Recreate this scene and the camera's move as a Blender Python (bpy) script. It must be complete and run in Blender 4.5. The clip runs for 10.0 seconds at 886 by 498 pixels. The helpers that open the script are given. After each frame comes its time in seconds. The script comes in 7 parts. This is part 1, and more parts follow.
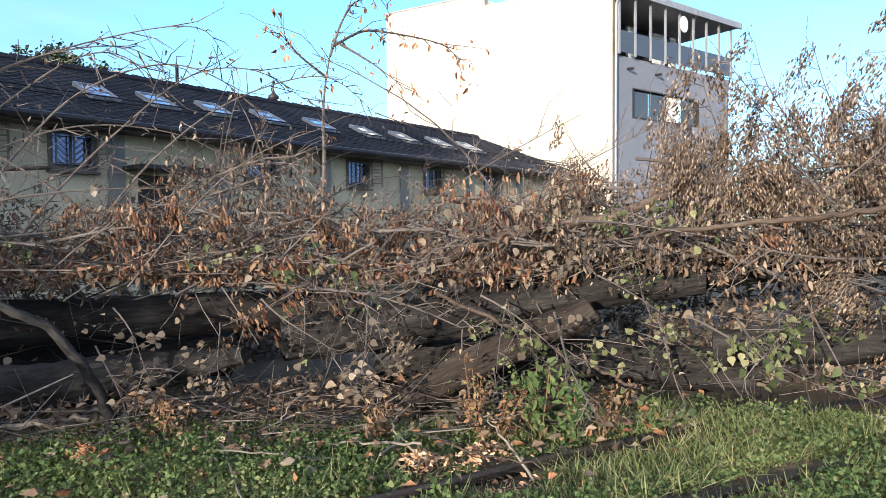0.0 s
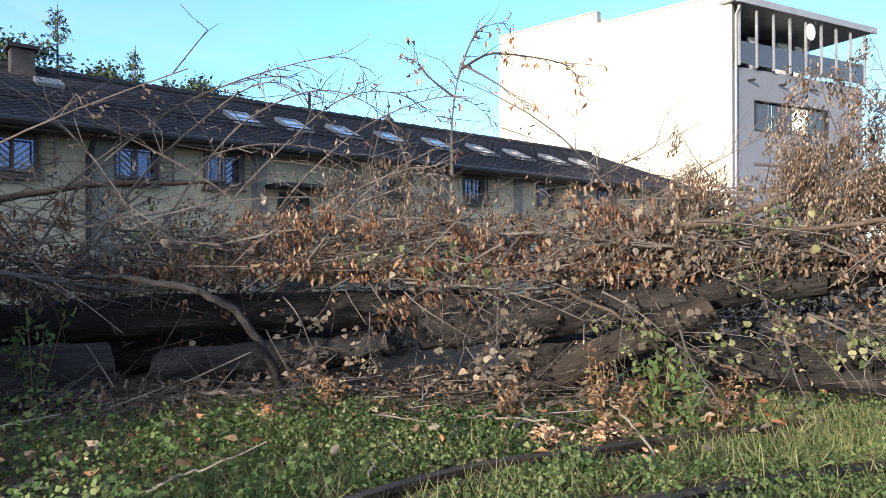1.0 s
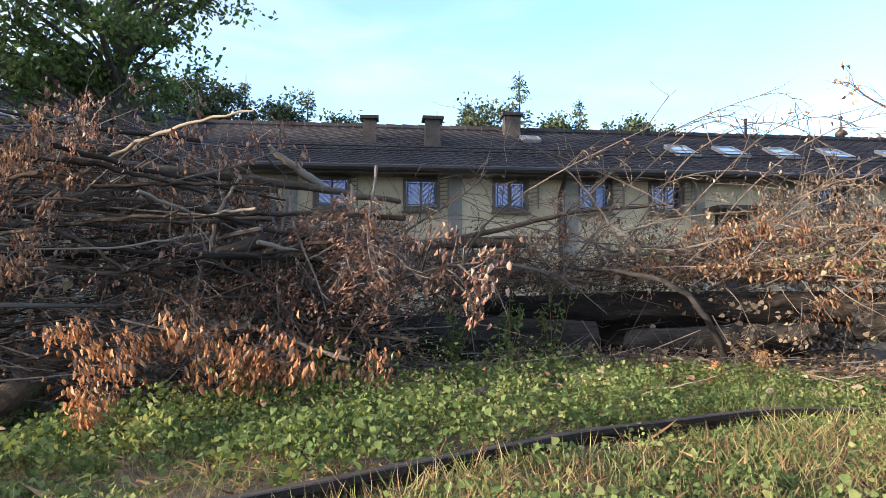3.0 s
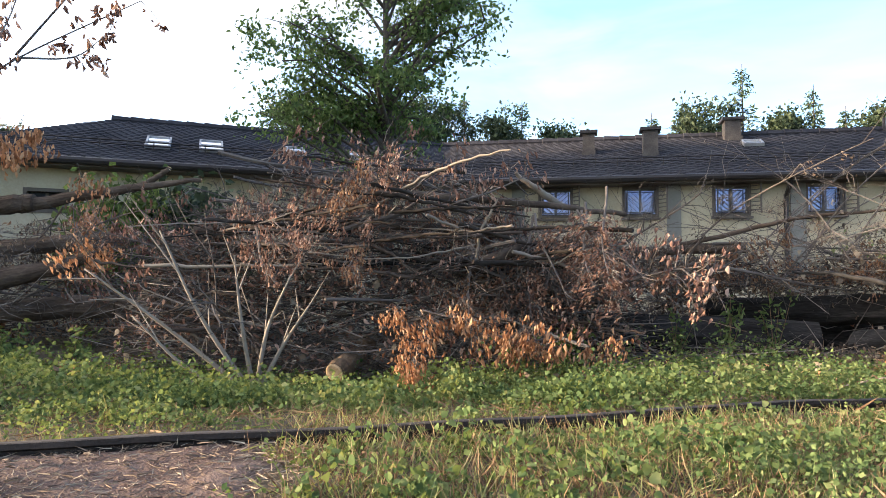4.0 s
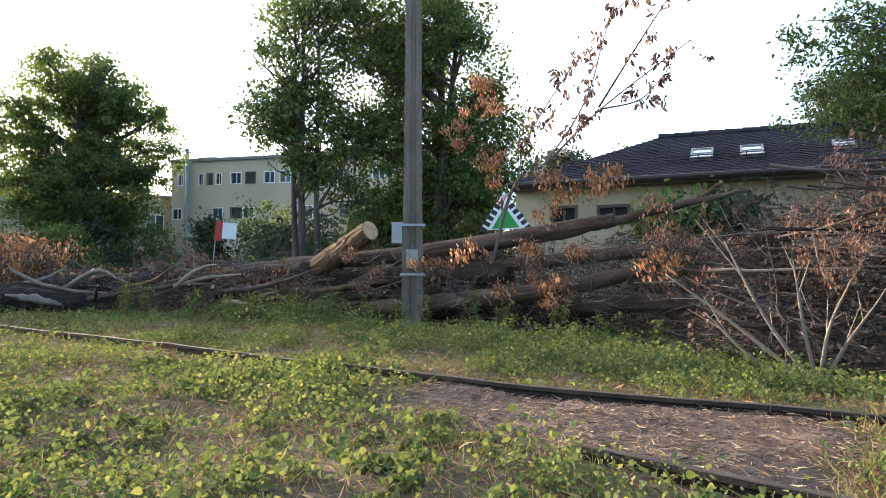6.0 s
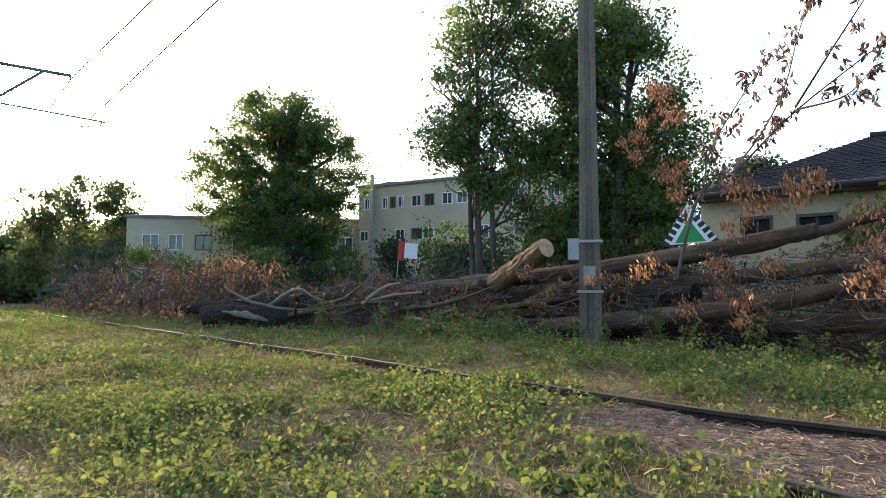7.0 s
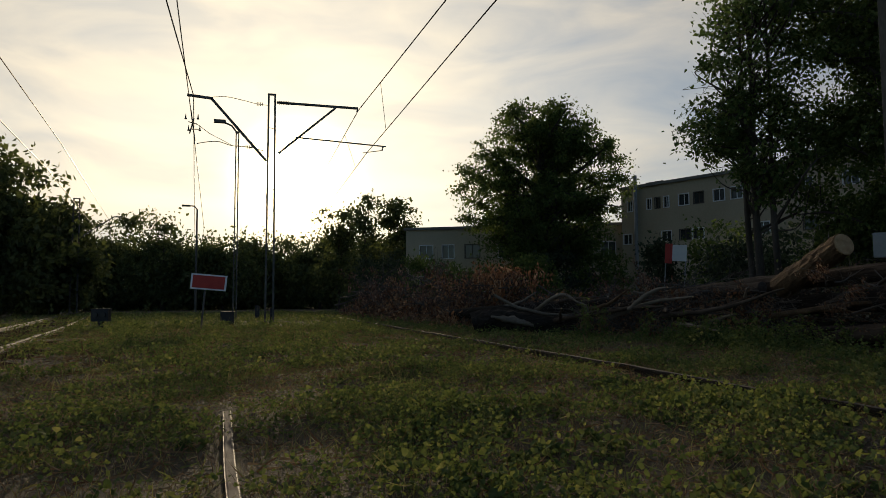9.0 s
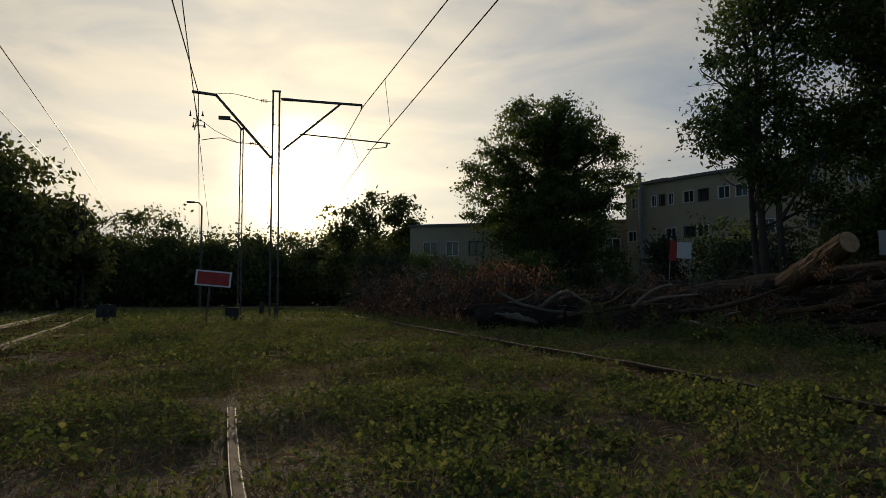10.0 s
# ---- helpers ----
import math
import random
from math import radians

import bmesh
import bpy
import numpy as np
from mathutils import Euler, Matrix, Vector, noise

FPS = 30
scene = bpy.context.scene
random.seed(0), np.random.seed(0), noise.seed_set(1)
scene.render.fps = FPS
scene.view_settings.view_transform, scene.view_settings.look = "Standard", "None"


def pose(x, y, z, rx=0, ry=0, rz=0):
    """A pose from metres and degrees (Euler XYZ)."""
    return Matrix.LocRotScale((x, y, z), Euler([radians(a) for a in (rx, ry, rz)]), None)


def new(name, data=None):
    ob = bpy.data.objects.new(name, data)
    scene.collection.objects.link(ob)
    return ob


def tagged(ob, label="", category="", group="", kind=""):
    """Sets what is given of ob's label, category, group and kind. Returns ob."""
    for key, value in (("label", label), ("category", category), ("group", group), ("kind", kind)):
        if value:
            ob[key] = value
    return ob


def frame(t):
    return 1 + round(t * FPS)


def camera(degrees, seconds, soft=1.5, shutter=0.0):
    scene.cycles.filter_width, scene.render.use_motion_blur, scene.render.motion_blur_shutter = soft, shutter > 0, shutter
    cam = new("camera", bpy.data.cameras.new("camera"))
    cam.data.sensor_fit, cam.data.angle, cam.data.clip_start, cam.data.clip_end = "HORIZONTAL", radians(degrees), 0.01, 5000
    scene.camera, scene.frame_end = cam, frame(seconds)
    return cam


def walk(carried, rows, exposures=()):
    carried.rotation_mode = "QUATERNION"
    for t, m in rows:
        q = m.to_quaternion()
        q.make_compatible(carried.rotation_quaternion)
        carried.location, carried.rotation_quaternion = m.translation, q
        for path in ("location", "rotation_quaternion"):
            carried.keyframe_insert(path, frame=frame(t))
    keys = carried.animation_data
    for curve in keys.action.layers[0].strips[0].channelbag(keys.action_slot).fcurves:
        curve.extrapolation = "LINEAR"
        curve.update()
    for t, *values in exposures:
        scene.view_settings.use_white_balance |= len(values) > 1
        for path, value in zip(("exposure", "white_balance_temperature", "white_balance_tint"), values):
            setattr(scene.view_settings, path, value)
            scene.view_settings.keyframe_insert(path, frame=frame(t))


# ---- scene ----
cam = camera(66.5, 10.0, soft=0.8)
PATH = [
    (0, pose(2.485, 4.096, 1.330, 88.43, 0.34, -66.86)),
    (0.5, pose(2.271, 4.058, 1.280, 89.30, 0.39, -62.99)),
    (1, pose(1.964, 3.992, 1.190, 90.15, 0.22, -57.66)),
    (1.5, pose(1.634, 3.857, 1.090, 91.10, 0.10, -50.01)),
    (2, pose(1.360, 3.594, 1.000, 91.78, 0.09, -39.74)),
    (2.5, pose(1.042, 3.215, 0.950, 92.25, 0.05, -30.86)),
    (2.7, pose(0.873, 3.022, 0.930, 92.50, -0.05, -27.20)),
    (3.8, pose(-0.001, 1.665, 0.870, 92.94, -0.49, -8.78)),
    (4, pose(-0.047, 1.378, 0.870, 93.01, -0.42, -4.56)),
    (4.5, pose(-0.122, 0.489, 0.900, 92.83, -0.13, 4.66)),
    (5, pose(0.000, 0.000, 0.950, 92.17, 0.11, 16.47)),
    (5.5, pose(0.000, 0.000, 0.950, 92.29, 0.07, 28.13)),
    (5.7, pose(0.000, 0.000, 0.950, 92.31, -0.05, 32.63)),
    (6.8, pose(0.000, 0.000, 0.950, 93.43, -0.06, 50.05)),
    (7, pose(0.000, 0.000, 0.950, 93.86, 0.03, 53.15)),
    (7.5, pose(0.000, 0.000, 0.950, 94.52, -0.07, 60.47)),
    (8, pose(0.000, 0.000, 0.950, 94.92, -0.25, 67.62)),
    (8.5, pose(0.000, 0.000, 0.950, 94.55, -0.10, 73.17)),
    (9, pose(0.000, 0.000, 0.950, 94.38, 0.36, 75.23)),
    (9.5, pose(0.000, 0.000, 0.950, 94.26, 0.50, 75.34)),
    (10, pose(0.000, 0.000, 0.950, 94.12, 0.23, 75.57)),
]
EXPOSURES = [(0.0, 2.0, 5750, 10), (1.5, 2.05, 5950, 10), (2.5, 2.4, 6450, 14), (4.5, 2.83, 7000, 14), (5.5, 2.82, 6980, 13), (7.0, 2.38, 6900, 11), (7.5, 2.02, 6900, 11), (8.0, 1.3, 6900, 11), (8.5, 0.45, 7700, 8), (9.0, -0.42, 7300, 9), (10.0, -0.66, 7300, 9)]
walk(cam, PATH, EXPOSURES)

# ---- sky and sun ----
SUN_YAW, SUN_EL = 87.6, 10.0
sun_dir = Vector((-math.sin(radians(SUN_YAW)) * math.cos(radians(SUN_EL)),
                  math.cos(radians(SUN_YAW)) * math.cos(radians(SUN_EL)), math.sin(radians(SUN_EL))))
world = bpy.data.worlds.new("sky")
scene.world = world
world.use_nodes = True
wn, wl = world.node_tree.nodes, world.node_tree.links
wn.clear()
w_out, w_bg = wn.new("ShaderNodeOutputWorld"), wn.new("ShaderNodeBackground")
sky = wn.new("ShaderNodeTexSky")
sky.sky_type, sky.sun_disc = "NISHITA", False
sky.sun_elevation, sky.sun_rotation = radians(SUN_EL), radians(-SUN_YAW)
sky.air_density, sky.dust_density, sky.ozone_density = 1.0, 0.4, 3.0
w_co = wn.new("ShaderNodeTexCoord")
w_map = wn.new("ShaderNodeMapping")
w_map.inputs["Scale"].default_value = (1.0, 1.0, 4.5)
w_noise = wn.new("ShaderNodeTexNoise")
w_noise.inputs["Scale"].default_value, w_noise.inputs["Detail"].default_value, w_noise.inputs["Roughness"].default_value = 1.7, 7.0, 0.55
w_ramp = wn.new("ShaderNodeValToRGB")
w_ramp.color_ramp.elements[0].position, w_ramp.color_ramp.elements[1].position = 0.42, 0.72
# thin cloud, brighter towards the sun
w_dot = wn.new("ShaderNodeVectorMath")
w_dot.operation = "DOT_PRODUCT"
w_dot.inputs[1].default_value = sun_dir
def w_math(op, a, b):
    n = wn.new("ShaderNodeMath")
    n.operation = op
    for k, v in enumerate((a, b)):
        if isinstance(v, (int, float)):
            n.inputs[k].default_value = v
        else:
            wl.new(v, n.inputs[k])
    return n.outputs[0]
wl.new(w_co.outputs["Generated"], w_dot.inputs[0])
wl.new(w_co.outputs["Generated"], w_map.inputs["Vector"])
wl.new(w_map.outputs[0], w_noise.inputs["Vector"])
wl.new(w_noise.outputs["Fac"], w_ramp.inputs[0])
near_sun = w_math("MAXIMUM", w_dot.outputs["Value"], 0.0)
halo = w_math("ADD", w_math("MULTIPLY", w_math("POWER", near_sun, 800.0), 120.0), w_math("MULTIPLY", w_math("POWER", near_sun, 15.0), 6.5))
cloud_light = w_math("ADD", w_math("MULTIPLY", w_math("POWER", near_sun, 2.0), 6.2), 1.5)
w_cloud = wn.new("ShaderNodeMix")
w_cloud.data_type = "RGBA"
w_ccol = wn.new("ShaderNodeVectorMath")
w_ccol.operation = "SCALE"
# soft bands of thicker, bluer cloud
w_map2 = wn.new("ShaderNodeMapping")
w_map2.inputs["Scale"].default_value = (1.0, 1.0, 3.4)
w_noise2 = wn.new("ShaderNodeTexNoise")
w_noise2.inputs["Scale"].default_value, w_noise2.inputs["Detail"].default_value, w_noise2.inputs["Distortion"].default_value = 4.2, 6.0, 0.6
wl.new(w_co.outputs["Generated"], w_map2.inputs["Vector"])
wl.new(w_map2.outputs[0], w_noise2.inputs["Vector"])
w_tone = wn.new("ShaderNodeValToRGB")
w_tone.color_ramp.elements[0].position, w_tone.color_ramp.elements[0].color = 0.34, (0.60, 0.68, 0.80, 1)
w_tone.color_ramp.elements[1].position, w_tone.color_ramp.elements[1].color = 0.64, (1.14, 1.08, 0.98, 1)
wl.new(w_noise2.outputs["Fac"], w_tone.inputs[0])
wl.new(w_tone.outputs["Color"], w_ccol.inputs[0])
wl.new(cloud_light, w_ccol.inputs["Scale"])
veil = w_math("MULTIPLY", w_math("POWER", w_math("MULTIPLY", w_math("ADD", w_dot.outputs["Value"], 1.0), 0.5), 1.6), 0.75)
wl.new(w_math("MINIMUM", w_math("ADD", w_math("MULTIPLY", w_ramp.outputs["Color"], 0.42), veil), 0.95), w_cloud.inputs["Factor"])
w_blue = wn.new("ShaderNodeVectorMath")
w_blue.operation = "MULTIPLY"
w_blue.inputs[1].default_value = (0.81, 0.945, 1.05)
wl.new(sky.outputs[0], w_blue.inputs[0])
wl.new(w_blue.outputs[0], w_cloud.inputs["A"])
wl.new(w_ccol.outputs[0], w_cloud.inputs["B"])
w_hcol = wn.new("ShaderNodeVectorMath")
w_hcol.operation = "SCALE"
w_hcol.inputs[0].default_value = (1.0, 0.80, 0.46)
wl.new(halo, w_hcol.inputs["Scale"])
w_add = wn.new("ShaderNodeVectorMath")
w_add.operation = "ADD"
wl.new(w_cloud.outputs["Result"], w_add.inputs[0])
wl.new(w_hcol.outputs[0], w_add.inputs[1])
wl.new(w_add.outputs[0], w_bg.inputs["Color"])
w_bg.inputs["Strength"].default_value = 0.13
wl.new(w_bg.outputs[0], w_out.inputs["Surface"])

sun_data = bpy.data.lights.new("sun", "SUN")
sun_data.energy, sun_data.angle, sun_data.color = 2.7, radians(0.9), (1.0, 0.83, 0.61)
sun = new("sun", sun_data)
sun.rotation_euler = sun_dir.to_track_quat("Z", "Y").to_euler()


# ---- materials ----
def mat(name, colors, rough=0.8, scale=6.0, fine=60.0, bump=0.3, metal=0.0, spread="", stretch=(1, 1, 1), translucent=0.0, jitter=0.25, spec=0.3, through_tint=(1.0, 1.0, 1.0)):
    """Noise at two scales picks among the colours; spread: 'island' or 'object' adds a random shift for each leaf or piece."""
    m = bpy.data.materials.new(name)
    m.use_nodes = True
    n, l = m.node_tree.nodes, m.node_tree.links
    b = n["Principled BSDF"]
    b.inputs["Roughness"].default_value, b.inputs["Metallic"].default_value = rough, metal
    b.inputs["Specular IOR Level"].default_value = spec
    co, mp = n.new("ShaderNodeTexCoord"), n.new("ShaderNodeMapping")
    mp.inputs["Scale"].default_value = stretch
    l.new(co.outputs["Object"], mp.inputs["Vector"])
    big, small, ramp = n.new("ShaderNodeTexNoise"), n.new("ShaderNodeTexNoise"), n.new("ShaderNodeValToRGB")
    big.inputs["Scale"].default_value, small.inputs["Scale"].default_value = scale, fine
    big.inputs["Detail"].default_value, small.inputs["Detail"].default_value = 6, 4
    for t in (big, small):
        l.new(mp.outputs[0], t.inputs["Vector"])
    def calc(op, x, y):
        k = n.new("ShaderNodeMath")
        k.operation = op
        for i, v in enumerate((x, y)):
            if isinstance(v, (int, float)):
                k.inputs[i].default_value = v
            else:
                l.new(v, k.inputs[i])
        return k.outputs[0]
    fac = calc("ADD", calc("MULTIPLY", big.outputs["Fac"], 0.65), calc("MULTIPLY", small.outputs["Fac"], 0.35))
    fac = calc("ADD", calc("MULTIPLY", calc("SUBTRACT", fac, 0.5), 2.0), 0.5)
    if spread:
        if spread == "island":
            r = n.new("ShaderNodeNewGeometry").outputs["Random Per Island"]
        else:
            r = n.new("ShaderNodeObjectInfo").outputs["Random"]
        fac = calc("ADD", calc("MULTIPLY", fac, jitter), calc("MULTIPLY", r, 1 - jitter))
    el = ramp.color_ramp.elements
    while len(el) < len(colors):
        el.new(0.5)
    for i, c in enumerate(colors):
        el[i].position, el[i].color = 0.12 + 0.76 * i / max(1, len(colors) - 1), (*c, 1)
    l.new(fac, ramp.inputs[0])
    l.new(ramp.outputs[0], b.inputs["Base Color"])
    if bump:
        bm_ = n.new("ShaderNodeBump")
        bm_.inputs["Strength"].default_value, bm_.inputs["Distance"].default_value = bump, 0.02
        l.new(fac if not spread else small.outputs["Fac"], bm_.inputs["Height"])
        l.new(bm_.outputs[0], b.inputs["Normal"])
    if translucent:
        tr, mix = n.new("ShaderNodeBsdfTranslucent"), n.new("ShaderNodeMixShader")
        mix.inputs[0].default_value = translucent
        tint = n.new("ShaderNodeVectorMath")
        tint.operation = "MULTIPLY"
        tint.inputs[1].default_value = through_tint
        l.new(ramp.outputs[0], tint.inputs[0])
        l.new(tint.outputs[0], tr.inputs["Color"])
        l.new(b.outputs[0], mix.inputs[1])
        l.new(tr.outputs[0], mix.inputs[2])
        l.new(mix.outputs[0], n["Material Output"].inputs["Surface"])
    return m


M = {}
M["soil"] = mat("soil", [(0.036, 0.029, 0.018), (0.078, 0.06, 0.038), (0.135, 0.105, 0.068)], 0.95, 1.4, 45, 1.0)
M["dirt"] = mat("crossing_dirt", [(0.058, 0.034, 0.027), (0.115, 0.072, 0.057), (0.185, 0.13, 0.105)], 0.95, 2.2, 70, 1.0)
M["ballast"] = mat("ballast", [(0.02, 0.015, 0.011), (0.045, 0.034, 0.025), (0.08, 0.062, 0.045)], 1.0, 4, 30, 1.0, spec=0.0)
M["rust"] = mat("rusty_rail", [(0.012, 0.0095, 0.009), (0.028, 0.021, 0.018), (0.052, 0.038, 0.031)], 0.6, 5, 60, 0.4, 0.35)
M["railhead"] = mat("worn_railhead", [(0.03, 0.024, 0.02), (0.055, 0.044, 0.037), (0.095, 0.079, 0.065)], 0.7, 4, 50, 0.2, 0.3)
M["dullhead"] = mat("dull_railhead", [(0.07, 0.05, 0.04), (0.12, 0.092, 0.074), (0.18, 0.145, 0.12)], 0.9, 6, 50, 0.3)
M["weed"] = mat("weed_leaf", [(0.030, 0.058, 0.027), (0.075, 0.12, 0.048), (0.148, 0.196, 0.08), (0.27, 0.28, 0.138)], 0.9, 1.1, 30, 0.0, 0, "island", translucent=0.42, jitter=0.6, through_tint=(1.28, 1.08, 0.66), spec=0.04)
M["grass"] = mat("grass_blade", [(0.072, 0.105, 0.042), (0.132, 0.168, 0.07), (0.215, 0.228, 0.108), (0.34, 0.30, 0.19)], 0.9, 1.3, 30, 0.0, 0, "island", translucent=0.3, jitter=0.45, through_tint=(1.5, 1.3, 0.8), spec=0.04)
M["dryweed"] = mat("dry_weed", [(0.10, 0.055, 0.03), (0.20, 0.12, 0.065), (0.32, 0.22, 0.13)], 0.85, 2, 30, 0, 0, "island", translucent=0.2)
M["straw"] = mat("straw_litter", [(0.09, 0.06, 0.045), (0.18, 0.13, 0.09), (0.36, 0.29, 0.21)], 0.9, 3, 30, 0, 0, "island")
M["bark"] = mat("dark_bark", [(0.009, 0.0084, 0.0083), (0.024, 0.0222, 0.0218), (0.056, 0.0515, 0.050)], 0.95, 5, 45, 1.0, stretch=(1, 1, 0.22), spec=0.08)
M["brownbark"] = mat("brown_bark", [(0.014, 0.0112, 0.0095), (0.033, 0.0265, 0.0225), (0.07, 0.058, 0.050)], 0.95, 5, 45, 1.0, stretch=(1, 1, 0.22), spec=0.08)
M["smoothbark"] = mat("grey_brown_bark", [(0.033, 0.024, 0.019), (0.072, 0.053, 0.042), (0.13, 0.102, 0.082)], 0.9, 4, 40, 0.8, stretch=(1, 1, 0.4), spec=0.12)
M["orangebark"] = mat("orange_brown_bark", [(0.05, 0.03, 0.018), (0.115, 0.07, 0.04), (0.20, 0.13, 0.075)], 0.9, 7, 45, 1.0, stretch=(1, 1, 0.5))
M["twig"] = mat("twig_bark", [(0.03, 0.024, 0.022), (0.07, 0.058, 0.053), (0.21, 0.18, 0.16)], 0.85, 3, 30, 0.0, 0, "island")
M["paletwig"] = mat("pale_peeled_wood", [(0.10, 0.08, 0.062), (0.17, 0.14, 0.112), (0.26, 0.22, 0.18)], 0.8, 4, 40, 0.2, stretch=(1, 1, 0.3))
M["palestick"] = mat("grey_dry_stick", [(0.11, 0.09, 0.073), (0.18, 0.15, 0.122), (0.27, 0.23, 0.19)], 0.85, 4, 40, 0.2, 0, "island", stretch=(1, 1, 0.3))
M["cutwood"] = mat("sawn_wood", [(0.32, 0.20, 0.10), (0.47, 0.31, 0.17), (0.58, 0.42, 0.26)], 0.85, 9, 60, 0.3)
M["chipwood"] = mat("fresh_wood_chips", [(0.26, 0.15, 0.085), (0.40, 0.245, 0.14), (0.53, 0.37, 0.24)], 0.85, 9, 60, 0.3, 0, "island")
M["redleaf"] = mat("red_brown_dead_leaf", [(0.085, 0.041, 0.030), (0.18, 0.092, 0.065), (0.29, 0.162, 0.115), (0.46, 0.31, 0.235)], 0.8, 2, 30, 0, 0, "island", translucent=0.25)
M["rustleaf"] = mat("rust_dead_leaf", [(0.07, 0.03, 0.018), (0.16, 0.075, 0.042), (0.235, 0.137, 0.084), (0.35, 0.24, 0.15)], 0.8, 2, 30, 0, 0, "island", translucent=0.3)
M["tanleaf"] = mat("tan_dead_leaf", [(0.046, 0.030, 0.021), (0.108, 0.073, 0.050), (0.195, 0.137, 0.096), (0.38, 0.30, 0.22)], 0.8, 2, 30, 0, 0, "island", translucent=0.3)
M["orangeleaf"] = mat("orange_dead_leaf", [(0.18, 0.075, 0.036), (0.33, 0.15, 0.072), (0.46, 0.24, 0.125), (0.56, 0.37, 0.23)], 0.75, 2, 30, 0, 0, "island", translucent=0.4)
M["yellowleaf"] = mat("wilting_green_leaf", [(0.04, 0.06, 0.024), (0.085, 0.11, 0.042), (0.165, 0.18, 0.08), (0.34, 0.32, 0.18)], 0.7, 2, 30, 0, 0, "island", translucent=0.4)
M["paleleaf"] = mat("pale_withered_leaf", [(0.075, 0.058, 0.045), (0.145, 0.117, 0.088), (0.29, 0.238, 0.177)], 0.8, 2, 30, 0, 0, "island", translucent=0.3)
M["acacia"] = mat("acacia_leaf", [(0.05, 0.092, 0.026), (0.098, 0.155, 0.045), (0.165, 0.22, 0.07)], 0.6, 0.4, 10, 0, 0, "island", translucent=0.5)
M["treeleaf"] = mat("maple_leaf", [(0.055, 0.085, 0.03), (0.10, 0.14, 0.05), (0.165, 0.205, 0.075)], 0.6, 0.3, 10, 0, 0, "island", translucent=0.55, through_tint=(1.12, 1.15, 0.8), spec=0.05)
M["farleaf"] = mat("distant_foliage", [(0.045, 0.062, 0.028), (0.08, 0.105, 0.045), (0.125, 0.15, 0.065)], 0.7, 0.2, 6, 0, 0, "island", translucent=0.5, through_tint=(1.45, 1.35, 0.9))
# darker copy of the tree leaf colours, with shade put into them
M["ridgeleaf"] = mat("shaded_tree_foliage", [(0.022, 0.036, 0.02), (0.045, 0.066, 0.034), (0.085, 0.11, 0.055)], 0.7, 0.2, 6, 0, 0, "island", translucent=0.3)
M["needle"] = mat("spruce_needles", [(0.03, 0.05, 0.025), (0.055, 0.085, 0.04), (0.09, 0.125, 0.06)], 0.7, 0.3, 8, 0, 0, "island", translucent=0.15)
M["treebark"] = mat("tree_bark", [(0.03, 0.024, 0.02), (0.065, 0.054, 0.045), (0.11, 0.095, 0.08)], 0.9, 3, 25, 0.8, stretch=(1, 1, 0.25))
M["plaster"] = mat("yellow_plaster", [(0.315, 0.268, 0.185), (0.40, 0.345, 0.247), (0.46, 0.405, 0.298)], 0.9, 0.7, 25, 0.15)
M["greyplaster"] = mat("grey_plaster", [(0.14, 0.14, 0.13), (0.19, 0.185, 0.17), (0.23, 0.225, 0.21)], 0.9, 0.7, 25, 0.15)
M["rooftile"] = mat("dark_grey_roof_tile", [(0.022, 0.0215, 0.026), (0.034, 0.033, 0.039), (0.05, 0.049, 0.056)], 0.9, 1.3, 14, 0.25, spec=0.12)
M["gutter"] = mat("dark_gutter_metal", [(0.028, 0.024, 0.024), (0.042, 0.036, 0.035)], 0.5, 3, 40, 0.05, 0.3)
M["chimney"] = mat("chimney_brick_render", [(0.035, 0.031, 0.03), (0.06, 0.053, 0.05), (0.09, 0.08, 0.074)], 0.9, 4, 30, 0.4)
M["frame"] = mat("brown_window_frame", [(0.075, 0.06, 0.05), (0.11, 0.09, 0.075)], 0.6, 5, 40, 0.05)
M["grillebar"] = mat("window_grille", [(0.05, 0.045, 0.045), (0.09, 0.08, 0.08)], 0.5, 5, 40, 0.05)
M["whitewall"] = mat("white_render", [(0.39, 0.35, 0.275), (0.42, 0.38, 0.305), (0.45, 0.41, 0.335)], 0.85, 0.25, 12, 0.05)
# grey render taken darker and bluer: the facade's shade is in this colour
M["shadedfacade"] = mat("light_grey_shaded_facade", [(0.125, 0.135, 0.165), (0.145, 0.156, 0.19), (0.162, 0.174, 0.21)], 0.8, 0.25, 12, 0.05)
M["steel"] = mat("painted_steel", [(0.22, 0.22, 0.23), (0.32, 0.32, 0.33)], 0.5, 3, 30, 0.05, 0.4)
M["maststeel"] = mat("weathered_mast_steel", [(0.05, 0.05, 0.05), (0.10, 0.095, 0.09), (0.15, 0.14, 0.13)], 0.6, 3, 30, 0.1, 0.4)
M["cable"] = mat("contact_wire", [(0.03, 0.03, 0.03), (0.06, 0.055, 0.05)], 0.5, 3, 30, 0, 0.6)
M["concrete"] = mat("pole_concrete", [(0.075, 0.060, 0.047), (0.13, 0.108, 0.086), (0.20, 0.172, 0.142)], 0.9, 3.0, 40, 0.6, stretch=(1, 1, 0.25))
M["farplaster"] = mat("pale_beige_render", [(0.37, 0.305, 0.215), (0.445, 0.37, 0.265), (0.51, 0.43, 0.315)], 0.9, 0.3, 12, 0.1)
M["paper"] = mat("weathered_paper", [(0.20, 0.19, 0.17), (0.33, 0.31, 0.28)], 0.9, 9, 40, 0.1)
M["white"] = mat("white_paint", [(0.70, 0.71, 0.72), (0.80, 0.80, 0.80)], 0.6, 3, 30, 0.02)
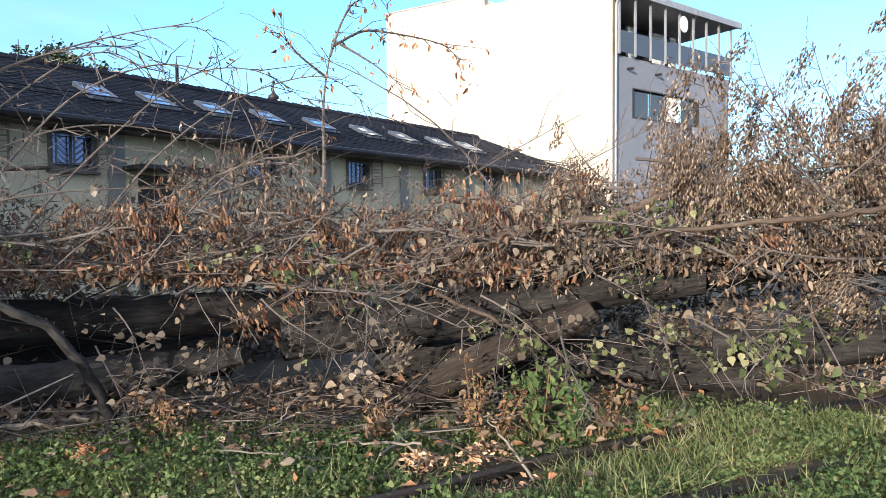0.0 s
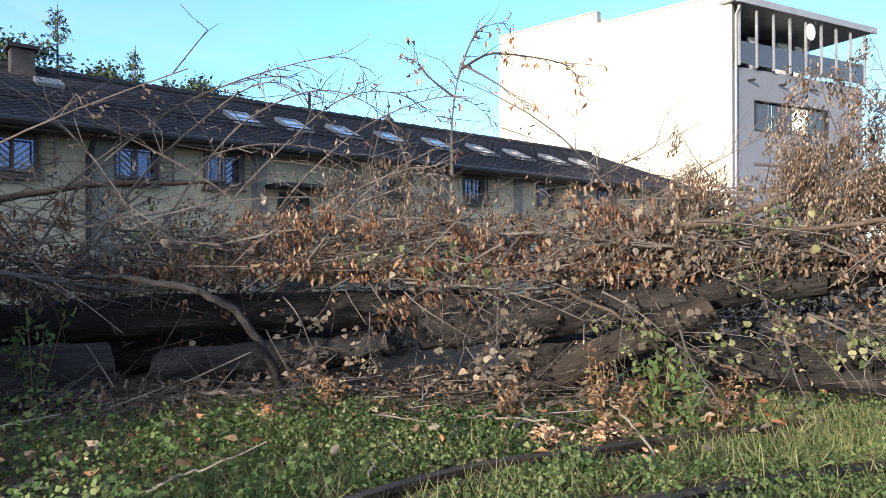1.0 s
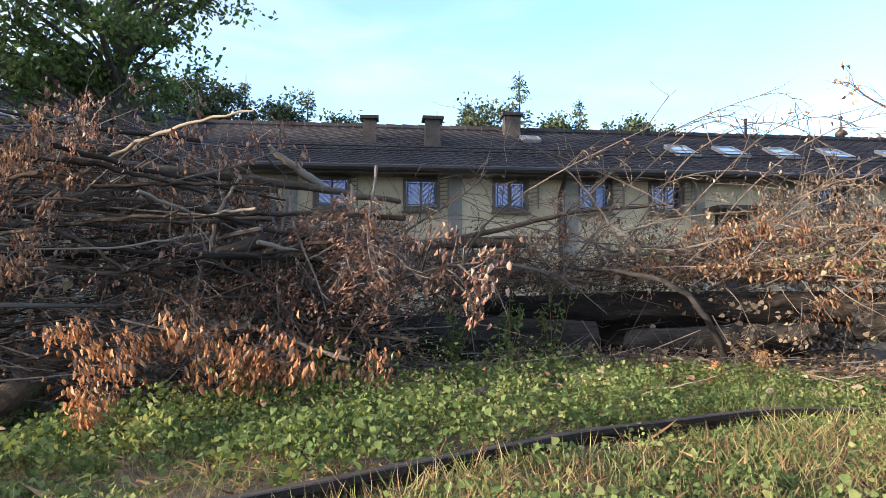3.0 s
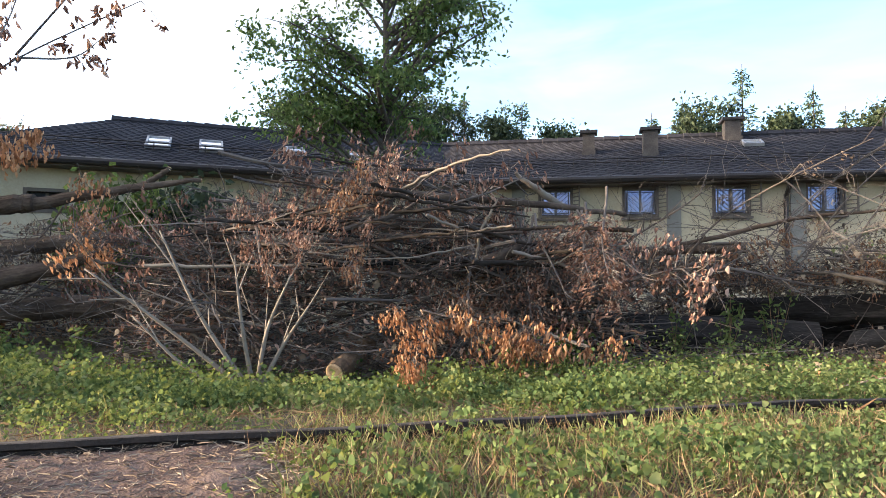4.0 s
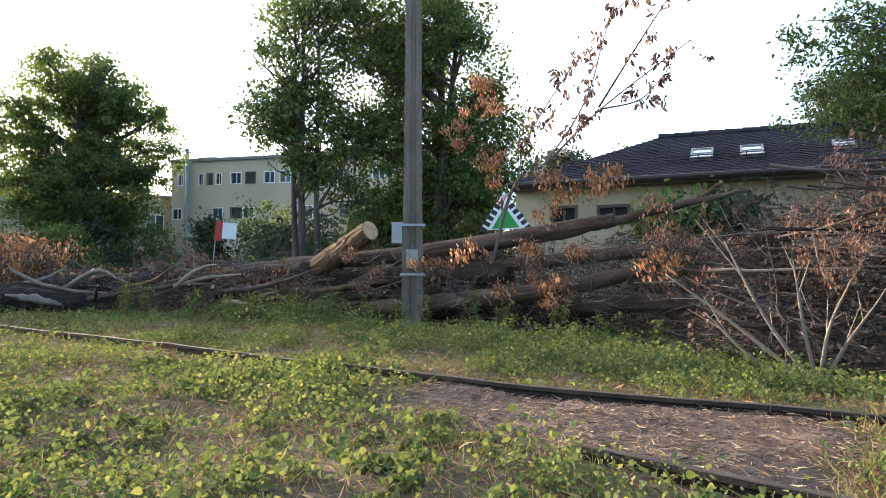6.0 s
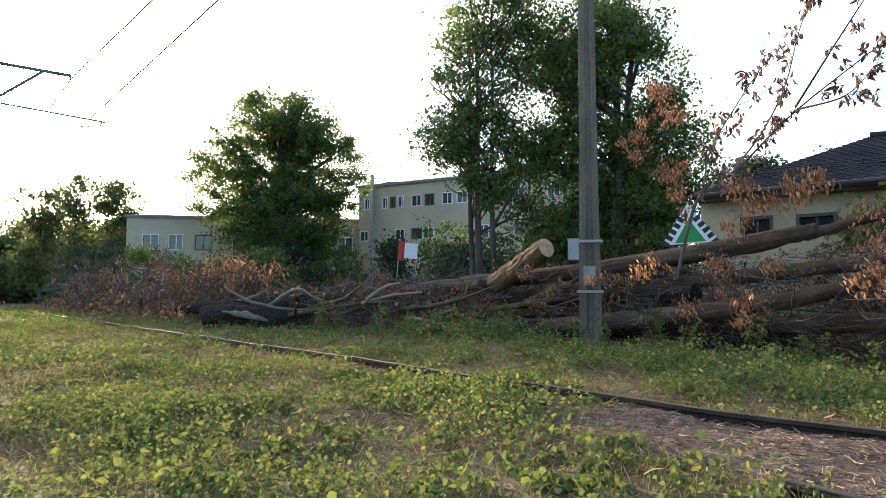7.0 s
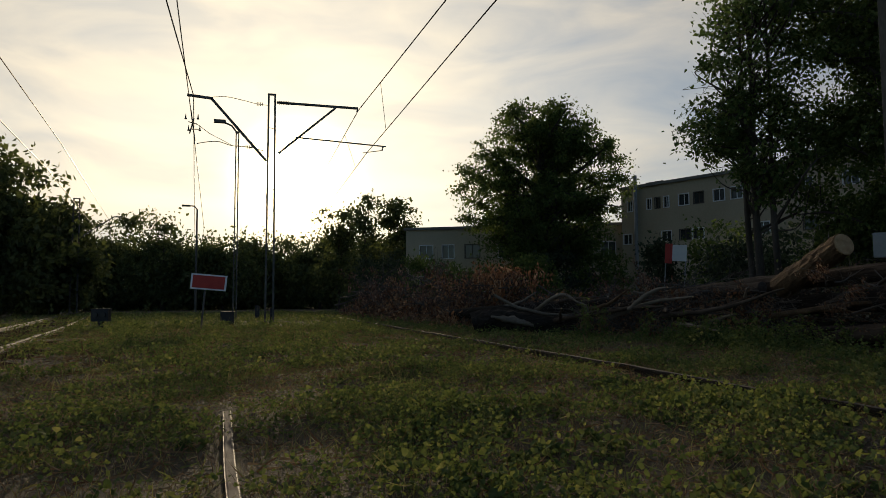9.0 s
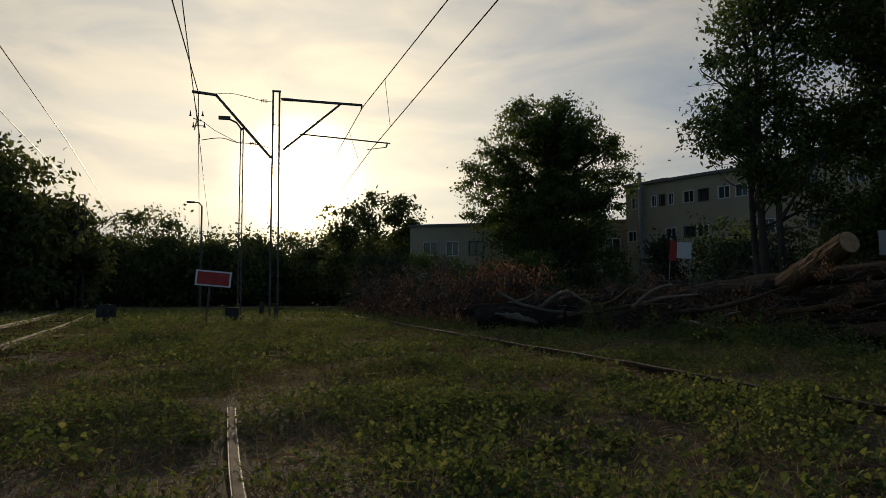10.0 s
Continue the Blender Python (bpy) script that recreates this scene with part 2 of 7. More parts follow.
M["green"] = mat("green_paint", [(0.015, 0.24, 0.05), (0.02, 0.30, 0.065)], 0.5, 3, 30, 0.02)
M["black"] = mat("black_paint", [(0.015, 0.016, 0.02), (0.03, 0.03, 0.035)], 0.5, 3, 30, 0.02)
M["red"] = mat("red_paint", [(0.42, 0.035, 0.03), (0.52, 0.06, 0.05)], 0.55, 3, 30, 0.02)
# near-black colour standing in for the shade inside rooms
M["dark"] = mat("room_shade", [(0.012, 0.012, 0.013), (0.025, 0.025, 0.026)], 0.9, 3, 30, 0)
M["curtain"] = mat("pale_curtain", [(0.42, 0.42, 0.40), (0.6, 0.6, 0.57)], 0.9, 3, 20, 0.05)


def glass_mat(name, tint, rough=0.08, mirror=0.0):
    m = bpy.data.materials.new(name)
    m.use_nodes = True
    b = m.node_tree.nodes["Principled BSDF"]
    b.inputs["Base Color"].default_value = (*tint, 1)
    b.inputs["Roughness"].default_value, b.inputs["Specular IOR Level"].default_value, b.inputs["Metallic"].default_value = rough, 0.6, mirror
    b.inputs["IOR"].default_value = 1.5
    return m


M["glass"] = glass_mat("window_glass", (0.15, 0.165, 0.29), 0.06, 0.75)
M["officeglass"] = glass_mat("office_window_glass", (0.05, 0.052, 0.055))
M["skyglass"] = glass_mat("skylight_glass", (0.62, 0.66, 0.72), 0.05, 0.8)


# ---- mesh tools ----
class Geo:
    """Gathers vertices and triangles or quads for one mesh."""

    def __init__(self):
        self.v, self.f, self.n = [], [], 0

    def add(self, v, f):
        v = np.asarray(v, float)
        self.v.append(v)
        self.f += [[int(i) + self.n for i in q] for q in f]
        self.n += len(v)
        return self

    def box(self, lo, hi, m=None):
        x0, y0, z0 = lo
        x1, y1, z1 = hi
        v = np.array([(x, y, z) for z in (z0, z1) for y in (y0, y1) for x in (x0, x1)], float)
        if m is not None:
            v = v @ np.array(m.to_3x3()).T + np.array(m.translation)
        return self.add(v, [(0, 2, 3, 1), (4, 5, 7, 6), (0, 1, 5, 4), (2, 6, 7, 3), (0, 4, 6, 2), (1, 3, 7, 5)])

    def bar(self, a, b, w, d=None):
        """A square bar from a to b."""
        a, b = Vector(a), Vector(b)
        q = (b - a).to_track_quat("Z", "Y").to_matrix().to_4x4()
        return self.box((-w / 2, -(d or w) / 2, 0), (w / 2, (d or w) / 2, (b - a).length), Matrix.Translation(a) @ q)

    def tube(self, pts, radii, sides=6, caps=True, rough=0.0, rng=None):
        pts = np.asarray(pts, float)
        k = len(pts)
        radii = np.broadcast_to(np.asarray(radii, float), (k,))
        tan = np.gradient(pts, axis=0)
        tan /= np.linalg.norm(tan, axis=1)[:, None] + 1e-9
        ref = np.array([0.0, 0.0, 1.0]) if abs(tan[0][2]) < 0.8 else np.array([1.0, 0.0, 0.0])
        side = np.cross(tan, ref)
        side /= np.linalg.norm(side, axis=1)[:, None] + 1e-9
        up = np.cross(side, tan)
        a = np.arange(sides) * 2 * np.pi / sides
        r = radii[:, None]
        if rough:
            lobes = rng.uniform(-1, 1, (sides,))[None, :] * 0.5 + rng.uniform(-1, 1, (k, sides))
            r = r * (1 + rough * lobes)
        v = pts[:, None, :] + (side[:, None, :] * np.cos(a)[None, :, None] + up[:, None, :] * np.sin(a)[None, :, None]) * (r[..., None] if rough else r[:, :, None])
        f = []
        for i in range(k - 1):
            for j in range(sides):
                j2 = (j + 1) % sides
                f.append((i * sides + j, i * sides + j2, (i + 1) * sides + j2, (i + 1) * sides + j))
        if caps:
            f.append(tuple(range(sides))[::-1])
            f.append(tuple((k - 1) * sides + j for j in range(sides)))
        return self.add(v.reshape(-1, 3), f)

    def mesh(self, name, material, smooth=False):
        me = bpy.data.meshes.new(name)
        me.from_pydata(np.concatenate(self.v).tolist(), [], self.f)
        me.materials.append(material)
        if smooth:
            me.polygons.foreach_set("use_smooth", [True] * len(me.polygons))
        me.update()
        return me


def tri_mesh(name, v, f, material):
    """A mesh of triangles from two arrays."""
    me = bpy.data.meshes.new(name)
    me.vertices.add(len(v))
    me.vertices.foreach_set("co", np.asarray(v, np.float32).ravel())
    me.loops.add(f.size)
    me.loops.foreach_set("vertex_index", np.asarray(f, np.int32).ravel())
    me.polygons.add(len(f))
    me.polygons.foreach_set("loop_start", np.arange(0, f.size, 3, dtype=np.int32))
    me.materials.append(material)
    me.update(calc_edges=True)
    me.validate()
    return me


HEART = (np.array([(0, 0, 0), (-0.36, 0.12, 0.07), (-0.42, 0.42, 0.08), (-0.2, 0.75, 0.0), (0, 1.05, -0.12), (0.2, 0.75, 0.0), (0.42, 0.42, 0.08), (0.36, 0.12, 0.07), (0, 0.45, -0.03)]),
         np.array([(8, i, i + 1) for i in range(7)] + [(8, 7, 0)]))
OVAL = (np.array([(0, 0, 0), (-0.27, 0.35, 0.08), (-0.16, 0.75, 0.02), (0, 1, -0.12), (0.16, 0.75, 0.02), (0.27, 0.35, 0.08)]),
        np.array([(0, 3, 1), (1, 3, 2), (0, 5, 3), (5, 4, 3)]))
CURL = (np.array([(0, 0, 0), (-0.2, 0.3, 0.16), (-0.13, 0.7, 0.05), (0.03, 1, -0.22), (0.18, 0.65, 0.14), (0.16, 0.3, -0.02)]),
        np.array([(0, 3, 1), (1, 3, 2), (0, 5, 3), (5, 4, 3)]))
DIAMOND = (np.array([(0, 0, 0), (-0.3, 0.45, 0.09), (0, 1, 0), (0.3, 0.45, 0.09)]), np.array([(0, 2, 1), (0, 3, 2)]))
BLADE = (np.array([(-0.02, 0, 0), (0.02, 0, 0), (-0.016, 0.5, 0.06), (0.016, 0.5, 0.06), (0, 1, 0.28)]), np.array([(0, 1, 3), (0, 3, 2), (2, 3, 4)]))


def stamp(shape, pos, way, size, rng, width=1.0):
    """Leaves of one shape: at pos, lying along way, with a random turn about it."""
    tv, tf = shape
    pos, way = np.asarray(pos, float), np.asarray(way, float)
    n = len(pos)
    way = way / (np.linalg.norm(way, axis=1)[:, None] + 1e-9)
    ref = rng.normal(size=(n, 3))
    side = np.cross(way, ref)
    side /= np.linalg.norm(side, axis=1)[:, None] + 1e-9
    nor = np.cross(side, way)
    s = np.broadcast_to(np.asarray(size, float), (n,))[:, None, None]
    v = pos[:, None, :] + s * (tv[None, :, :1] * width * side[:, None, :] + tv[None, :, 1:2] * way[:, None, :] + tv[None, :, 2:] * nor[:, None, :])
    f = tf[None] + (np.arange(n) * len(tv))[:, None, None]
    return v.reshape(-1, 3), f.reshape(-1, 3)


def stamps(name, groups, material):
    vs, fs, k = [], [], 0
    for v, f in groups:
        vs.append(v)
        fs.append(f + k)
        k += len(v)
    return tri_mesh(name, np.concatenate(vs), np.concatenate(fs), material)


def thing(name, label, category, at=None, group="", kind=""):
    ob = new(name)
    ob.empty_display_size = 0.2
    if at is not None:
        ob.matrix_world = at
    return tagged(ob, label, category, group, kind)


def part(name, me, parent, label="", at=None):
    ob = new(name, me)
    ob.parent = parent
    if at is not None:
        ob.matrix_local = at
    return tagged(ob, label) if label else ob


def ease(a, b, x):
    t = np.clip((np.asarray(x, float) - a) / (b - a), 0, 1)
    return t * t * (3 - 2 * t)


def ground_z(x, y):
    """Height of the ground: nearly flat, with a hollow in front of the brush heap and gentle bumps."""
    x, y = np.asarray(x, float), np.asarray(y, float)
    z = -0.30 * ease(5.2, 8.8, y) * np.exp(-((x + 0.4) / 2.4) ** 2)
    z = z + 0.03 * np.sin(x * 1.7 + 0.6 * y) * np.sin(y * 1.3 - 0.4 * x) + 0.02 * np.sin(x * 4.1) * np.sin(y * 3.7 + 1)
    return z


def spline(pts, n):
    """A smooth line through points (Catmull-Rom)."""
    p = np.asarray(pts, float)
    p = np.vstack([2 * p[0] - p[1], p, 2 * p[-1] - p[-2]])
    out = []
    for i in range(1, len(p) - 2):
        t = np.linspace(0, 1, n, endpoint=False)[:, None]
        a, b, c, d = p[i - 1], p[i], p[i + 1], p[i + 2]
        out.append(0.5 * (2 * b + (c - a) * t + (2 * a - 5 * b + 4 * c - d) * t**2 + (3 * b - a - 3 * c + d) * t**3))
    out.append(p[-2][None])
    return np.concatenate(out)


# ---- ground ----
def build_ground():
    xs = np.concatenate([[-1500, -700, -300, -150, -90, -60], np.arange(-45, 16.01, 0.3), [20, 30, 50, 90, 200, 600, 1500]])
    ys = np.concatenate([[-1500, -600, -200, -80, -40, -25], np.arange(-14, 16.01, 0.3), [20, 30, 60, 120, 300, 700, 1500]])
    gx, gy = np.meshgrid(xs, ys)
    gz = ground_z(gx, gy)
    far = (np.abs(gx + 14) > 31) | (np.abs(gy - 1) > 15.2)
    gz[far] = 0
    v = np.stack([gx, gy, gz], -1).reshape(-1, 3)
    w, h = len(xs), len(ys)
    i = (np.arange(h - 1)[:, None] * w + np.arange(w - 1)[None]).ravel()
    f = np.concatenate([np.stack([i, i + 1, i + w + 1], -1), np.stack([i, i + w + 1, i + w], -1)])
    me = tri_mesh("ground", v, f, M["soil"])
    me.polygons.foreach_set("use_smooth", [True] * len(me.polygons))
    tagged(new("ground", me), "brown soil and litter under low weeds beside the track", "ground", kind="structure")


build_ground()

FAR_RAIL = spline([(-75, 1.6), (-45, 3.6), (-22, 4.2), (-10, 4.5), (-4, 4.68), (-2.5, 4.8), (-1.0, 5.02), (0.3, 5.28), (1.5, 5.58), (2.7, 5.86), (3.9, 5.98), (5.0, 5.8), (5.7, 5.42), (6.5, 4.85), (7.4, 4.08), (8.1, 3.35), (10, 1.7), (16, -3.4)], 12)
NEAR_RAIL = spline([(-1.6, 3.2), (-1.0, 3.16), (0.0, 3.12), (0.9, 3.12)], 12)
NEAR_RAIL_EAST = spline([(4.5, 4.98), (4.9, 4.88), (5.4, 4.64), (6.2, 4.0), (7.2, 3.05), (9, 1.3), (15, -4)], 12)
RAIL_PROFILE = [(-0.033, 0.14), (0.033, 0.14), (0.036, 0.112), (0.012, 0.098), (0.009, 0.03), (0.06, 0.014), (0.06, 0.0), (-0.06, 0.0), (-0.06, 0.014), (-0.009, 0.03), (-0.012, 0.098), (-0.036, 0.112)]


def rail(name, line, label, lift=0.0, flat=False, top="railhead"):
    line = np.asarray(line, float)
    tan = np.gradient(line, axis=0)
    tan /= np.linalg.norm(tan, axis=1)[:, None]
    nor = np.stack([tan[:, 1], -tan[:, 0]], -1)
    z = (0 * line[:, 0] if flat else 0.3 * ground_z(line[:, 0], line[:, 1]) - 0.045 * ease(4.2, 5.6, line[:, 0]) + 0.022 * ease(-4.0, -8.0, line[:, 0])) + lift
    ob = thing(name, label, "rail")
    body, head = Geo(), Geo()
    prof, k = RAIL_PROFILE, len(RAIL_PROFILE)
    v = np.array([[(*(line[i] + nor[i] * p), z[i] + q) for p, q in prof] for i in range(len(line))]).reshape(-1, 3)
    f = [(i * k + j, i * k + (j + 1) % k, (i + 1) * k + (j + 1) % k, (i + 1) * k + j) for i in range(len(line) - 1) for j in range(k)]
    f += [tuple(range(k))[::-1], tuple((len(line) - 1) * k + j for j in range(k))]
    part("rail_body", body.add(v, f).mesh("rail_body", M["rust"]), ob)
    hv = np.array([[(*(line[i] + nor[i] * p), z[i] + q) for p, q in ((-0.027, 0.1405), (-0.02, 0.1435), (0.02, 0.1435), (0.027, 0.1405))] for i in range(len(line))]).reshape(-1, 3)
    part("rail_head", head.add(hv, [(i * 4 + j, i * 4 + j + 1, i * 4 + 5 + j, i * 4 + 4 + j) for i in range(len(line) - 1) for j in range(3)]).mesh("rail_head", M[top]), ob, "worn running surface of the rail")
    return ob


rail("rail", FAR_RAIL, "rusty steel rail half sunk in weeds", -0.055)
rail("rail", NEAR_RAIL, "rusty steel rail half sunk in weeds", -0.055)
rail("rail", NEAR_RAIL_EAST, "rusty steel rail almost buried in grass", -0.06)
rail("rail", spline([(-6.0, -0.29), (-4.0, -0.17), (-2.6, -0.06), (-1.6, 0.0)], 6), "pale worn end of a rail lying in the weeds", -0.115, False, "dullhead")
# the running line on the other side of the yard
for pts in ([(-9, -3.8), (-13.8, -4.66), (-18.8, -5.5), (-27.9, -7.05), (-60, -13.2), (-140, -29)], [(-9, -5.25), (-24, -8.1), (-38, -10.8), (-70, -17.0), (-140, -30.6)], [(-20, -12.6), (-40, -16.8), (-80, -25), (-140, -37)]):
    rail("rail", spline(pts, 8), "bright running rail on a ballast bed", 0.0, True)


def strip(name, line, width, z, material, label, seed, kind="structure"):
    rng = np.random.default_rng(seed)
    line = np.asarray(line, float)
    tan = np.gradient(line, axis=0)
    tan /= np.linalg.norm(tan, axis=1)[:, None]
    nor = np.stack([tan[:, 1], -tan[:, 0]], -1)
    g = Geo()
    cols = np.linspace(-1, 1, 9)
    v = []
    for i in range(len(line)):
        for c in cols:
            p = line[i] + nor[i] * c * width / 2 * (1 + 0.08 * rng.normal())
            v.append((*p, z * (1 - abs(c) ** 3) + rng.normal() * 0.008 + 0.004))
    f = [(i * 9 + j, i * 9 + j + 1, i * 9 + 10 + j, i * 9 + 9 + j) for i in range(len(line) - 1) for j in range(8)]
    return tagged(new(name, g.add(v, f).mesh(name, material, True)), label, name, kind=kind)


strip("ballast_bed", spline([(-8, -4.3), (-18.8, -6.25), (-28, -8.0), (-60, -14.1), (-140, -29.8)], 10), 2.6, 0.02, M["ballast"], "brown stone ballast under the running rails", 3)
strip("ballast_bed", spline([(-18, -12.8), (-40, -17.5), (-80, -25.6), (-140, -37.6)], 10), 2.4, 0.02, M["ballast"], "brown stone ballast under the running rails", 4)


def build_crossing():
    """The bare patch between the rails, with straw and bark litter on it."""
    rng = np.random.default_rng(11)
    g = Geo()
    n, m = 46, 16
    v = []
    for i in range(n):
        x = -3.75 + 3.3 * i / (n - 1)
        top = float(np.interp(x, FAR_RAIL[:, 0], FAR_RAIL[:, 1])) - 0.05
        left = 0.55 * ease(-3.1, -3.75, x)
        low = 3.05 + left + 0.12 * math.sin(i * 0.9) + (0.5 * ease(-0.9, -0.45, x) if x > -0.9 else 0) + 0.55 * ease(-1.9, -3.2, x)
        for j in range(m):
            y = low + (top - low) * j / (m - 1)
            edge = min(i, n - 1 - i, j + 1, 4) / 4
            v.append((x, y, float(ground_z(x, y)) - 0.03 + 0.05 * edge + rng.normal() * 0.008))
    f = [(i * m + j, (i + 1) * m + j, (i + 1) * m + j + 1, i * m + j + 1) for i in range(n - 1) for j in range(m - 1)]
    tagged(new("dirt_patch", g.add(v, f).mesh("dirt_patch", M["dirt"], True)), "bare purple-brown dirt crossing between the rails", "dirt", kind="structure")
    k = 15000
    x, y = rng.uniform(-3.7, -0.4, k), rng.uniform(3.15, 5.05, k)
    z = ground_z(x, y) + 0.03
    way = np.stack([rng.normal(size=k), rng.normal(size=k), rng.normal(size=k) * 0.12], -1)
    litter = stamp(BLADE, np.stack([x, y, z], -1), way, 0.014 + 0.09 * rng.random(k) ** 2.5, rng, 1.9)
    tagged(new("straw_litter", stamps("straw_litter", [litter], M["straw"])), "pale straw and bark bits strewn on the dirt", "litter", kind="stuff")


build_crossing()

# ---- long building with the tiled roof ----
K, WEST, EAST = np.array([1.34, 16.72]), np.array([-8.95, 13.96]), np.array([27.7, 8.88])
EAVE_Z, RIDGE_Z, RUN = 3.25, 4.74, 3.3


def frame_of(p0, p1):
    """Along, and outwards to the track side."""
    u = (p1 - p0) / np.linalg.norm(p1 - p0)
    return u, np.array([u[1], -u[0]])


UL, NL = frame_of(WEST, K)
UR, NR = frame_of(K, EAST)
BIS = (NL + NR) / np.linalg.norm(NL + NR)
BIS = BIS / (BIS @ NR)


def wall_pose(p0, u, n, s, z, off=0.5):
    """A pose on the wall: x along it, y into the room, z up."""
    o = p0 + u * s - n * off
    return Matrix(((u[0], -n[0], 0, o[0]), (u[1], -n[1], 0, o[1]), (0, 0, 1, z), (0, 0, 0, 1)))


def roof_patch(e0, e1, r1, r0, name, parent, courses=24, label=""):
    """Courses of tiles between an eave and a ridge; each course steps down on the one below and each tile is a wave."""
    e0, e1, r0, r1 = (np.asarray(p, float) for p in (e0, e1, r0, r1))
    n = max(6, int(np.linalg.norm(e1 - e0) / 0.25)) * 4
    s = np.linspace(0, 1, n + 1)
    wave = 0.010 * np.sin(np.arange(n + 1) * np.pi / 2)
    g = Geo()
    rows = []
    for c in range(courses):
        for t, lift in ((c / courses, 0.03), ((c + 1) / courses, 0.01)):
            a, b = e0 + (r0 - e0) * t, e1 + (r1 - e1) * t
            p = a[None] + (b - a)[None] * s[:, None]
            p[:, 2] += lift + wave
            rows.append(p)
    v = np.concatenate(rows)
    k = n + 1
    f = [(r * k + j, r * k + j + 1, (r + 1) * k + j + 1, (r + 1) * k + j) for r in range(len(rows) - 1) for j in range(n)]
    return part(name, g.add(v, f).mesh(name, M["rooftile"]), parent, label)


def grille_mesh(w, h):
    """Dark chevron bars in front of a window."""
    g = Geo()
    for x in (0.03, w - 0.03):
        g.bar((x, -0.09, 0.03), (x, -0.09, h - 0.03), 0.025)
    for z in (0.03, h - 0.03):
        g.bar((0.03, -0.09, z), (w - 0.03, -0.09, z), 0.025)
    g.bar((w / 2, -0.09, 0.03), (w / 2, -0.09, h - 0.03), 0.022)
    k = 8
    for i in range(k):
        z = -w * 0.45 + (h + w * 0.45) * (i + 0.5) / k
        for sgn in (-1, 1):
            a, b = np.array([w / 2, z]), np.array([w / 2 + sgn * (w / 2 - 0.03), z + (w / 2 - 0.03) * 0.9])
            if b[1] < 0.05 or a[1] > h - 0.05:
                continue
            if a[1] < 0.03:
                t = (0.03 - a[1]) / (b[1] - a[1])
                a = a + (b - a) * t
            if b[1] > h - 0.03:
                t = (h - 0.03 - a[1]) / (b[1] - a[1])
                b = a + (b - a) * t
            g.bar((a[0], -0.09, a[1]), (b[0], -0.09, b[1]), 0.012)
    return g.mesh("grille", M["grillebar"])


def frame_mesh(w, h, name, t=0.07, d=0.16, material="frame"):
    g = Geo()
    g.box((-t, -0.03, -t), (0, d, h + t)).box((w, -0.03, -t), (w + t, d, h + t)).box((0, -0.03, h), (w, d, h + t)).box((0, -0.03, -t), (w, d, 0))
    g.box((w / 2 - 0.025, 0.06, 0), (w / 2 + 0.025, 0.1, h))
    return g.mesh(name, M[material])


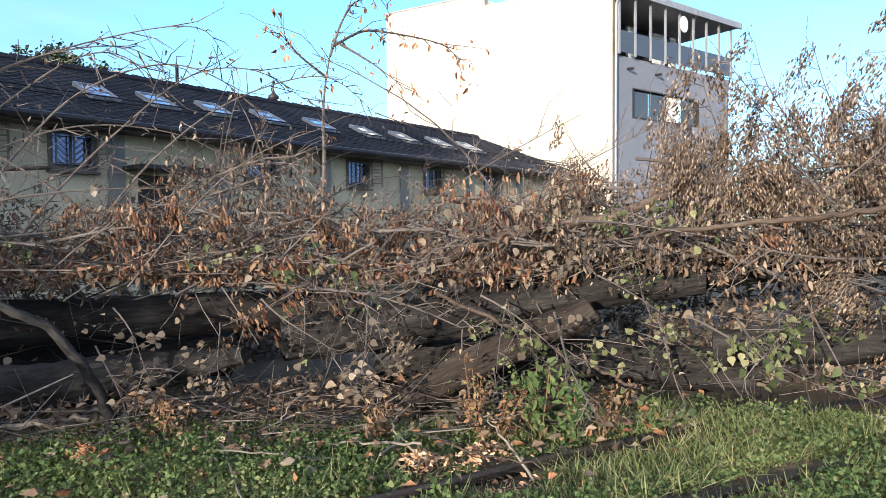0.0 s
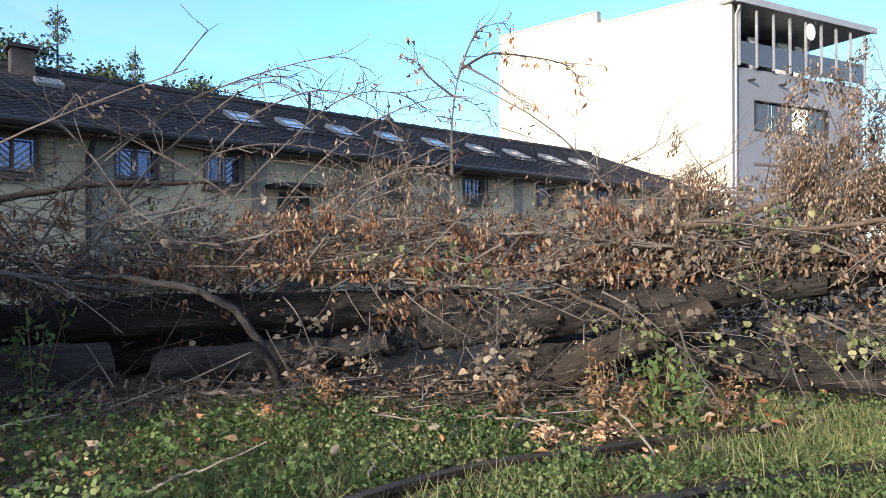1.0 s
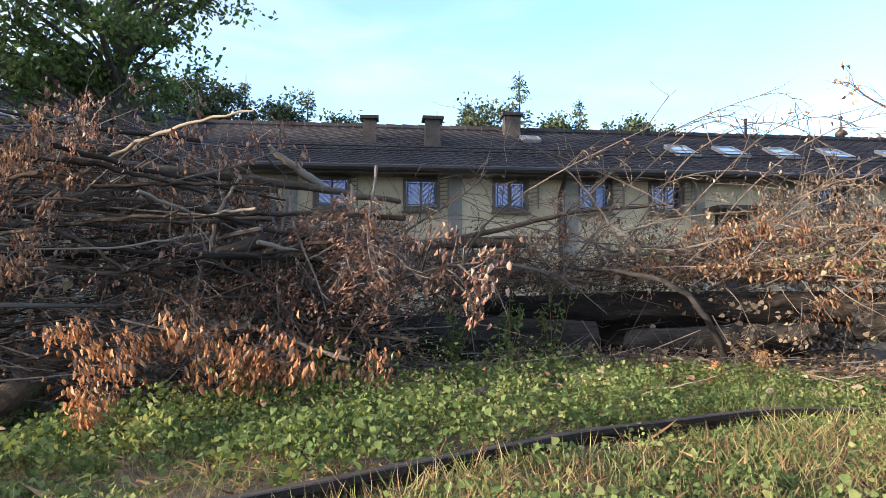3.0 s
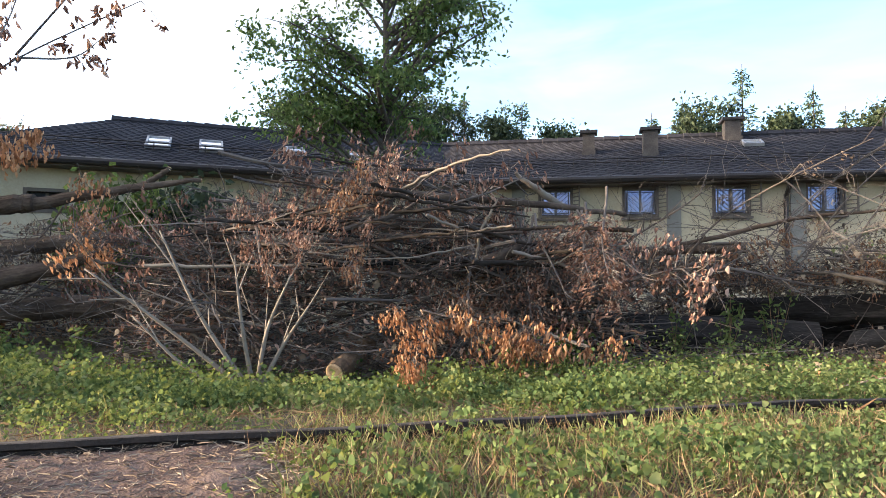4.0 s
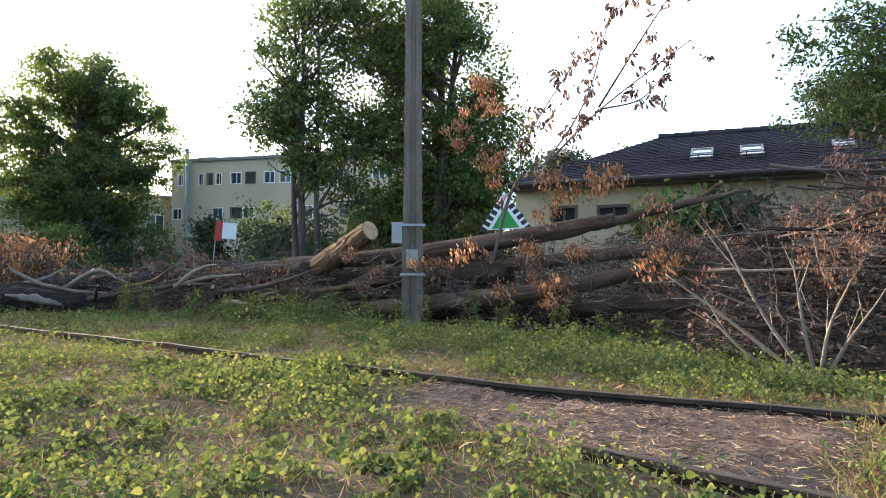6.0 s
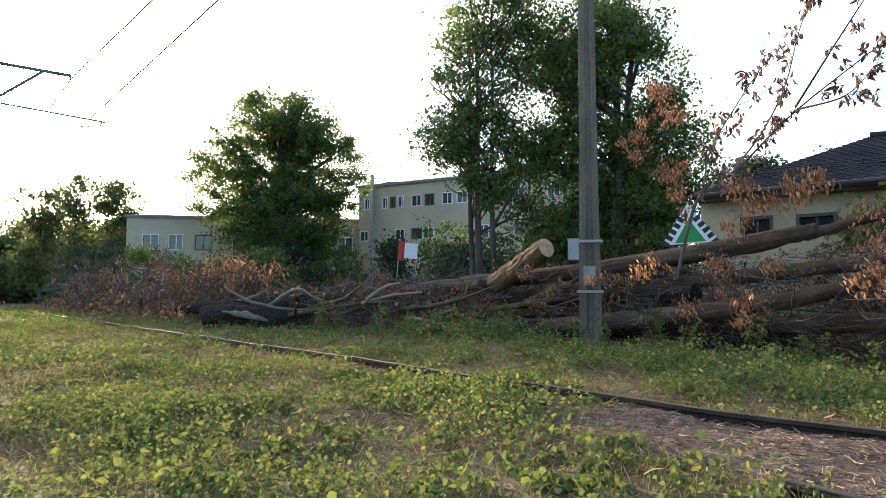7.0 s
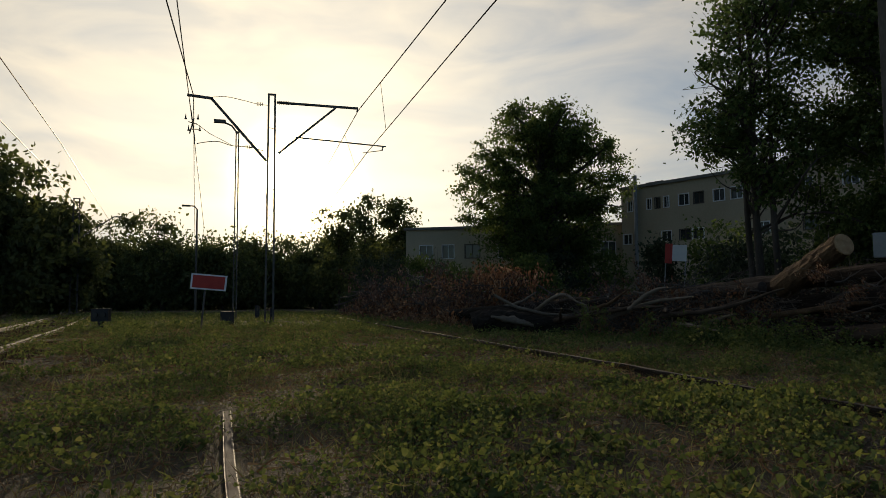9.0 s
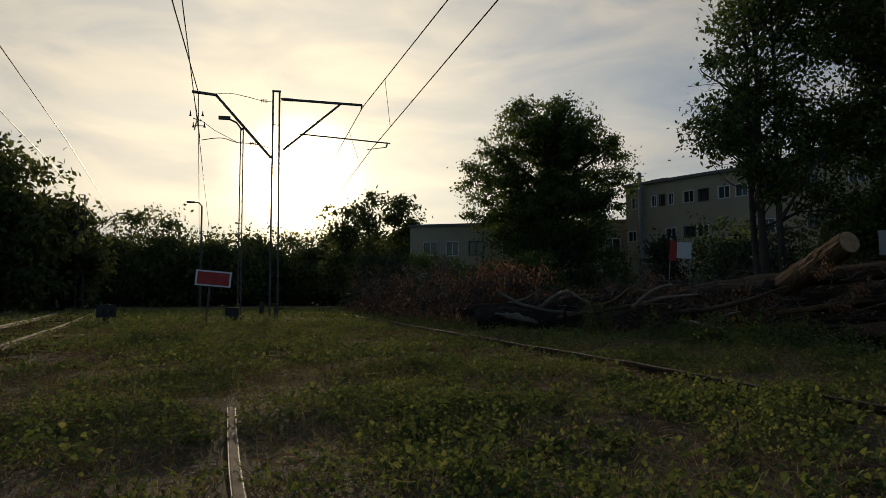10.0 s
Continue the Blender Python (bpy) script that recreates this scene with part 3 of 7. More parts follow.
def long_building():
    b = thing("long_building", "low yellow plastered building with a dark tiled hipped roof", "building")
    z = lambda p, h: (p[0], p[1], h)
    rw, rk, re = WEST - NL * RUN + UL * 3.2, K - BIS * RUN, EAST - NR * RUN - UR * 2.6
    bw, bk, be = WEST - NL * 2 * RUN, K - BIS * 2 * RUN, EAST - NR * 2 * RUN
    roof_patch(z(WEST, EAVE_Z), z(K, EAVE_Z), z(rk, RIDGE_Z), z(rw, RIDGE_Z), "roof", b)
    roof_patch(z(K, EAVE_Z), z(EAST, EAVE_Z), z(re, RIDGE_Z), z(rk, RIDGE_Z), "roof", b)
    roof_patch(z(EAST, EAVE_Z), z(be, EAVE_Z), z(re, RIDGE_Z), z(re, RIDGE_Z), "roof", b)
    roof_patch(z(bw, EAVE_Z), z(WEST, EAVE_Z), z(rw, RIDGE_Z), z(rw, RIDGE_Z), "roof", b)
    roof_patch(z(be, EAVE_Z), z(bk, EAVE_Z), z(rk, RIDGE_Z), z(re, RIDGE_Z), "roof", b, 4)
    roof_patch(z(bk, EAVE_Z), z(bw, EAVE_Z), z(rw, RIDGE_Z), z(rk, RIDGE_Z), "roof", b, 4)
    # ridge caps, gutters, eave boards and the snow guard
    for a, c in ((rw, rk), (rk, re)):
        n = int(np.linalg.norm(c - a) / 0.4) * 2
        pts = [z(a + (c - a) * (i // 2 + (0.0 if i % 2 == 0 else 0.97)) / (n / 2), RIDGE_Z + 0.02) for i in range(n)]
        part("ridge_cap", Geo().tube(pts, [0.12 if i % 2 == 0 else 0.095 for i in range(n)], 7).mesh("ridge_cap", M["rooftile"]), b)
    for p0, p1, n in ((WEST, K, NL), (K, EAST, NR)):
        g = Geo()
        q0, q1 = p0 + n * 0.07, p1 + n * 0.07
        g.tube([z(q0, EAVE_Z - 0.06), z(q1, EAVE_Z - 0.06)], [0.075, 0.075], 8)
        part("gutter", g.mesh("gutter", M["gutter"]), b, "dark metal gutter")
        g = Geo()
        w0, w1 = p0 - n * 0.55, p1 - n * 0.55
        g.add([z(p0, EAVE_Z - 0.02), z(p1, EAVE_Z - 0.02), z(w1, EAVE_Z - 0.16), z(w0, EAVE_Z - 0.16), z(p0, EAVE_Z - 0.16), z(p1, EAVE_Z - 0.16)], [(0, 1, 5, 4), (4, 5, 2, 3)])
        part("soffit", g.mesh("soffit", M["frame"]), b)
        g = Geo()
        t0, t1 = p0 - n * 0.75, p1 - n * 0.75
        zz = EAVE_Z + 0.75 * (RIDGE_Z - EAVE_Z) / RUN
        for h in (0.12, 0.2):
            g.tube([z(t0, zz + h), z(t1, zz + h)], [0.014, 0.014], 4)
        m = int(np.linalg.norm(t1 - t0) / 0.5)
        for i in range(m):
            p = t0 + (t1 - t0) * (i + 0.5) / m
            g.tube([z(p, zz), z(p, zz + 0.22)], [0.012, 0.012], 4)
        part("snow_guard", g.mesh("snow_guard", M["gutter"]), b, "dark metal snow guard rail")
    # walls with real openings
    def wall(p0, p1, n, holes, name):
        u = (p1 - p0) / np.linalg.norm(p1 - p0)
        length, pieces = float(np.linalg.norm(p1 - p0)), Geo()
        m = wall_pose(p0, u, n, 0, 0, 0.5)
        xs = sorted({-0.14 if p0 is K else 0.0, length + (0.14 if p1 is K else 0.0), *(q for h in holes for q in h[:2])})
        zs = sorted({-0.2, EAVE_Z - 0.12, *(q for h in holes for q in h[2:])})
        solid = lambda i, j: 0 <= i < len(xs) - 1 and 0 <= j < len(zs) - 1 and not any(h[0] <= xs[i] < h[1] and h[2] <= zs[j] < h[3] for h in holes)
        at = lambda i, j, d: (i * len(zs) + j) * 2 + d
        v = [tuple(m @ Vector((x, d * 0.3, zz))) for x in xs for zz in zs for d in (0, 1)]
        f = []
        for i in range(len(xs) - 1):
            for j in range(len(zs) - 1):
                if not solid(i, j):
                    continue
                f += [(at(i, j, 0), at(i + 1, j, 0), at(i + 1, j + 1, 0), at(i, j + 1, 0)), (at(i, j, 1), at(i, j + 1, 1), at(i + 1, j + 1, 1), at(i + 1, j, 1))]
                for di, dj, e in ((-1, 0, ((i, j), (i, j + 1))), (1, 0, ((i + 1, j + 1), (i + 1, j))), (0, -1, ((i + 1, j), (i, j))), (0, 1, ((i, j + 1), (i + 1, j + 1)))):
                    if not solid(i + di, j + dj):
                        (a0, a1), (b0, b1) = e
                        f.append((at(a0, a1, 0), at(b0, b1, 0), at(b0, b1, 1), at(a0, a1, 1)))
        pieces.add(v, f)
        part(name, pieces.mesh(name, M["plaster"]), b)
    right = [(c - 0.32, c + 0.32, 2.47, 3.02) for c in (2.35, 4.22, 6.12, 7.97, 9.57, 13.4, 16.2, 19.0, 21.8)]
    door = (10.7, 11.5, 0.3, 2.4)
    left = [(0.95, 1.5, 2.26, 2.64), (2.1, 2.75, 2.28, 2.62)]
    wall(K, EAST, NR, right + [door], "wall")
    wall(WEST, K, NL, left, "wall")
    for p, q in ((WEST - NL * 0.5, bw + NL * 0.5), (be + NR * 0.5, EAST - NR * 0.5)):
        c = UL if p[0] < 0 else -UR
        g = Geo()
        g.add([z(p + c * 0.5, -0.2), z(q + c * 0.5, -0.2), z(q + c * 0.5, EAVE_Z - 0.1), z(p + c * 0.5, EAVE_Z - 0.1), z(p + c * 0.8, -0.2), z(q + c * 0.8, -0.2), z(q + c * 0.8, EAVE_Z - 0.1), z(p + c * 0.8, EAVE_Z - 0.1)],
              [(0, 1, 2, 3), (7, 6, 5, 4), (3, 2, 6, 7)])
        part("wall", g.mesh("wall", M["plaster"]), b)
    # added near-black sheets for the unlit rooms behind the openings
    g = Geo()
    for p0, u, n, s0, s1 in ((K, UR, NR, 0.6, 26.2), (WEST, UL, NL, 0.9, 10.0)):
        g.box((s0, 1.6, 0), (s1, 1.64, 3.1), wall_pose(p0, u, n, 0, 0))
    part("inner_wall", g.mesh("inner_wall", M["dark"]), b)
    # pilasters of grey plaster
    for s in (1.35, 4.78, 7.3, 10.15, 12.3, 15.0, 17.7, 20.5, 23.2, 26.0):
        g = Geo()
        g.box((0, -0.05, -0.2), (0.3, 0.0, EAVE_Z - 0.14))
        part("pilaster", g.mesh("pilaster", M["greyplaster"]), b, "flat grey plaster pilaster", wall_pose(K, UR, NR, s, 0))
    g = Geo()
    g.tube([(0, -0.5, EAVE_Z - 0.08), (0, -0.42, EAVE_Z - 0.22), (0, -0.1, EAVE_Z - 0.45), (0, -0.08, EAVE_Z - 0.6), (0, -0.08, 0)], 0.05, 8)
    for s in (7.2, 26.8):
        part("downpipe", g.mesh("downpipe", M["gutter"]), b, "dark metal downpipe", wall_pose(K, UR, NR, s, 0))
    # windows with chevron grilles and an opened shutter beside each
    for k, (p0, u, n, holes) in enumerate(((K, UR, NR, right), (WEST, UL, NL, left))):
        for a, c, lo, hi in holes:
            w, h = c - a, hi - lo
            m = wall_pose(p0, u, n, a, lo)
            fr = part("window", frame_mesh(w, h, "window_frame"), b, "barred window in a brown frame", m)
            # the west wing's panes have the room's darkness as their colour
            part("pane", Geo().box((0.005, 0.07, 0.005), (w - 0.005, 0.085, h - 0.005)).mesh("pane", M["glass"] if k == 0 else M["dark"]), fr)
            if k == 0:
                part("grille", grille_mesh(w, h), fr, "white chevron window bars")
                sh = Geo()
                sh.box((w + 0.02, -0.16, -0.04), (w + 0.05, -0.12, h + 0.05)).box((w + 0.2, -0.34, -0.04), (w + 0.23, -0.3, h + 0.05))
                for i in range(7):
                    q = (i + 0.5) / 7 * (h + 0.05)
                    sh.bar((w + 0.03, -0.14, q), (w + 0.22, -0.32, q), 0.02)
                part("side_grille", sh.mesh("side_grille", M["frame"]), fr, "opened dark grille wing")
                part("sill", Geo().box((-0.1, -0.14, -0.13), (w + 0.1, 0.0, -0.09)).mesh("sill", M["frame"]), fr)
    dr = part("door", Geo().box((0, 0.1, 0), (0.8, 0.16, 2.1)).mesh("door", M["gutter"]), b, "dark metal door", wall_pose(K, UR, NR, 10.7, 0.3))
    part("canopy", Geo().box((-0.3, -0.8, 2.15), (1.2, 0.0, 2.22)).mesh("canopy", M["gutter"]), b, "small flat door canopy", wall_pose(K, UR, NR, 10.7, 0.3))
    # chimneys
    slope = (RIDGE_Z - EAVE_Z) / RUN
    for p0, u, n, s, back, w, hz in ((K, UR, NR, 3.1, 2.0, 0.29, 4.64), (K, UR, NR, 4.55, 1.75, 0.34, 4.6), (K, UR, NR, 6.65, 3.0, 0.38, 5.05)):
        o = p0 + u * s - n * back
        m = Matrix(((u[0], -n[0], 0, o[0]), (u[1], -n[1], 0, o[1]), (0, 0, 1, 0), (0, 0, 0, 1)))
        base = EAVE_Z + slope * (back - w / 2) - 0.1
        g = Geo()
        g.box((-w / 2, -w / 2, base), (w / 2, w / 2, hz)).box((-w / 2 - 0.02, -w / 2 - 0.02, base), (w / 2 + 0.02, w / 2 + 0.02, base + 0.22))
        ch = part("chimney", g.mesh("chimney", M["chimney"]), b, "rendered chimney with a cap slab", m)
        part("cap", Geo().box((-w / 2 - 0.07, -w / 2 - 0.07, hz), (w / 2 + 0.07, w / 2 + 0.07, hz + 0.07)).mesh("cap", M["gutter"]), ch)
    g = Geo()
    for s, h in ((10.2, 0.3), (13.0, 0.5)):
        o = K + UR * s - NR * 3.2
        g.tube([z(o, RIDGE_Z - 0.1), z(o, RIDGE_Z + h)], 0.04, 6)
        part("vent_pipe", g.mesh("vent_pipe", M["gutter"]), b)
        g = Geo()
    # skylights
    sl = math.atan(slope)
    for p0, u, n, s, zl, w, h in ([(K, UR, NR, 6.75, 4.2, 0.45, 0.42)] + [(K, UR, NR, q, 3.72, 0.52, 0.95) for q in (10.15, 11.35, 12.65, 14.05, 15.6, 17.2, 18.7, 20.3, 21.8)]
                                  + [(WEST, UL, NL, q, 3.66, 0.5, 0.85) for q in (4.12, 5.2)] + [(WEST, UL, NL, q, 3.72, 0.42, 0.65) for q in (7.1, 8.35)]):
        back = (zl - EAVE_Z) / slope
        o = p0 + u * s - n * back
        m = Matrix(((u[0], -n[0] * math.cos(sl), n[0] * math.sin(sl), o[0]), (u[1], -n[1] * math.cos(sl), n[1] * math.sin(sl), o[1]), (0, math.sin(sl), math.cos(sl), zl + 0.03), (0, 0, 0, 1)))
        g = Geo()
        t = 0.04
        g.box((0, 0, 0), (t, h, 0.08)).box((w - t, 0, 0), (w, h, 0.08)).box((t, 0, 0), (w - t, t, 0.08)).box((t, h - t, 0), (w - t, h, 0.08)).box((t, h * 0.5 - 0.012, 0.04), (w - t, h * 0.5 + 0.012, 0.07))
        sk = part("skylight", g.mesh("skylight", M["steel"]), b, "roof window in a grey metal frame", m)
        part("pane", Geo().box((t, t, 0.04), (w - t, h - t, 0.055)).mesh("pane", M["skyglass"]), sk)


long_building()


# ---- white building behind it ----
def white_building():
    b = thing("white_building", "tall white rendered building with a glazed roof terrace", "building")
    c, l, r = np.array([29.5, 8.41]), np.array([31.0, 19.1]), np.array([36.5, 4.27])
    ul, dl = (l - c) / np.linalg.norm(l - c), float(np.linalg.norm(l - c))
    ur, dr = (r - c) / np.linalg.norm(r - c), float(np.linalg.norm(r - c))
    deep = l + (r - c)
    floor = 8.18
    def prism(g, ring, z0, z1):
        k = len(ring)
        v = [(p[0], p[1], z0) for p in ring] + [(p[0], p[1], z1) for p in ring]
        g.add(v, [(i, (i + 1) % k, (i + 1) % k + k, i + k) for i in range(k)] + [tuple(range(k, 2 * k)), tuple(range(k))[::-1]])
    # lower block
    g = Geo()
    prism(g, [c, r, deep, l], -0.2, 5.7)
    part("wall", g.mesh("wall", M["shadedfacade"]), b)
    # storey with the ribbon window: wall pieces round the opening
    def rpose(s, z):
        n = np.array([ur[1], -ur[0]])
        n = -n if n @ (np.array([2.0, 4.0]) - c) < 0 else n
        o = c + ur * s
        return Matrix(((ur[0], -n[0], 0, o[0]), (ur[1], -n[1], 0, o[1]), (0, 0, 1, z), (0, 0, 0, 1)))
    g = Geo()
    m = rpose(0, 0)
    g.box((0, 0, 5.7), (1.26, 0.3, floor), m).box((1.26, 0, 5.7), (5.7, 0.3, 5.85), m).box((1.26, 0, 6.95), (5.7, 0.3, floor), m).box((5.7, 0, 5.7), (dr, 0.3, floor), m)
    part("wall", g.mesh("wall", M["shadedfacade"]), b)
    wd = part("window", frame_mesh(4.44, 1.1, "window_frame", 0.05, 0.2, "gutter"), b, "ribbon window in a dark frame", rpose(1.26, 5.85))
    for i in range(4):
        part("pane", Geo().box((i * 1.11 + 0.03, 0.1, 0.02), (i * 1.11 + 1.08, 0.12, 1.08)).mesh("pane", M["curtain"] if i == 2 else M["officeglass"]), wd)
    # blank sunlit side, up to a parapet that steps
    g = Geo()
    nl = np.array([ul[1], -ul[0]])
    nl = nl if nl[0] < 0 else -nl
    q1 = c + ul * 5.6
    for a, d, h in ((c, q1, 10.95), (q1, l, 11.5)):
        prism(g, [a + nl * 0.02, d + nl * 0.02, d - nl * 0.3, a - nl * 0.3], -0.2, h)
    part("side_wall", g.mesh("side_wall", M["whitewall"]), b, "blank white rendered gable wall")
    g = Geo()
    for a, d, h in ((c, q1, 10.95), (q1, l, 11.5)):
        prism(g, [a + nl * 0.06, d + nl * 0.06, d - nl * 0.34, a - nl * 0.34], h, h + 0.06)
    part("coping", g.mesh("coping", M["steel"]), b)
    g = Geo()
    prism(g, [q1 - nl * 0.3, l - nl * 0.3, deep, q1 + (r - c)], 5.7, 11.3)
    part("stair_block", g.mesh("stair_block", M["whitewall"]), b)
    g = Geo()
    prism(g, [c + ur * 0.3 - nl * 0.3, r, r + ul * 3, c - nl * 0.5 + ul * 3], floor - 0.2, floor)
    part("terrace_floor", g.mesh("terrace_floor", M["shadedfacade"]), b)
    # interior shade behind the terrace, painted as a near-black block
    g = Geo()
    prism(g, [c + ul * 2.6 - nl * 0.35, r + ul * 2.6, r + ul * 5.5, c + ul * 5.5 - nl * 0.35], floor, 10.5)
    part("terrace_wall", g.mesh("terrace_wall", M["dark"]), b, "near-black wall standing in for the shaded interior behind the terrace")
    g = Geo()
    m = rpose(0, 0)
    g.box((-0.2, -0.4, 10.55), (dr + 0.4, 3.0, 10.67), m).box((-0.2, -0.42, 10.47), (dr + 0.4, -0.35, 10.73), m)
    part("terrace_roof", g.mesh("terrace_roof", M["steel"]), b, "thin flat grey terrace roof")
    for i in range(9):
        s = 0.2 + (dr - 0.3) * i / 8
        part("post", Geo().box((-0.04, -0.2, floor), (0.04, -0.12, 10.5)).mesh("post", M["steel"]), b, "", rpose(s, 0))
    for i in range(8):
        s = 0.28 + (dr - 0.3) * i / 8
        part("balustrade_pane", Geo().box((0, -0.16, floor + 0.1), ((dr - 0.3) / 8 - 0.16, -0.145, floor + 0.95)).mesh("balustrade_pane", M["officeglass"]), b, "glass balustrade pane", rpose(s, 0))
    for i, s in enumerate((0.9, 2.8, 4.6, 5.8)):
        part("curtain", Geo().box((0, 1.5, floor + 0.1), (0.5 if i % 2 else 0.8, 1.6, 10.1)).mesh("curtain", M["curtain"]), b, "", rpose(s, 0))
    for s in (0.9, 2.7, 4.6):
        part("spout", Geo().tube([(0, 0.05, 7.72), (0, -0.3, 7.68)], 0.05, 8).mesh("spout", M["gutter"]), b, "", rpose(s, 0))
    part("downpipe", Geo().tube([(0, -0.3, 10.4), (-0.02, -0.12, 10.1), (-0.02, -0.08, 0)], 0.05, 8).mesh("downpipe", M["steel"]), b, "", rpose(0.1, 0))
    dish = Geo()
    rings = []
    for i in range(5):
        rr = 0.075 * i
        rings += [(rr * math.cos(a), -0.25 - 0.5 * (0.3**2 - rr**2), rr * math.sin(a) * 1.15) for a in np.arange(14) * 2 * math.pi / 14]
    dish.add(rings, [(i * 14 + j, i * 14 + (j + 1) % 14, (i + 1) * 14 + (j + 1) % 14, (i + 1) * 14 + j) for i in range(4) for j in range(14)])
    part("dish", dish.mesh("dish", M["white"], True), b, "white satellite dish", rpose(4.3, 10.0))


white_building()


# ---- grey office building behind the trees ----
def grey_building(name, p0, p1, depth, height, rows, label, side=None):
    b = thing(name, label, "building")
    u = (p1 - p0) / np.linalg.norm(p1 - p0)
    n = np.array([u[1], -u[0]])
    n = n if n @ (-p0) > 0 else -n
    length = float(np.linalg.norm(p1 - p0))
    m = lambda s, z: Matrix(((u[0], -n[0], 0, (p0 + u * s)[0]), (u[1], -n[1], 0, (p0 + u * s)[1]), (0, 0, 1, z), (0, 0, 0, 1)))
    g, levels = Geo(), sorted({(lo, hi) for lo, hi, _ in rows})
    base, z0 = m(0, 0), -0.2
    for lo, hi in levels:
        g.box((0, 0, z0), (length, 0.3, lo), base)
        s = 0.0
        for a, c in sorted(q for l2, _, spans in rows if l2 == lo for q in spans):
            g.box((s, 0, lo), (a, 0.3, hi), base)
            s = c
        g.box((s, 0, lo), (length, 0.3, hi), base)
        z0 = hi
    g.box((0, 0, z0), (length, 0.3, height), base)
    g.box((0, 0.3, -0.2), (0.3, depth, height), base).box((length - 0.3, 0.3, -0.2), (length, depth, height), base).box((0, depth, -0.2), (length, depth + 0.3, height), base)
    part("wall", g.mesh("wall", M["farplaster"]), b)
    part("roof", Geo().box((-0.15, -0.15, height), (length + 0.15, depth + 0.4, height + 0.18), base).mesh("roof", M["greyplaster"]), b, "flat grey roof edge")
    # added near-black sheet for the unlit rooms of the offices
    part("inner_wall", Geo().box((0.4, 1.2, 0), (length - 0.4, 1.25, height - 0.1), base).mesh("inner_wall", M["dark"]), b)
    k = 0
    for lo, hi, spans in rows:
        for a, c in spans:
            k += 1
            w = part("window", frame_mesh(c - a, hi - lo, "window_frame", 0.05, 0.14, "white" if k % 3 else "frame"), b, "", m(a, lo))
            part("pane", Geo().box((0.01, 0.08, 0.01), (c - a - 0.01, 0.095, hi - lo - 0.01)).mesh("pane", M["officeglass"]), w)
            if k % 3 == 0:
                part("blind", Geo().box((0.05, 0.11, (hi - lo) * 0.35), ((c - a) * 0.6, 0.125, hi - lo - 0.03)).mesh("blind", M["curtain"]), w)
    return b, m


G0, G1 = np.array([-39.6, 22.6]), np.array([-23.4, 29.9])
upper = [(0.5, 0.85), (1.95, 2.27), (2.55, 2.88), (3.17, 3.5), (4.2, 4.85), (5.2, 5.8), (6.45, 7.1), (7.5, 8.15), (9.6, 10.3), (11.2, 11.9), (13.4, 14.1), (15.2, 15.9)]
lower = [(0.15, 0.75), (2.95, 3.6), (4.2, 4.9), (5.05, 5.75), (8.9, 9.6), (11.4, 12.1), (14, 14.7)]
grey_b, grey_m = grey_building("office_building", G0, G1, 9, 8.1, [(6.65, 7.3, upper), (4.55, 5.15, lower)], "flat-roofed beige office building with white windows")
part("chimney", Geo().box((0.0, 2.5, 8.1), (1.3, 3.4, 8.85)).mesh("chimney", M["chimney"]), grey_b, "", grey_m(0.2, 0))
part("chimney", Geo().box((2.2, 2.5, 8.1), (3.0, 3.2, 8.6)).mesh("chimney", M["chimney"]), grey_b, "", grey_m(0.2, 0))
part("flue", Geo().tube([(1.2, -0.15, 1), (1.2, -0.15, 8.9)], 0.12, 8).mesh("flue", M["steel"]), grey_b, "thin steel flue", grey_m(0, 0))
grey_building("office_building", np.array([-46.5, 9.6]), np.array([-40.1, 23.2]), 8, 5.9, [(3.9, 4.8, [(1.0, 1.9), (2.6, 3.4), (4.2, 5.2), (6.5, 7.5), (9, 10), (11.5, 12.5), (13.4, 14.3)]), (1.6, 2.6, [(1.0, 2.0), (2.8, 3.8), (5.2, 6.4), (8, 9), (12, 13)])], "lower wing of the beige office building")


def church():
    b = thing("church_tower", "distant church lantern with a dark onion dome and a spire", "church tower")
    o = Matrix.Translation((57.8, 45.9, 0))
    def lathe(prof, k=12):
        v = [(r * math.cos(a), r * math.sin(a), z) for r, z in prof for a in np.arange(k) * 2 * math.pi / k]
        f = [(i * k + j, i * k + (j + 1) % k, (i + 1) * k + (j + 1) % k, (i + 1) * k + j) for i in range(len(prof) - 1) for j in range(k)]
        return Geo().add(v, f)
    b.matrix_world = o
    part("tower", lathe([(0.7, 0), (0.7, 13.0), (0.85, 13.05), (0.85, 13.2), (0.5, 13.25), (0.5, 13.9), (0.62, 13.95)]).mesh("tower", M["greyplaster"], False), b)
    part("dome", lathe([(0.66, 13.0), (0.9, 13.3), (0.75, 13.6), (0.35, 13.9), (0.3, 14.4), (0.55, 14.5), (0.5, 14.75), (0.2, 15.0), (0.08, 15.3), (0.05, 15.9), (0.18, 16.0), (0.18, 16.15), (0.03, 16.3), (0.02, 16.8)]).mesh("dome", M["gutter"], True), b, "dark copper onion dome")


church()


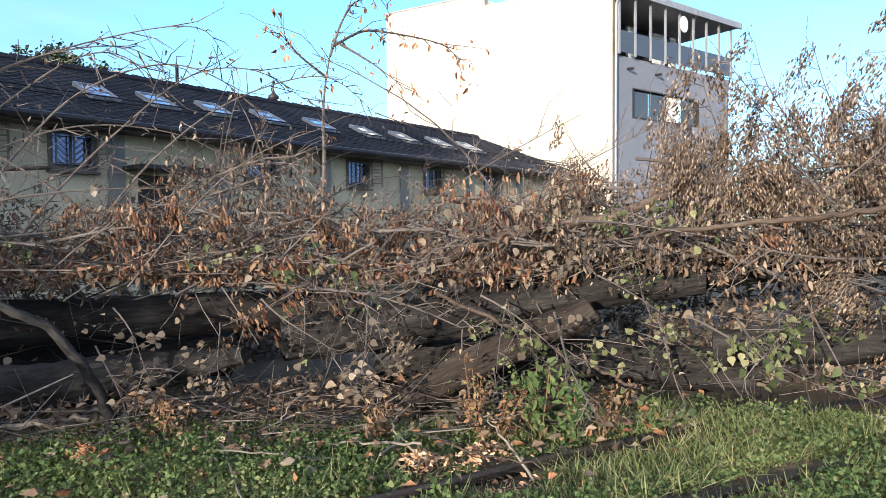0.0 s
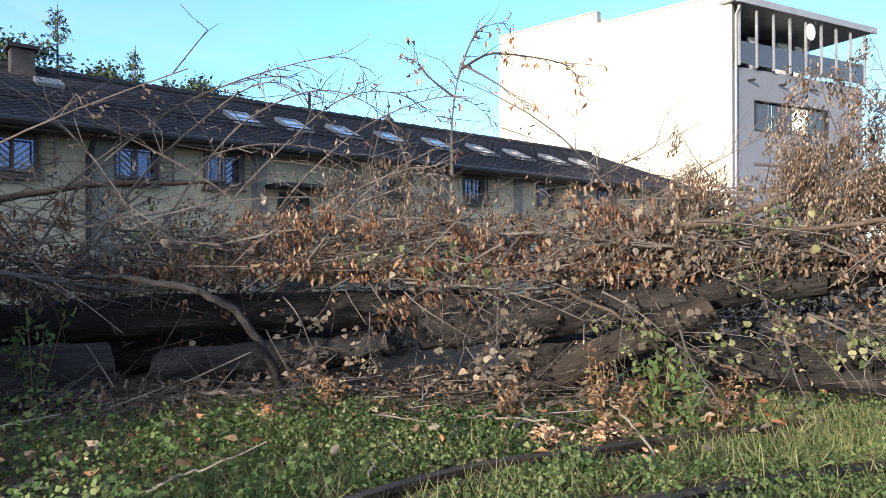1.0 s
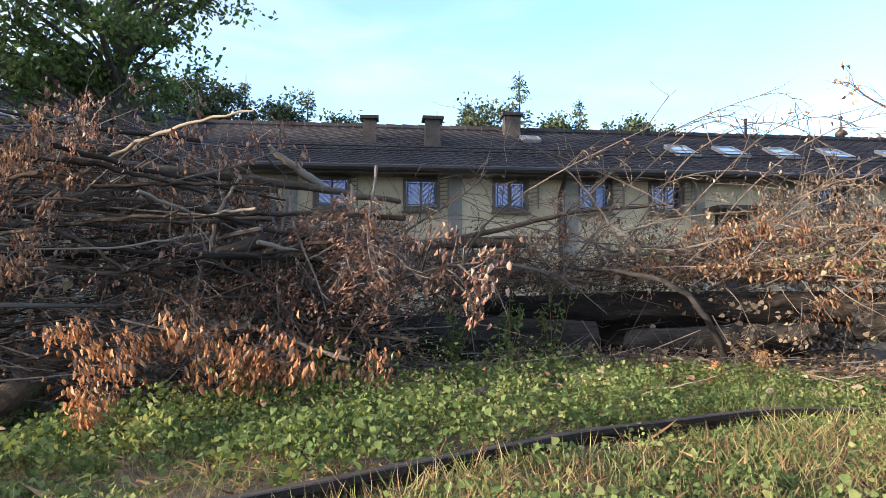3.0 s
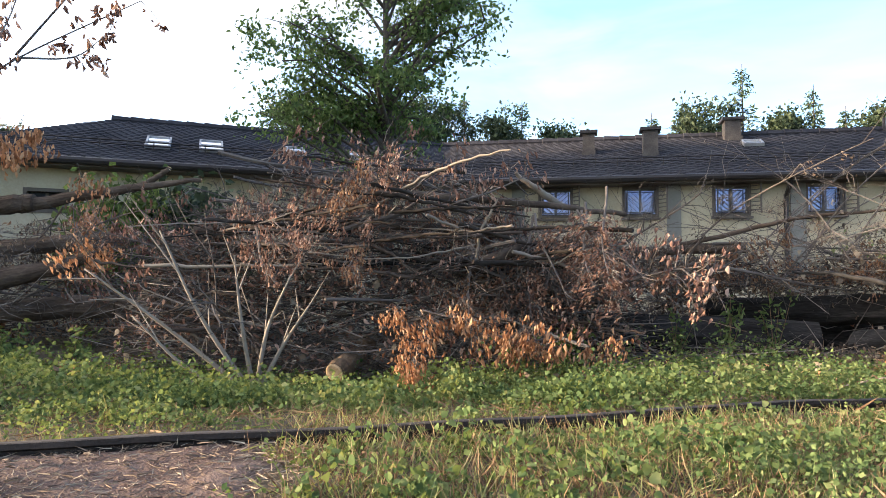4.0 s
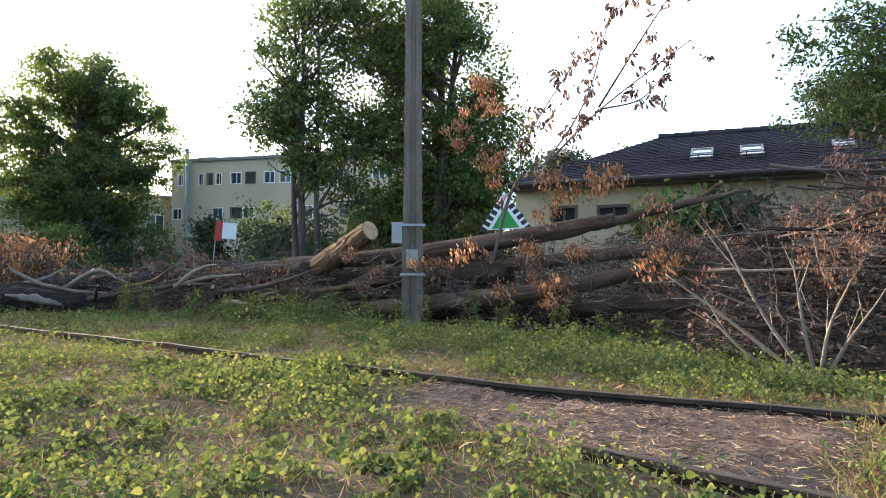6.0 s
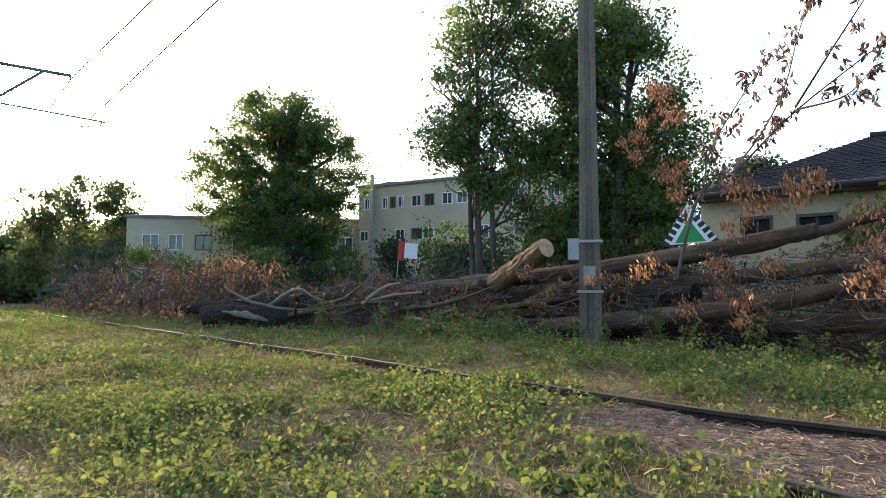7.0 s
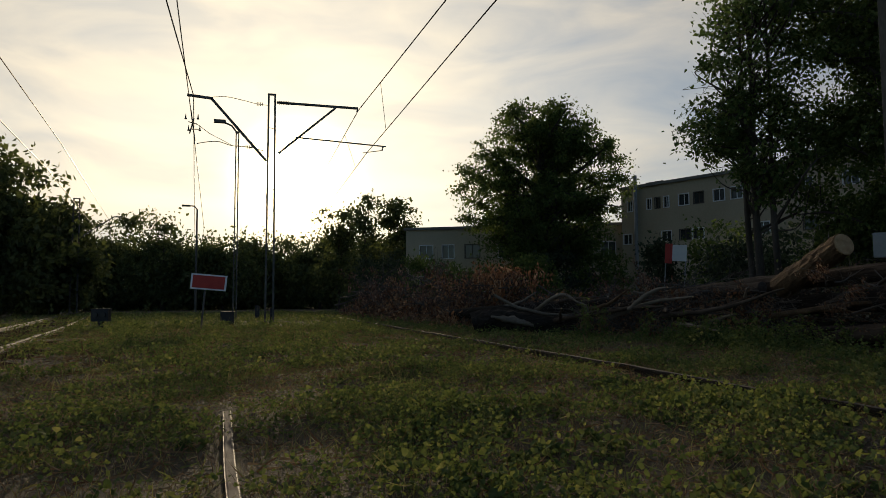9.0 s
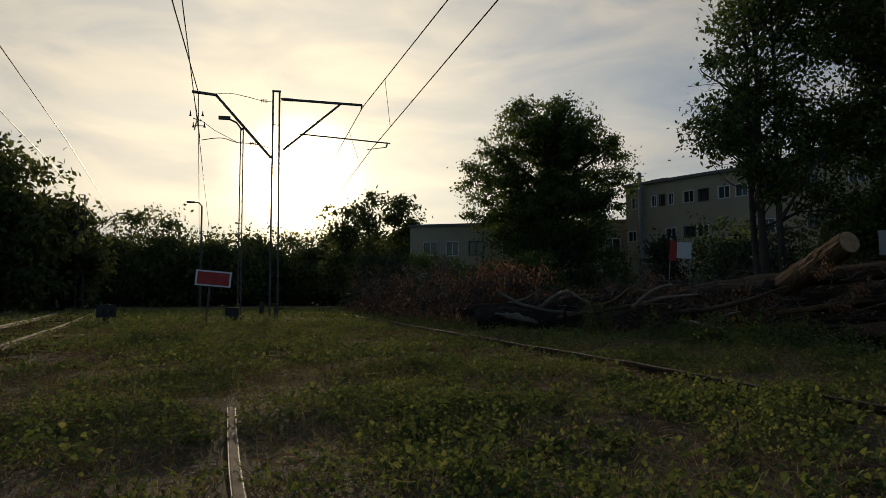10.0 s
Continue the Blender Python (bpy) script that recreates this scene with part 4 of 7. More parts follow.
# ---- trees ----
def limb_tree(rng, height, trunk_r, crown, n_limb, lean=(0, 0)):
    """Trunk and limbs towards points of the crown; crown: ellipsoids (x, y, z, rx, ry, rz). Returns wood and the limb ends."""
    g = Geo()
    top = max(c[2] for c in crown)
    z = np.linspace(0, top, 9)
    trunk = np.stack([lean[0] * z / top + 0.03 * height * 0.2 * np.sin(z * 0.7), lean[1] * z / top + 0.03 * height * 0.2 * np.cos(z * 0.9) - 0.006 * height, z], -1)
    g.tube(trunk, trunk_r * (1.25 - 0.95 * (z / top) ** 0.7), 9)
    ends = []
    for i in range(n_limb):
        c = crown[i % len(crown)]
        d = rng.normal(size=3)
        d /= np.linalg.norm(d)
        end = np.array(c[:3]) + d * np.array(c[3:]) * rng.uniform(0.55, 0.98)
        zi = float(np.clip(end[2] - rng.uniform(0.15, 0.45) * np.hypot(end[0], end[1]) - 0.1 * height, 0.15 * height, top * 0.97))
        start = np.array([np.interp(zi, z, trunk[:, 0]), np.interp(zi, z, trunk[:, 1]), zi])
        mid = start + (end - start) * 0.5 + np.array([0, 0, 0.06 * height]) * rng.uniform(-0.3, 1) + rng.normal(size=3) * 0.03 * height
        line = spline([start, mid, end], 5)
        r0 = trunk_r * rng.uniform(0.25, 0.45)
        g.tube(line, np.linspace(r0, r0 * 0.15, len(line)), 5, False)
        ends.append(line)
        for _ in range(3):
            k = rng.integers(4, len(line))
            e2 = line[k] + rng.normal(size=3) * np.array(c[3:]) * 0.22
            g.tube([line[k], (line[k] + e2) / 2 + rng.normal(size=3) * 0.02 * height, e2], [r0 * 0.3, r0 * 0.2, r0 * 0.08], 4, False)
            ends.append(np.array([line[k], e2]))
    return g, ends


def leaf_cloud(rng, ends, crown, n_clump, per, size, spread, shape=DIAMOND, droop=0.3):
    pos, way = [], []
    tips = np.concatenate([e[-max(2, len(e) // 2):] for e in ends])
    for i in range(n_clump):
        if rng.random() < 0.6:
            c = tips[rng.integers(len(tips))]
        else:
            q = crown[rng.integers(len(crown))]
            d = rng.normal(size=3)
            c = np.array(q[:3]) + d / np.linalg.norm(d) * np.array(q[3:]) * rng.uniform(0.5, 0.98)
        s = spread * rng.uniform(0.5, 1.5)
        k = max(3, int(per * rng.uniform(0.4, 1.5)))
        pos.append(c + rng.normal(size=(k, 3)) * s * np.array([1, 1, 0.6]))
        way.append(rng.normal(size=(k, 3)) - np.array([0, 0, droop * 2]))
    pos, way = np.concatenate(pos), np.concatenate(way)
    return stamp(shape, pos, way, size * rng.uniform(0.6, 1.4, len(pos)), rng)


def tree(name, label, at, height, trunk_r, crown, n_limb, n_clump, per, size, spread, leaf, seed, lean=(0, 0), category="tree", shape=DIAMOND, trunks=1):
    rng = np.random.default_rng(seed)
    ob = thing(name, label, category, Matrix.Translation(at))
    g, ends = limb_tree(rng, height, trunk_r, crown, n_limb, lean)
    for k in range(1, trunks):
        g2, e2 = limb_tree(rng, height, trunk_r * 0.8, crown, n_limb // 2, (rng.uniform(-1, 1), rng.uniform(-0.5, 0.5)))
        off = np.array([rng.uniform(-0.7, 0.7), rng.uniform(-0.5, 0.5), 0])
        g.add(np.concatenate(g2.v) + off * np.array([1, 1, 0]), g2.f)
        ends += e2
    part("trunk", g.mesh("trunk", M["treebark"], True), ob, "dark trunk and limbs")
    part("crown", stamps("crown", [leaf_cloud(rng, ends, crown, n_clump, per, size, spread, shape)], M[leaf]), ob)
    return ob


# acacia behind the heap
tree("acacia_tree", "feathery green acacia standing behind the brush heap", (-0.13, 13.4, 0), 7.0, 0.13,
     [(-0.2, 0, 5.5, 1.75, 1.3, 1.25), (-1.6, 0, 4.8, 1.2, 1.0, 0.75), (1.3, 0, 5.75, 1.1, 1.0, 0.8), (0.15, 0, 6.65, 1.5, 1.2, 0.95), (0.25, -0.2, 4.15, 1.0, 0.9, 0.62), (-1.3, -0.3, 3.65, 1.4, 0.75, 0.33)], 64, 700, 24, 0.085, 0.14, "acacia", 21, shape=OVAL)
# big trees beside the pole
tree("maple_tree", "tall dense dark-green maple behind the logs", (-13.6, 17.2, 0), 11, 0.24,
     [(0, 0, 7.5, 2.4, 2.1, 2.6), (0.9, 0.7, 5.2, 1.7, 1.6, 2.0), (-1.2, -0.8, 9.6, 2.4, 2.1, 2.0), (0.2, 0, 3.2, 1.9, 1.7, 1.4), (-1.7, -1.2, 4.6, 1.7, 1.6, 2.2), (-2.2, -1.6, 7.4, 1.7, 1.6, 2.4), (-1.5, -1, 2.3, 1.8, 1.5, 1.2)], 60, 1500, 62, 0.125, 0.25, "treeleaf", 22, trunks=2)
tree("ash_tree", "slender light-crowned ash with several bare stems", (-17.4, 14.6, 0), 12, 0.13,
     [(0, 0, 8.8, 2.2, 1.6, 2.0), (-0.8, -0.6, 6.6, 1.7, 1.2, 1.3), (0.6, 0.3, 5.2, 1.5, 1.3, 1.6), (0.2, 0, 10.6, 2.2, 1.6, 1.4)], 50, 560, 24, 0.15, 0.24, "acacia", 23, trunks=3, shape=OVAL)
# round tree
tree("maple_tree", "broad round maple in full leaf before the office building", (-36.6, 15.8, 0), 12.6, 0.32,
     [(0, 0, 8.9, 4.5, 4.4, 3.7), (0, 0, 5.6, 4.5, 4.5, 2.5), (-0.3, 0.2, 11.0, 3.3, 3.3, 2.0), (1.0, 2.5, 8.0, 2.8, 2.7, 2.7), (-1.0, -2.6, 7.5, 2.7, 2.6, 2.7), (0, 0.2, 4.4, 3.4, 3.6, 1.2)], 120, 1750, 48, 0.17, 0.24, "treeleaf", 24)
# tree line and single trees towards the sun
rng_t = np.random.default_rng(77)
for i, (x, y, h, w) in enumerate([(-58.8, 11.4, 10.6, 1.9), (-59.6, 8.6, 10.8, 1.0), (-66, 7.0, 10.6, 2.4)]):
    tree("young_tree", "thin-crowned young tree at the edge of the yard", (x, y, 0), h, 0.12, [(0, 0, h * 0.78, w, w, h * 0.2), (0.2, 0.4, h * 0.55, w * 0.8, w * 0.8, h * 0.16), (0, -0.3, h * 0.35, w, w, h * 0.2)], 22, 150 if w < 1.5 else 330, 14, 0.34, 0.42, "farleaf", 30 + i)
for i in range(26):
    yaw = radians(102.5 - 27.5 * (i + 0.5 * rng_t.random()) / 25)
    d = rng_t.uniform(84, 104)
    h = (9.9 + (1.8 if i in (3, 4, 5) else 0) + rng_t.uniform(-0.9, 1.1)) * d / 90
    w = rng_t.uniform(3.0, 4.6)
    tree("tree", "dark round-headed tree in the wood at the end of the yard", (-math.sin(yaw) * d, math.cos(yaw) * d, 0), h, 0.2,
         [(0, 0, h * 0.62, w, w, h * 0.36), (w * 0.4, -w * 0.5, h * 0.4, w, w, h * 0.36), (-0.3, w * 0.5, h * 0.36, w, w, h * 0.34), (0, 0, h * 0.15, w * 1.2, w * 1.2, h * 0.2)], 12, 520, 13, 0.44, 0.7, "farleaf", 50 + i)
for i, (px, py, h, w) in enumerate([(-92, -23, 7.5, 4.0), (-90, -29, 8.0, 4.0), (-86, -34, 8.0, 4.2), (-52, -17.8, 12.4, 4.2), (-50, -21.5, 13.4, 4.6), (-58, -15.6, 9.5, 2.6), (-46, -24, 13, 5), (-63, -17.6, 9.0, 2.6)]):
    tree("oak_tree", "large dark oak beside the running line", (px, py, 0), h, 0.34, [(0, 0, h * 0.68, w, w, h * 0.3), (0.4, w * 0.4, h * 0.45, w * 0.9, w * 0.9, h * 0.28), (0, -w * 0.4, h * 0.42, w, w, h * 0.3), (0, 0, h * 0.2, w, w, h * 0.2)], 26, 800, 18, 0.42, 0.5, "farleaf", 90 + i)
# shrubs by the office building and behind the brush row
for i, (x, y, h, w) in enumerate([(-26.8, 17.2, 3.9, 0.75), (-25.6, 19.2, 5.0, 1.7), (-23.2, 20.2, 4.4, 1.6), (-31, 12.5, 3.4, 1.8), (-20.5, 16.6, 3.6, 1.8), (-11.5, 20, 3.3, 1.5), (-16.5, 18.5, 3.4, 1.9), (-4.9, 14.1, 3.2, 0.8), (-3.8, 14.4, 3.0, 0.8), (-40, 9.5, 4.0, 2.2), (-45, 7.5, 4.6, 2.4), (-33, 9.5, 3.0, 1.6), (-15.4, 21.6, 4.4, 2.0), (-17.6, 24.2, 4.6, 2.2), (-14.2, 19.4, 3.4, 1.3), (-35.6, 13.4, 4.6, 2.2), (-34.8, 15.6, 4.2, 2.0), (-33.6, 17.8, 4.2, 1.8)]):
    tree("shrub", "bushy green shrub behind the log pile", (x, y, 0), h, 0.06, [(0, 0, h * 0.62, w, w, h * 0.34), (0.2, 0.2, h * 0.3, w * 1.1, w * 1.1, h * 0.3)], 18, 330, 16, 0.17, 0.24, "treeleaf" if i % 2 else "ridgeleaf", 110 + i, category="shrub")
# trees and spruces behind the long building
for i, (x, y, h, w) in enumerate([(-5.5, 47.5, 14.8, 3.2), (-1.5, 49.5, 14.6, 3.6), (2.6, 49.0, 14.5, 3.2), (7.0, 49.2, 13.2, 2.4), (12.0, 48.0, 12.6, 1.8), (21.1, 45.1, 14.0, 1.9), (25.5, 42.7, 12.7, 0.8), (29.6, 39.9, 12.2, 0.9), (31.6, 38.4, 11.6, 0.7), (-22, 40, 9.4, 2.8), (-17, 42, 9.0, 2.8)]):
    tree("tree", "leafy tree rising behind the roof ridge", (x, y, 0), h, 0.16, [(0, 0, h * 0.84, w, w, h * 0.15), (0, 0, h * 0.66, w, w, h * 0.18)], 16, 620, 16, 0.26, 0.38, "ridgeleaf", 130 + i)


def spruce(at, h, w, seed):
    rng = np.random.default_rng(seed)
    ob = thing("spruce_tree", "dark ragged spruce rising behind the roof ridge", "tree", Matrix.Translation(at))
    g, pos, way = Geo(), [], []
    g.tube([(0, 0, 0), (0, 0, h * 0.5), (0, 0, h)], [0.2, 0.12, 0.02], 6)
    z = h * 0.35
    while z < h * 0.97:
        r = w * (1 - z / h) ** 0.75 * rng.uniform(0.6, 1.15) + 0.15
        for a in rng.uniform(0, 6.28, 5):
            d = np.array([math.cos(a), math.sin(a), -0.12 + 0.3 * (z / h - 0.5)])
            end = np.array([0, 0, z]) + d * r
            g.tube([(0, 0, z), end], [0.025, 0.008], 3, False)
            k = int(14 * r / w) + 5
            t = rng.uniform(0.15, 1.0, k)[:, None]
            pos.append(np.array([0, 0, z]) + d * r * t + rng.normal(size=(k, 3)) * 0.09)
            way.append(d + rng.normal(size=(k, 3)) * 0.5 - np.array([0, 0, 0.35]))
        z += rng.uniform(0.22, 0.4)
    pos, way = np.concatenate(pos), np.concatenate(way)
    part("trunk", g.mesh("trunk", M["treebark"]), ob)
    part("needles", stamps("needles", [stamp(DIAMOND, pos, way, 0.3 * rng.uniform(0.6, 1.3, len(pos)), rng, 0.6)], M["needle"]), ob)


for i, (x, y, h, w) in enumerate([(5.2, 48.8, 14.6, 2.0), (9.3, 48.6, 14.1, 1.9), (18.0, 46.5, 12.9, 1.3), (19.9, 45.8, 13.8, 2.3), (23.25, 44.05, 15.7, 3.0), (26.8, 41.9, 13.8, 1.7), (28.3, 41.0, 12.2, 0.9)]):
    spruce((x, y, 0), h, w, 160 + i)


# ---- felled wood ----
def log(label, pts, radii, material="bark", cut=(False, True), seed=0, sides=22, rough=0.05, name="log"):
    """A felled trunk with uneven bark and sawn ends."""
    rng = np.random.default_rng(seed)
    line = spline(pts, 8)
    line = line + rng.normal(size=line.shape) * 0.008
    axis = Matrix.Translation(Vector(line[0])) @ Vector(line[-1] - line[0]).to_track_quat("Z", "Y").to_matrix().to_4x4()
    inv = np.array(axis.inverted())
    line = line @ inv[:3, :3].T + inv[:3, 3]
    r = np.interp(np.linspace(0, 1, len(line)), np.linspace(0, 1, len(radii)), radii)
    ob = thing(name, label, "log" if name == "log" else "branch", axis)
    g = Geo()
    g.tube(line, r, sides, False, rough, rng)
    part("trunk", g.mesh("trunk", M[material], sides < 12), ob)
    for end, flag in ((0, cut[0]), (-1, cut[1])):
        d = line[0] - line[1] if end == 0 else line[-1] - line[-2]
        d = d / np.linalg.norm(d)
        g, c, rr = Geo(), line[end], r[end]
        g.tube([c - d * 0.03, c + d * 0.004, c + d * 0.012], [rr * 0.97, rr * 0.95, rr * 0.86], sides, True, 0.015, rng)
        part("cut_end", g.mesh("cut_end", M["cutwood"] if flag else M[material]), ob, "sawn pale wood face" if flag else "")
    return ob


# large trunks and thick branches, from the building side of the pile to its ends
log("thick dark rough-barked trunk with a sawn end", [(2.6, 10.55, 0.26), (3.9, 9.85, 0.21), (5.18, 9.3, 0.16)], [0.27, 0.28, 0.29], seed=1)
log("broken dark trunk lying beneath the brush", [(5.55, 9.05, 0.16), (5.95, 8.2, 0.28), (6.25, 7.2, 0.47)], [0.2, 0.17, 0.06], "bark", (False, False), 2)
log("long dark trunk lying under dead twigs", [(4.6, 10.9, 0.5), (5.9, 9.6, 0.58), (6.9, 8.4, 0.62), (7.7, 7.2, 0.66)], [0.2, 0.2, 0.18, 0.16], "bark", (False, False), 3)
log("dark furrowed trunk on the pile", [(6.75, 7.25, 0.5), (7.35, 6.15, 0.66), (7.7, 5.25, 0.86), (7.95, 4.3, 1.0)], [0.17, 0.18, 0.18, 0.17], "bark", (False, False), 4)
log("smooth grey trunk leaning on the pile", [(6.85, 6.25, 0.1), (7.0, 5.75, 0.4), (7.25, 5.0, 0.76)], [0.11, 0.12, 0.11], "brownbark", (False, False), 5)
log("dark thick trunk high in the pile", [(7.9, 5.4, 0.92), (8.15, 4.1, 1.06), (8.1, 2.6, 1.18), (7.9, 1.2, 1.25)], [0.18, 0.18, 0.17, 0.16], "bark", (False, False), 6)
log("dark trunk low in the pile", [(8.0, 4.2, 0.42), (7.95, 3.1, 0.55), (7.7, 1.6, 0.62)], [0.15, 0.15, 0.14], "bark", (False, False), 7)
log("dark trunk low in the pile", [(7.6, 6.9, 0.2), (8.1, 5.4, 0.24), (8.3, 3.9, 0.2)], [0.2, 0.19, 0.17], "bark", (False, False), 8)
log("dark trunk low in the pile", [(4.9, 11.2, 0.2), (6.3, 9.8, 0.2), (7.4, 8.3, 0.22)], [0.24, 0.23, 0.2], "bark", (False, False), 9)
log("sawn grey branch sticking out of the brush", [(2.6, 11.1, 1.22), (3.7, 10.75, 1.36), (4.82, 10.27, 1.42)], [0.05, 0.075, 0.075], "smoothbark", (False, True), 10, 12, 0.03, "thick_branch")
log("long bent branch over the twigs", [(3.2, 10.9, 1.3), (4.25, 10.5, 1.5), (5.36, 9.95, 1.78), (6.3, 9.2, 1.85)], [0.04, 0.035, 0.028, 0.015], "smoothbark", (False, False), 11, 8, 0.03, "thick_branch")
log("bowed branch leaning to the ground", [(4.4, 8.5, 1.03), (4.75, 8.15, 1.0), (5.1, 7.85, 0.86), (5.35, 7.7, 0.55), (5.5, 7.6, 0.1)], [0.012, 0.022, 0.028, 0.03, 0.034], "bark", (False, False), 12, 10, 0.04, "thick_branch")
log("grey-brown branch across the pile", [(6.7, 6.85, 0.85), (7.04, 6.16, 1.08), (7.3, 5.61, 1.3), (7.5, 4.83, 1.45), (7.75, 4.3, 1.72)], [0.04, 0.042, 0.038, 0.034, 0.03], "smoothbark", (False, False), 13, 10, 0.03, "thick_branch")
log("pale bare branch across the pile", [(7.05, 4.6, 1.3), (7.07, 3.77, 1.38), (7.01, 3.2, 1.44), (6.8, 2.2, 1.5)], [0.014, 0.018, 0.018, 0.016], "smoothbark", (False, False), 14, 8, 0.03, "thick_branch")
log("thin dark branch slanting to the ground", [(6.7, 5.95, 0.9), (6.89, 5.42, 0.64), (6.98, 5.0, 0.44), (7.05, 4.7, 0.3)], [0.014, 0.014, 0.012, 0.01], "smoothbark", (False, False), 15, 7, 0.03, "thick_branch")
# logs on the other side of the heap
log("long smooth trunk resting on the pile", [(-17.0, 10.9, 1.0), (-13.1, 10.9, 1.27), (-9.8, 10.9, 1.43), (-5.65, 10.95, 1.86), (-4.9, 11.0, 1.95)], [0.19, 0.18, 0.17, 0.13, 0.12], "smoothbark", (False, False), 16)
log("branch with a broken tip on the pile", [(-8.3, 11.1, 1.5), (-5.9, 11.0, 1.77), (-4.03, 11.0, 2.1), (-2.65, 10.9, 2.3)], [0.12, 0.11, 0.07, 0.03], "smoothbark", (False, True), 17, 12, 0.04, "thick_branch")
log("forked stub of a broken branch", [(-3.6, 10.98, 2.14), (-3.3, 10.95, 2.3), (-3.1, 10.95, 2.45)], [0.05, 0.04, 0.035], "smoothbark", (False, True), 18, 10, 0.04, "thick_branch")
log("orange-barked log with a pale sawn end", [(-11.75, 10.35, 1.2), (-10.85, 10.25, 1.56), (-9.94, 10.12, 1.92)], [0.25, 0.23, 0.21], "orangebark", (False, True), 19, 26, 0.06)
log("dark trunk in the pile", [(-19.7, 10.8, 0.45), (-13.9, 10.9, 0.72), (-9.8, 10.9, 0.9), (-7.0, 10.9, 1.0)], [0.2, 0.2, 0.2, 0.17], "brownbark", (False, False), 20)
log("smooth trunk in the pile", [(-8.2, 11.3, 1.12), (-6, 11.25, 1.28), (-3.9, 11.2, 1.46)], [0.13, 0.13, 0.11], "smoothbark", (False, False), 21)
log("bent smooth trunk with a broken end", [(-10.6, 10.2, 0.22), (-8.0, 10.2, 0.48), (-5.94, 10.2, 0.7), (-4.6, 10.2, 0.95), (-3.66, 10.2, 1.22)], [0.16, 0.16, 0.15, 0.12, 0.05], "smoothbark", (False, False), 22)
log("smooth trunk low in the pile", [(-6.2, 10.6, 0.44), (-4.4, 10.6, 0.52), (-2.6, 10.6, 0.62)], [0.15, 0.15, 0.14], "smoothbark", (False, False), 23)
log("dark trunk low in the pile", [(-12.5, 10.6, 0.2), (-9.0, 11.2, 0.3), (-5.5, 11.3, 0.25)], [0.22, 0.24, 0.22], "brownbark", (False, False), 24)
log("dark trunk low in the pile", [(-19.5, 10.0, 0.2), (-15.5, 10.5, 0.3), (-12.2, 10.6, 0.3)], [0.2, 0.22, 0.2], "brownbark", (False, False), 25)
log("dark trunk low in the pile", [(-19.2, 10.4, 0.7), (-15.7, 10.4, 1.0), (-12.5, 10.5, 1.2)], [0.12, 0.13, 0.13], "smoothbark", (False, False), 26)
log("short sawn log lying in the weeds", [(2.2, 6.85, 0.06), (2.55, 7.02, 0.09), (2.9, 7.2, 0.08)], [0.045, 0.05, 0.045], "smoothbark", (False, False), 27, 14)
log("sawn log end showing in the brush", [(-0.3, 9.6, 0.12), (-0.45, 9.0, 0.02), (-0.58, 8.35, -0.02)], [0.12, 0.115, 0.105], "orangebark", (False, True), 28, 16)
log("pale sawn branch stub in the heap", [(0.2, 9.6, 0.35), (0.8, 9.3, 0.46), (1.3, 9.1, 0.5)], [0.045, 0.05, 0.05], "paletwig", (False, True), 29, 10, 0.03, "thick_branch")
log("pale sawn branch stub near the ground", [(1.2, 9.5, -0.1), (1.8, 9.2, -0.04), (2.3, 9.0, 0.0)], [0.05, 0.05, 0.048], "paletwig", (False, True), 30, 10, 0.03, "thick_branch")
log("sawn grey branch in the heap", [(1.7, 9.4, 1.38), (1.35, 9.15, 1.26), (0.85, 9.1, 1.05)], [0.04, 0.06, 0.065], "smoothbark", (False, True), 31, 10, 0.03, "thick_branch")
log("white split branch tip on the heap", [(2.2, 10.0, 1.9), (1.9, 9.85, 2.04), (1.55, 9.8, 2.28)], [0.05, 0.05, 0.025], "paletwig", (False, False), 32, 8, 0.05, "thick_branch")
log("pale twig standing in the heap", [(0.95, 9.1, 1.15), (1.0, 9.1, 1.5), (1.2, 9.1, 1.85)], [0.018, 0.018, 0.01], "paletwig", (False, False), 33, 6, 0.03, "thick_branch")
log("dark branch across the heap", [(-0.8, 9.6, 2.0), (0.4, 9.6, 1.95), (1.6, 9.7, 1.9), (3, 9.9, 1.8)], [0.05, 0.05, 0.045, 0.03], "smoothbark", (True, False), 34, 9, 0.03, "thick_branch")
log("dark branch across the heap", [(-2.4, 9.8, 1.5), (-0.6, 9.7, 1.55), (1.2, 9.8, 1.6)], [0.05, 0.05, 0.04], "smoothbark", (False, True), 35, 9, 0.03, "thick_branch")
log("dark branch across the heap", [(-1.0, 9.5, 1.1), (0.2, 9.5, 1.15), (1.5, 9.5, 1.0)], [0.05, 0.055, 0.05], "bark", (True, True), 36, 9, 0.03, "thick_branch")
# torn trunk further down the row
log("torn stump with pale split wood", [(-18.3, 5.7, 0.3), (-18.0, 6.5, 0.42), (-17.5, 7.4, 0.3), (-17.0, 8.3, 0.35)], [0.3, 0.32, 0.26, 0.2], "brownbark", (False, False), 37, 18, 0.12)
log("pale split wood on a torn trunk", [(-17.75, 6.05, 0.5), (-17.5, 6.6, 0.4), (-17.3, 7.1, 0.25)], [0.03, 0.11, 0.04], "paletwig", (False, False), 38, 9, 0.35, "thick_branch")
log("pale forked branch on the row", [(-17.9, 6.2, 1.1), (-17.6, 6.8, 0.75), (-17.1, 7.7, 0.55), (-16.4, 8.8, 0.5)], [0.04, 0.045, 0.04, 0.03], "paletwig", (False, False), 39, 8, 0.06, "thick_branch")
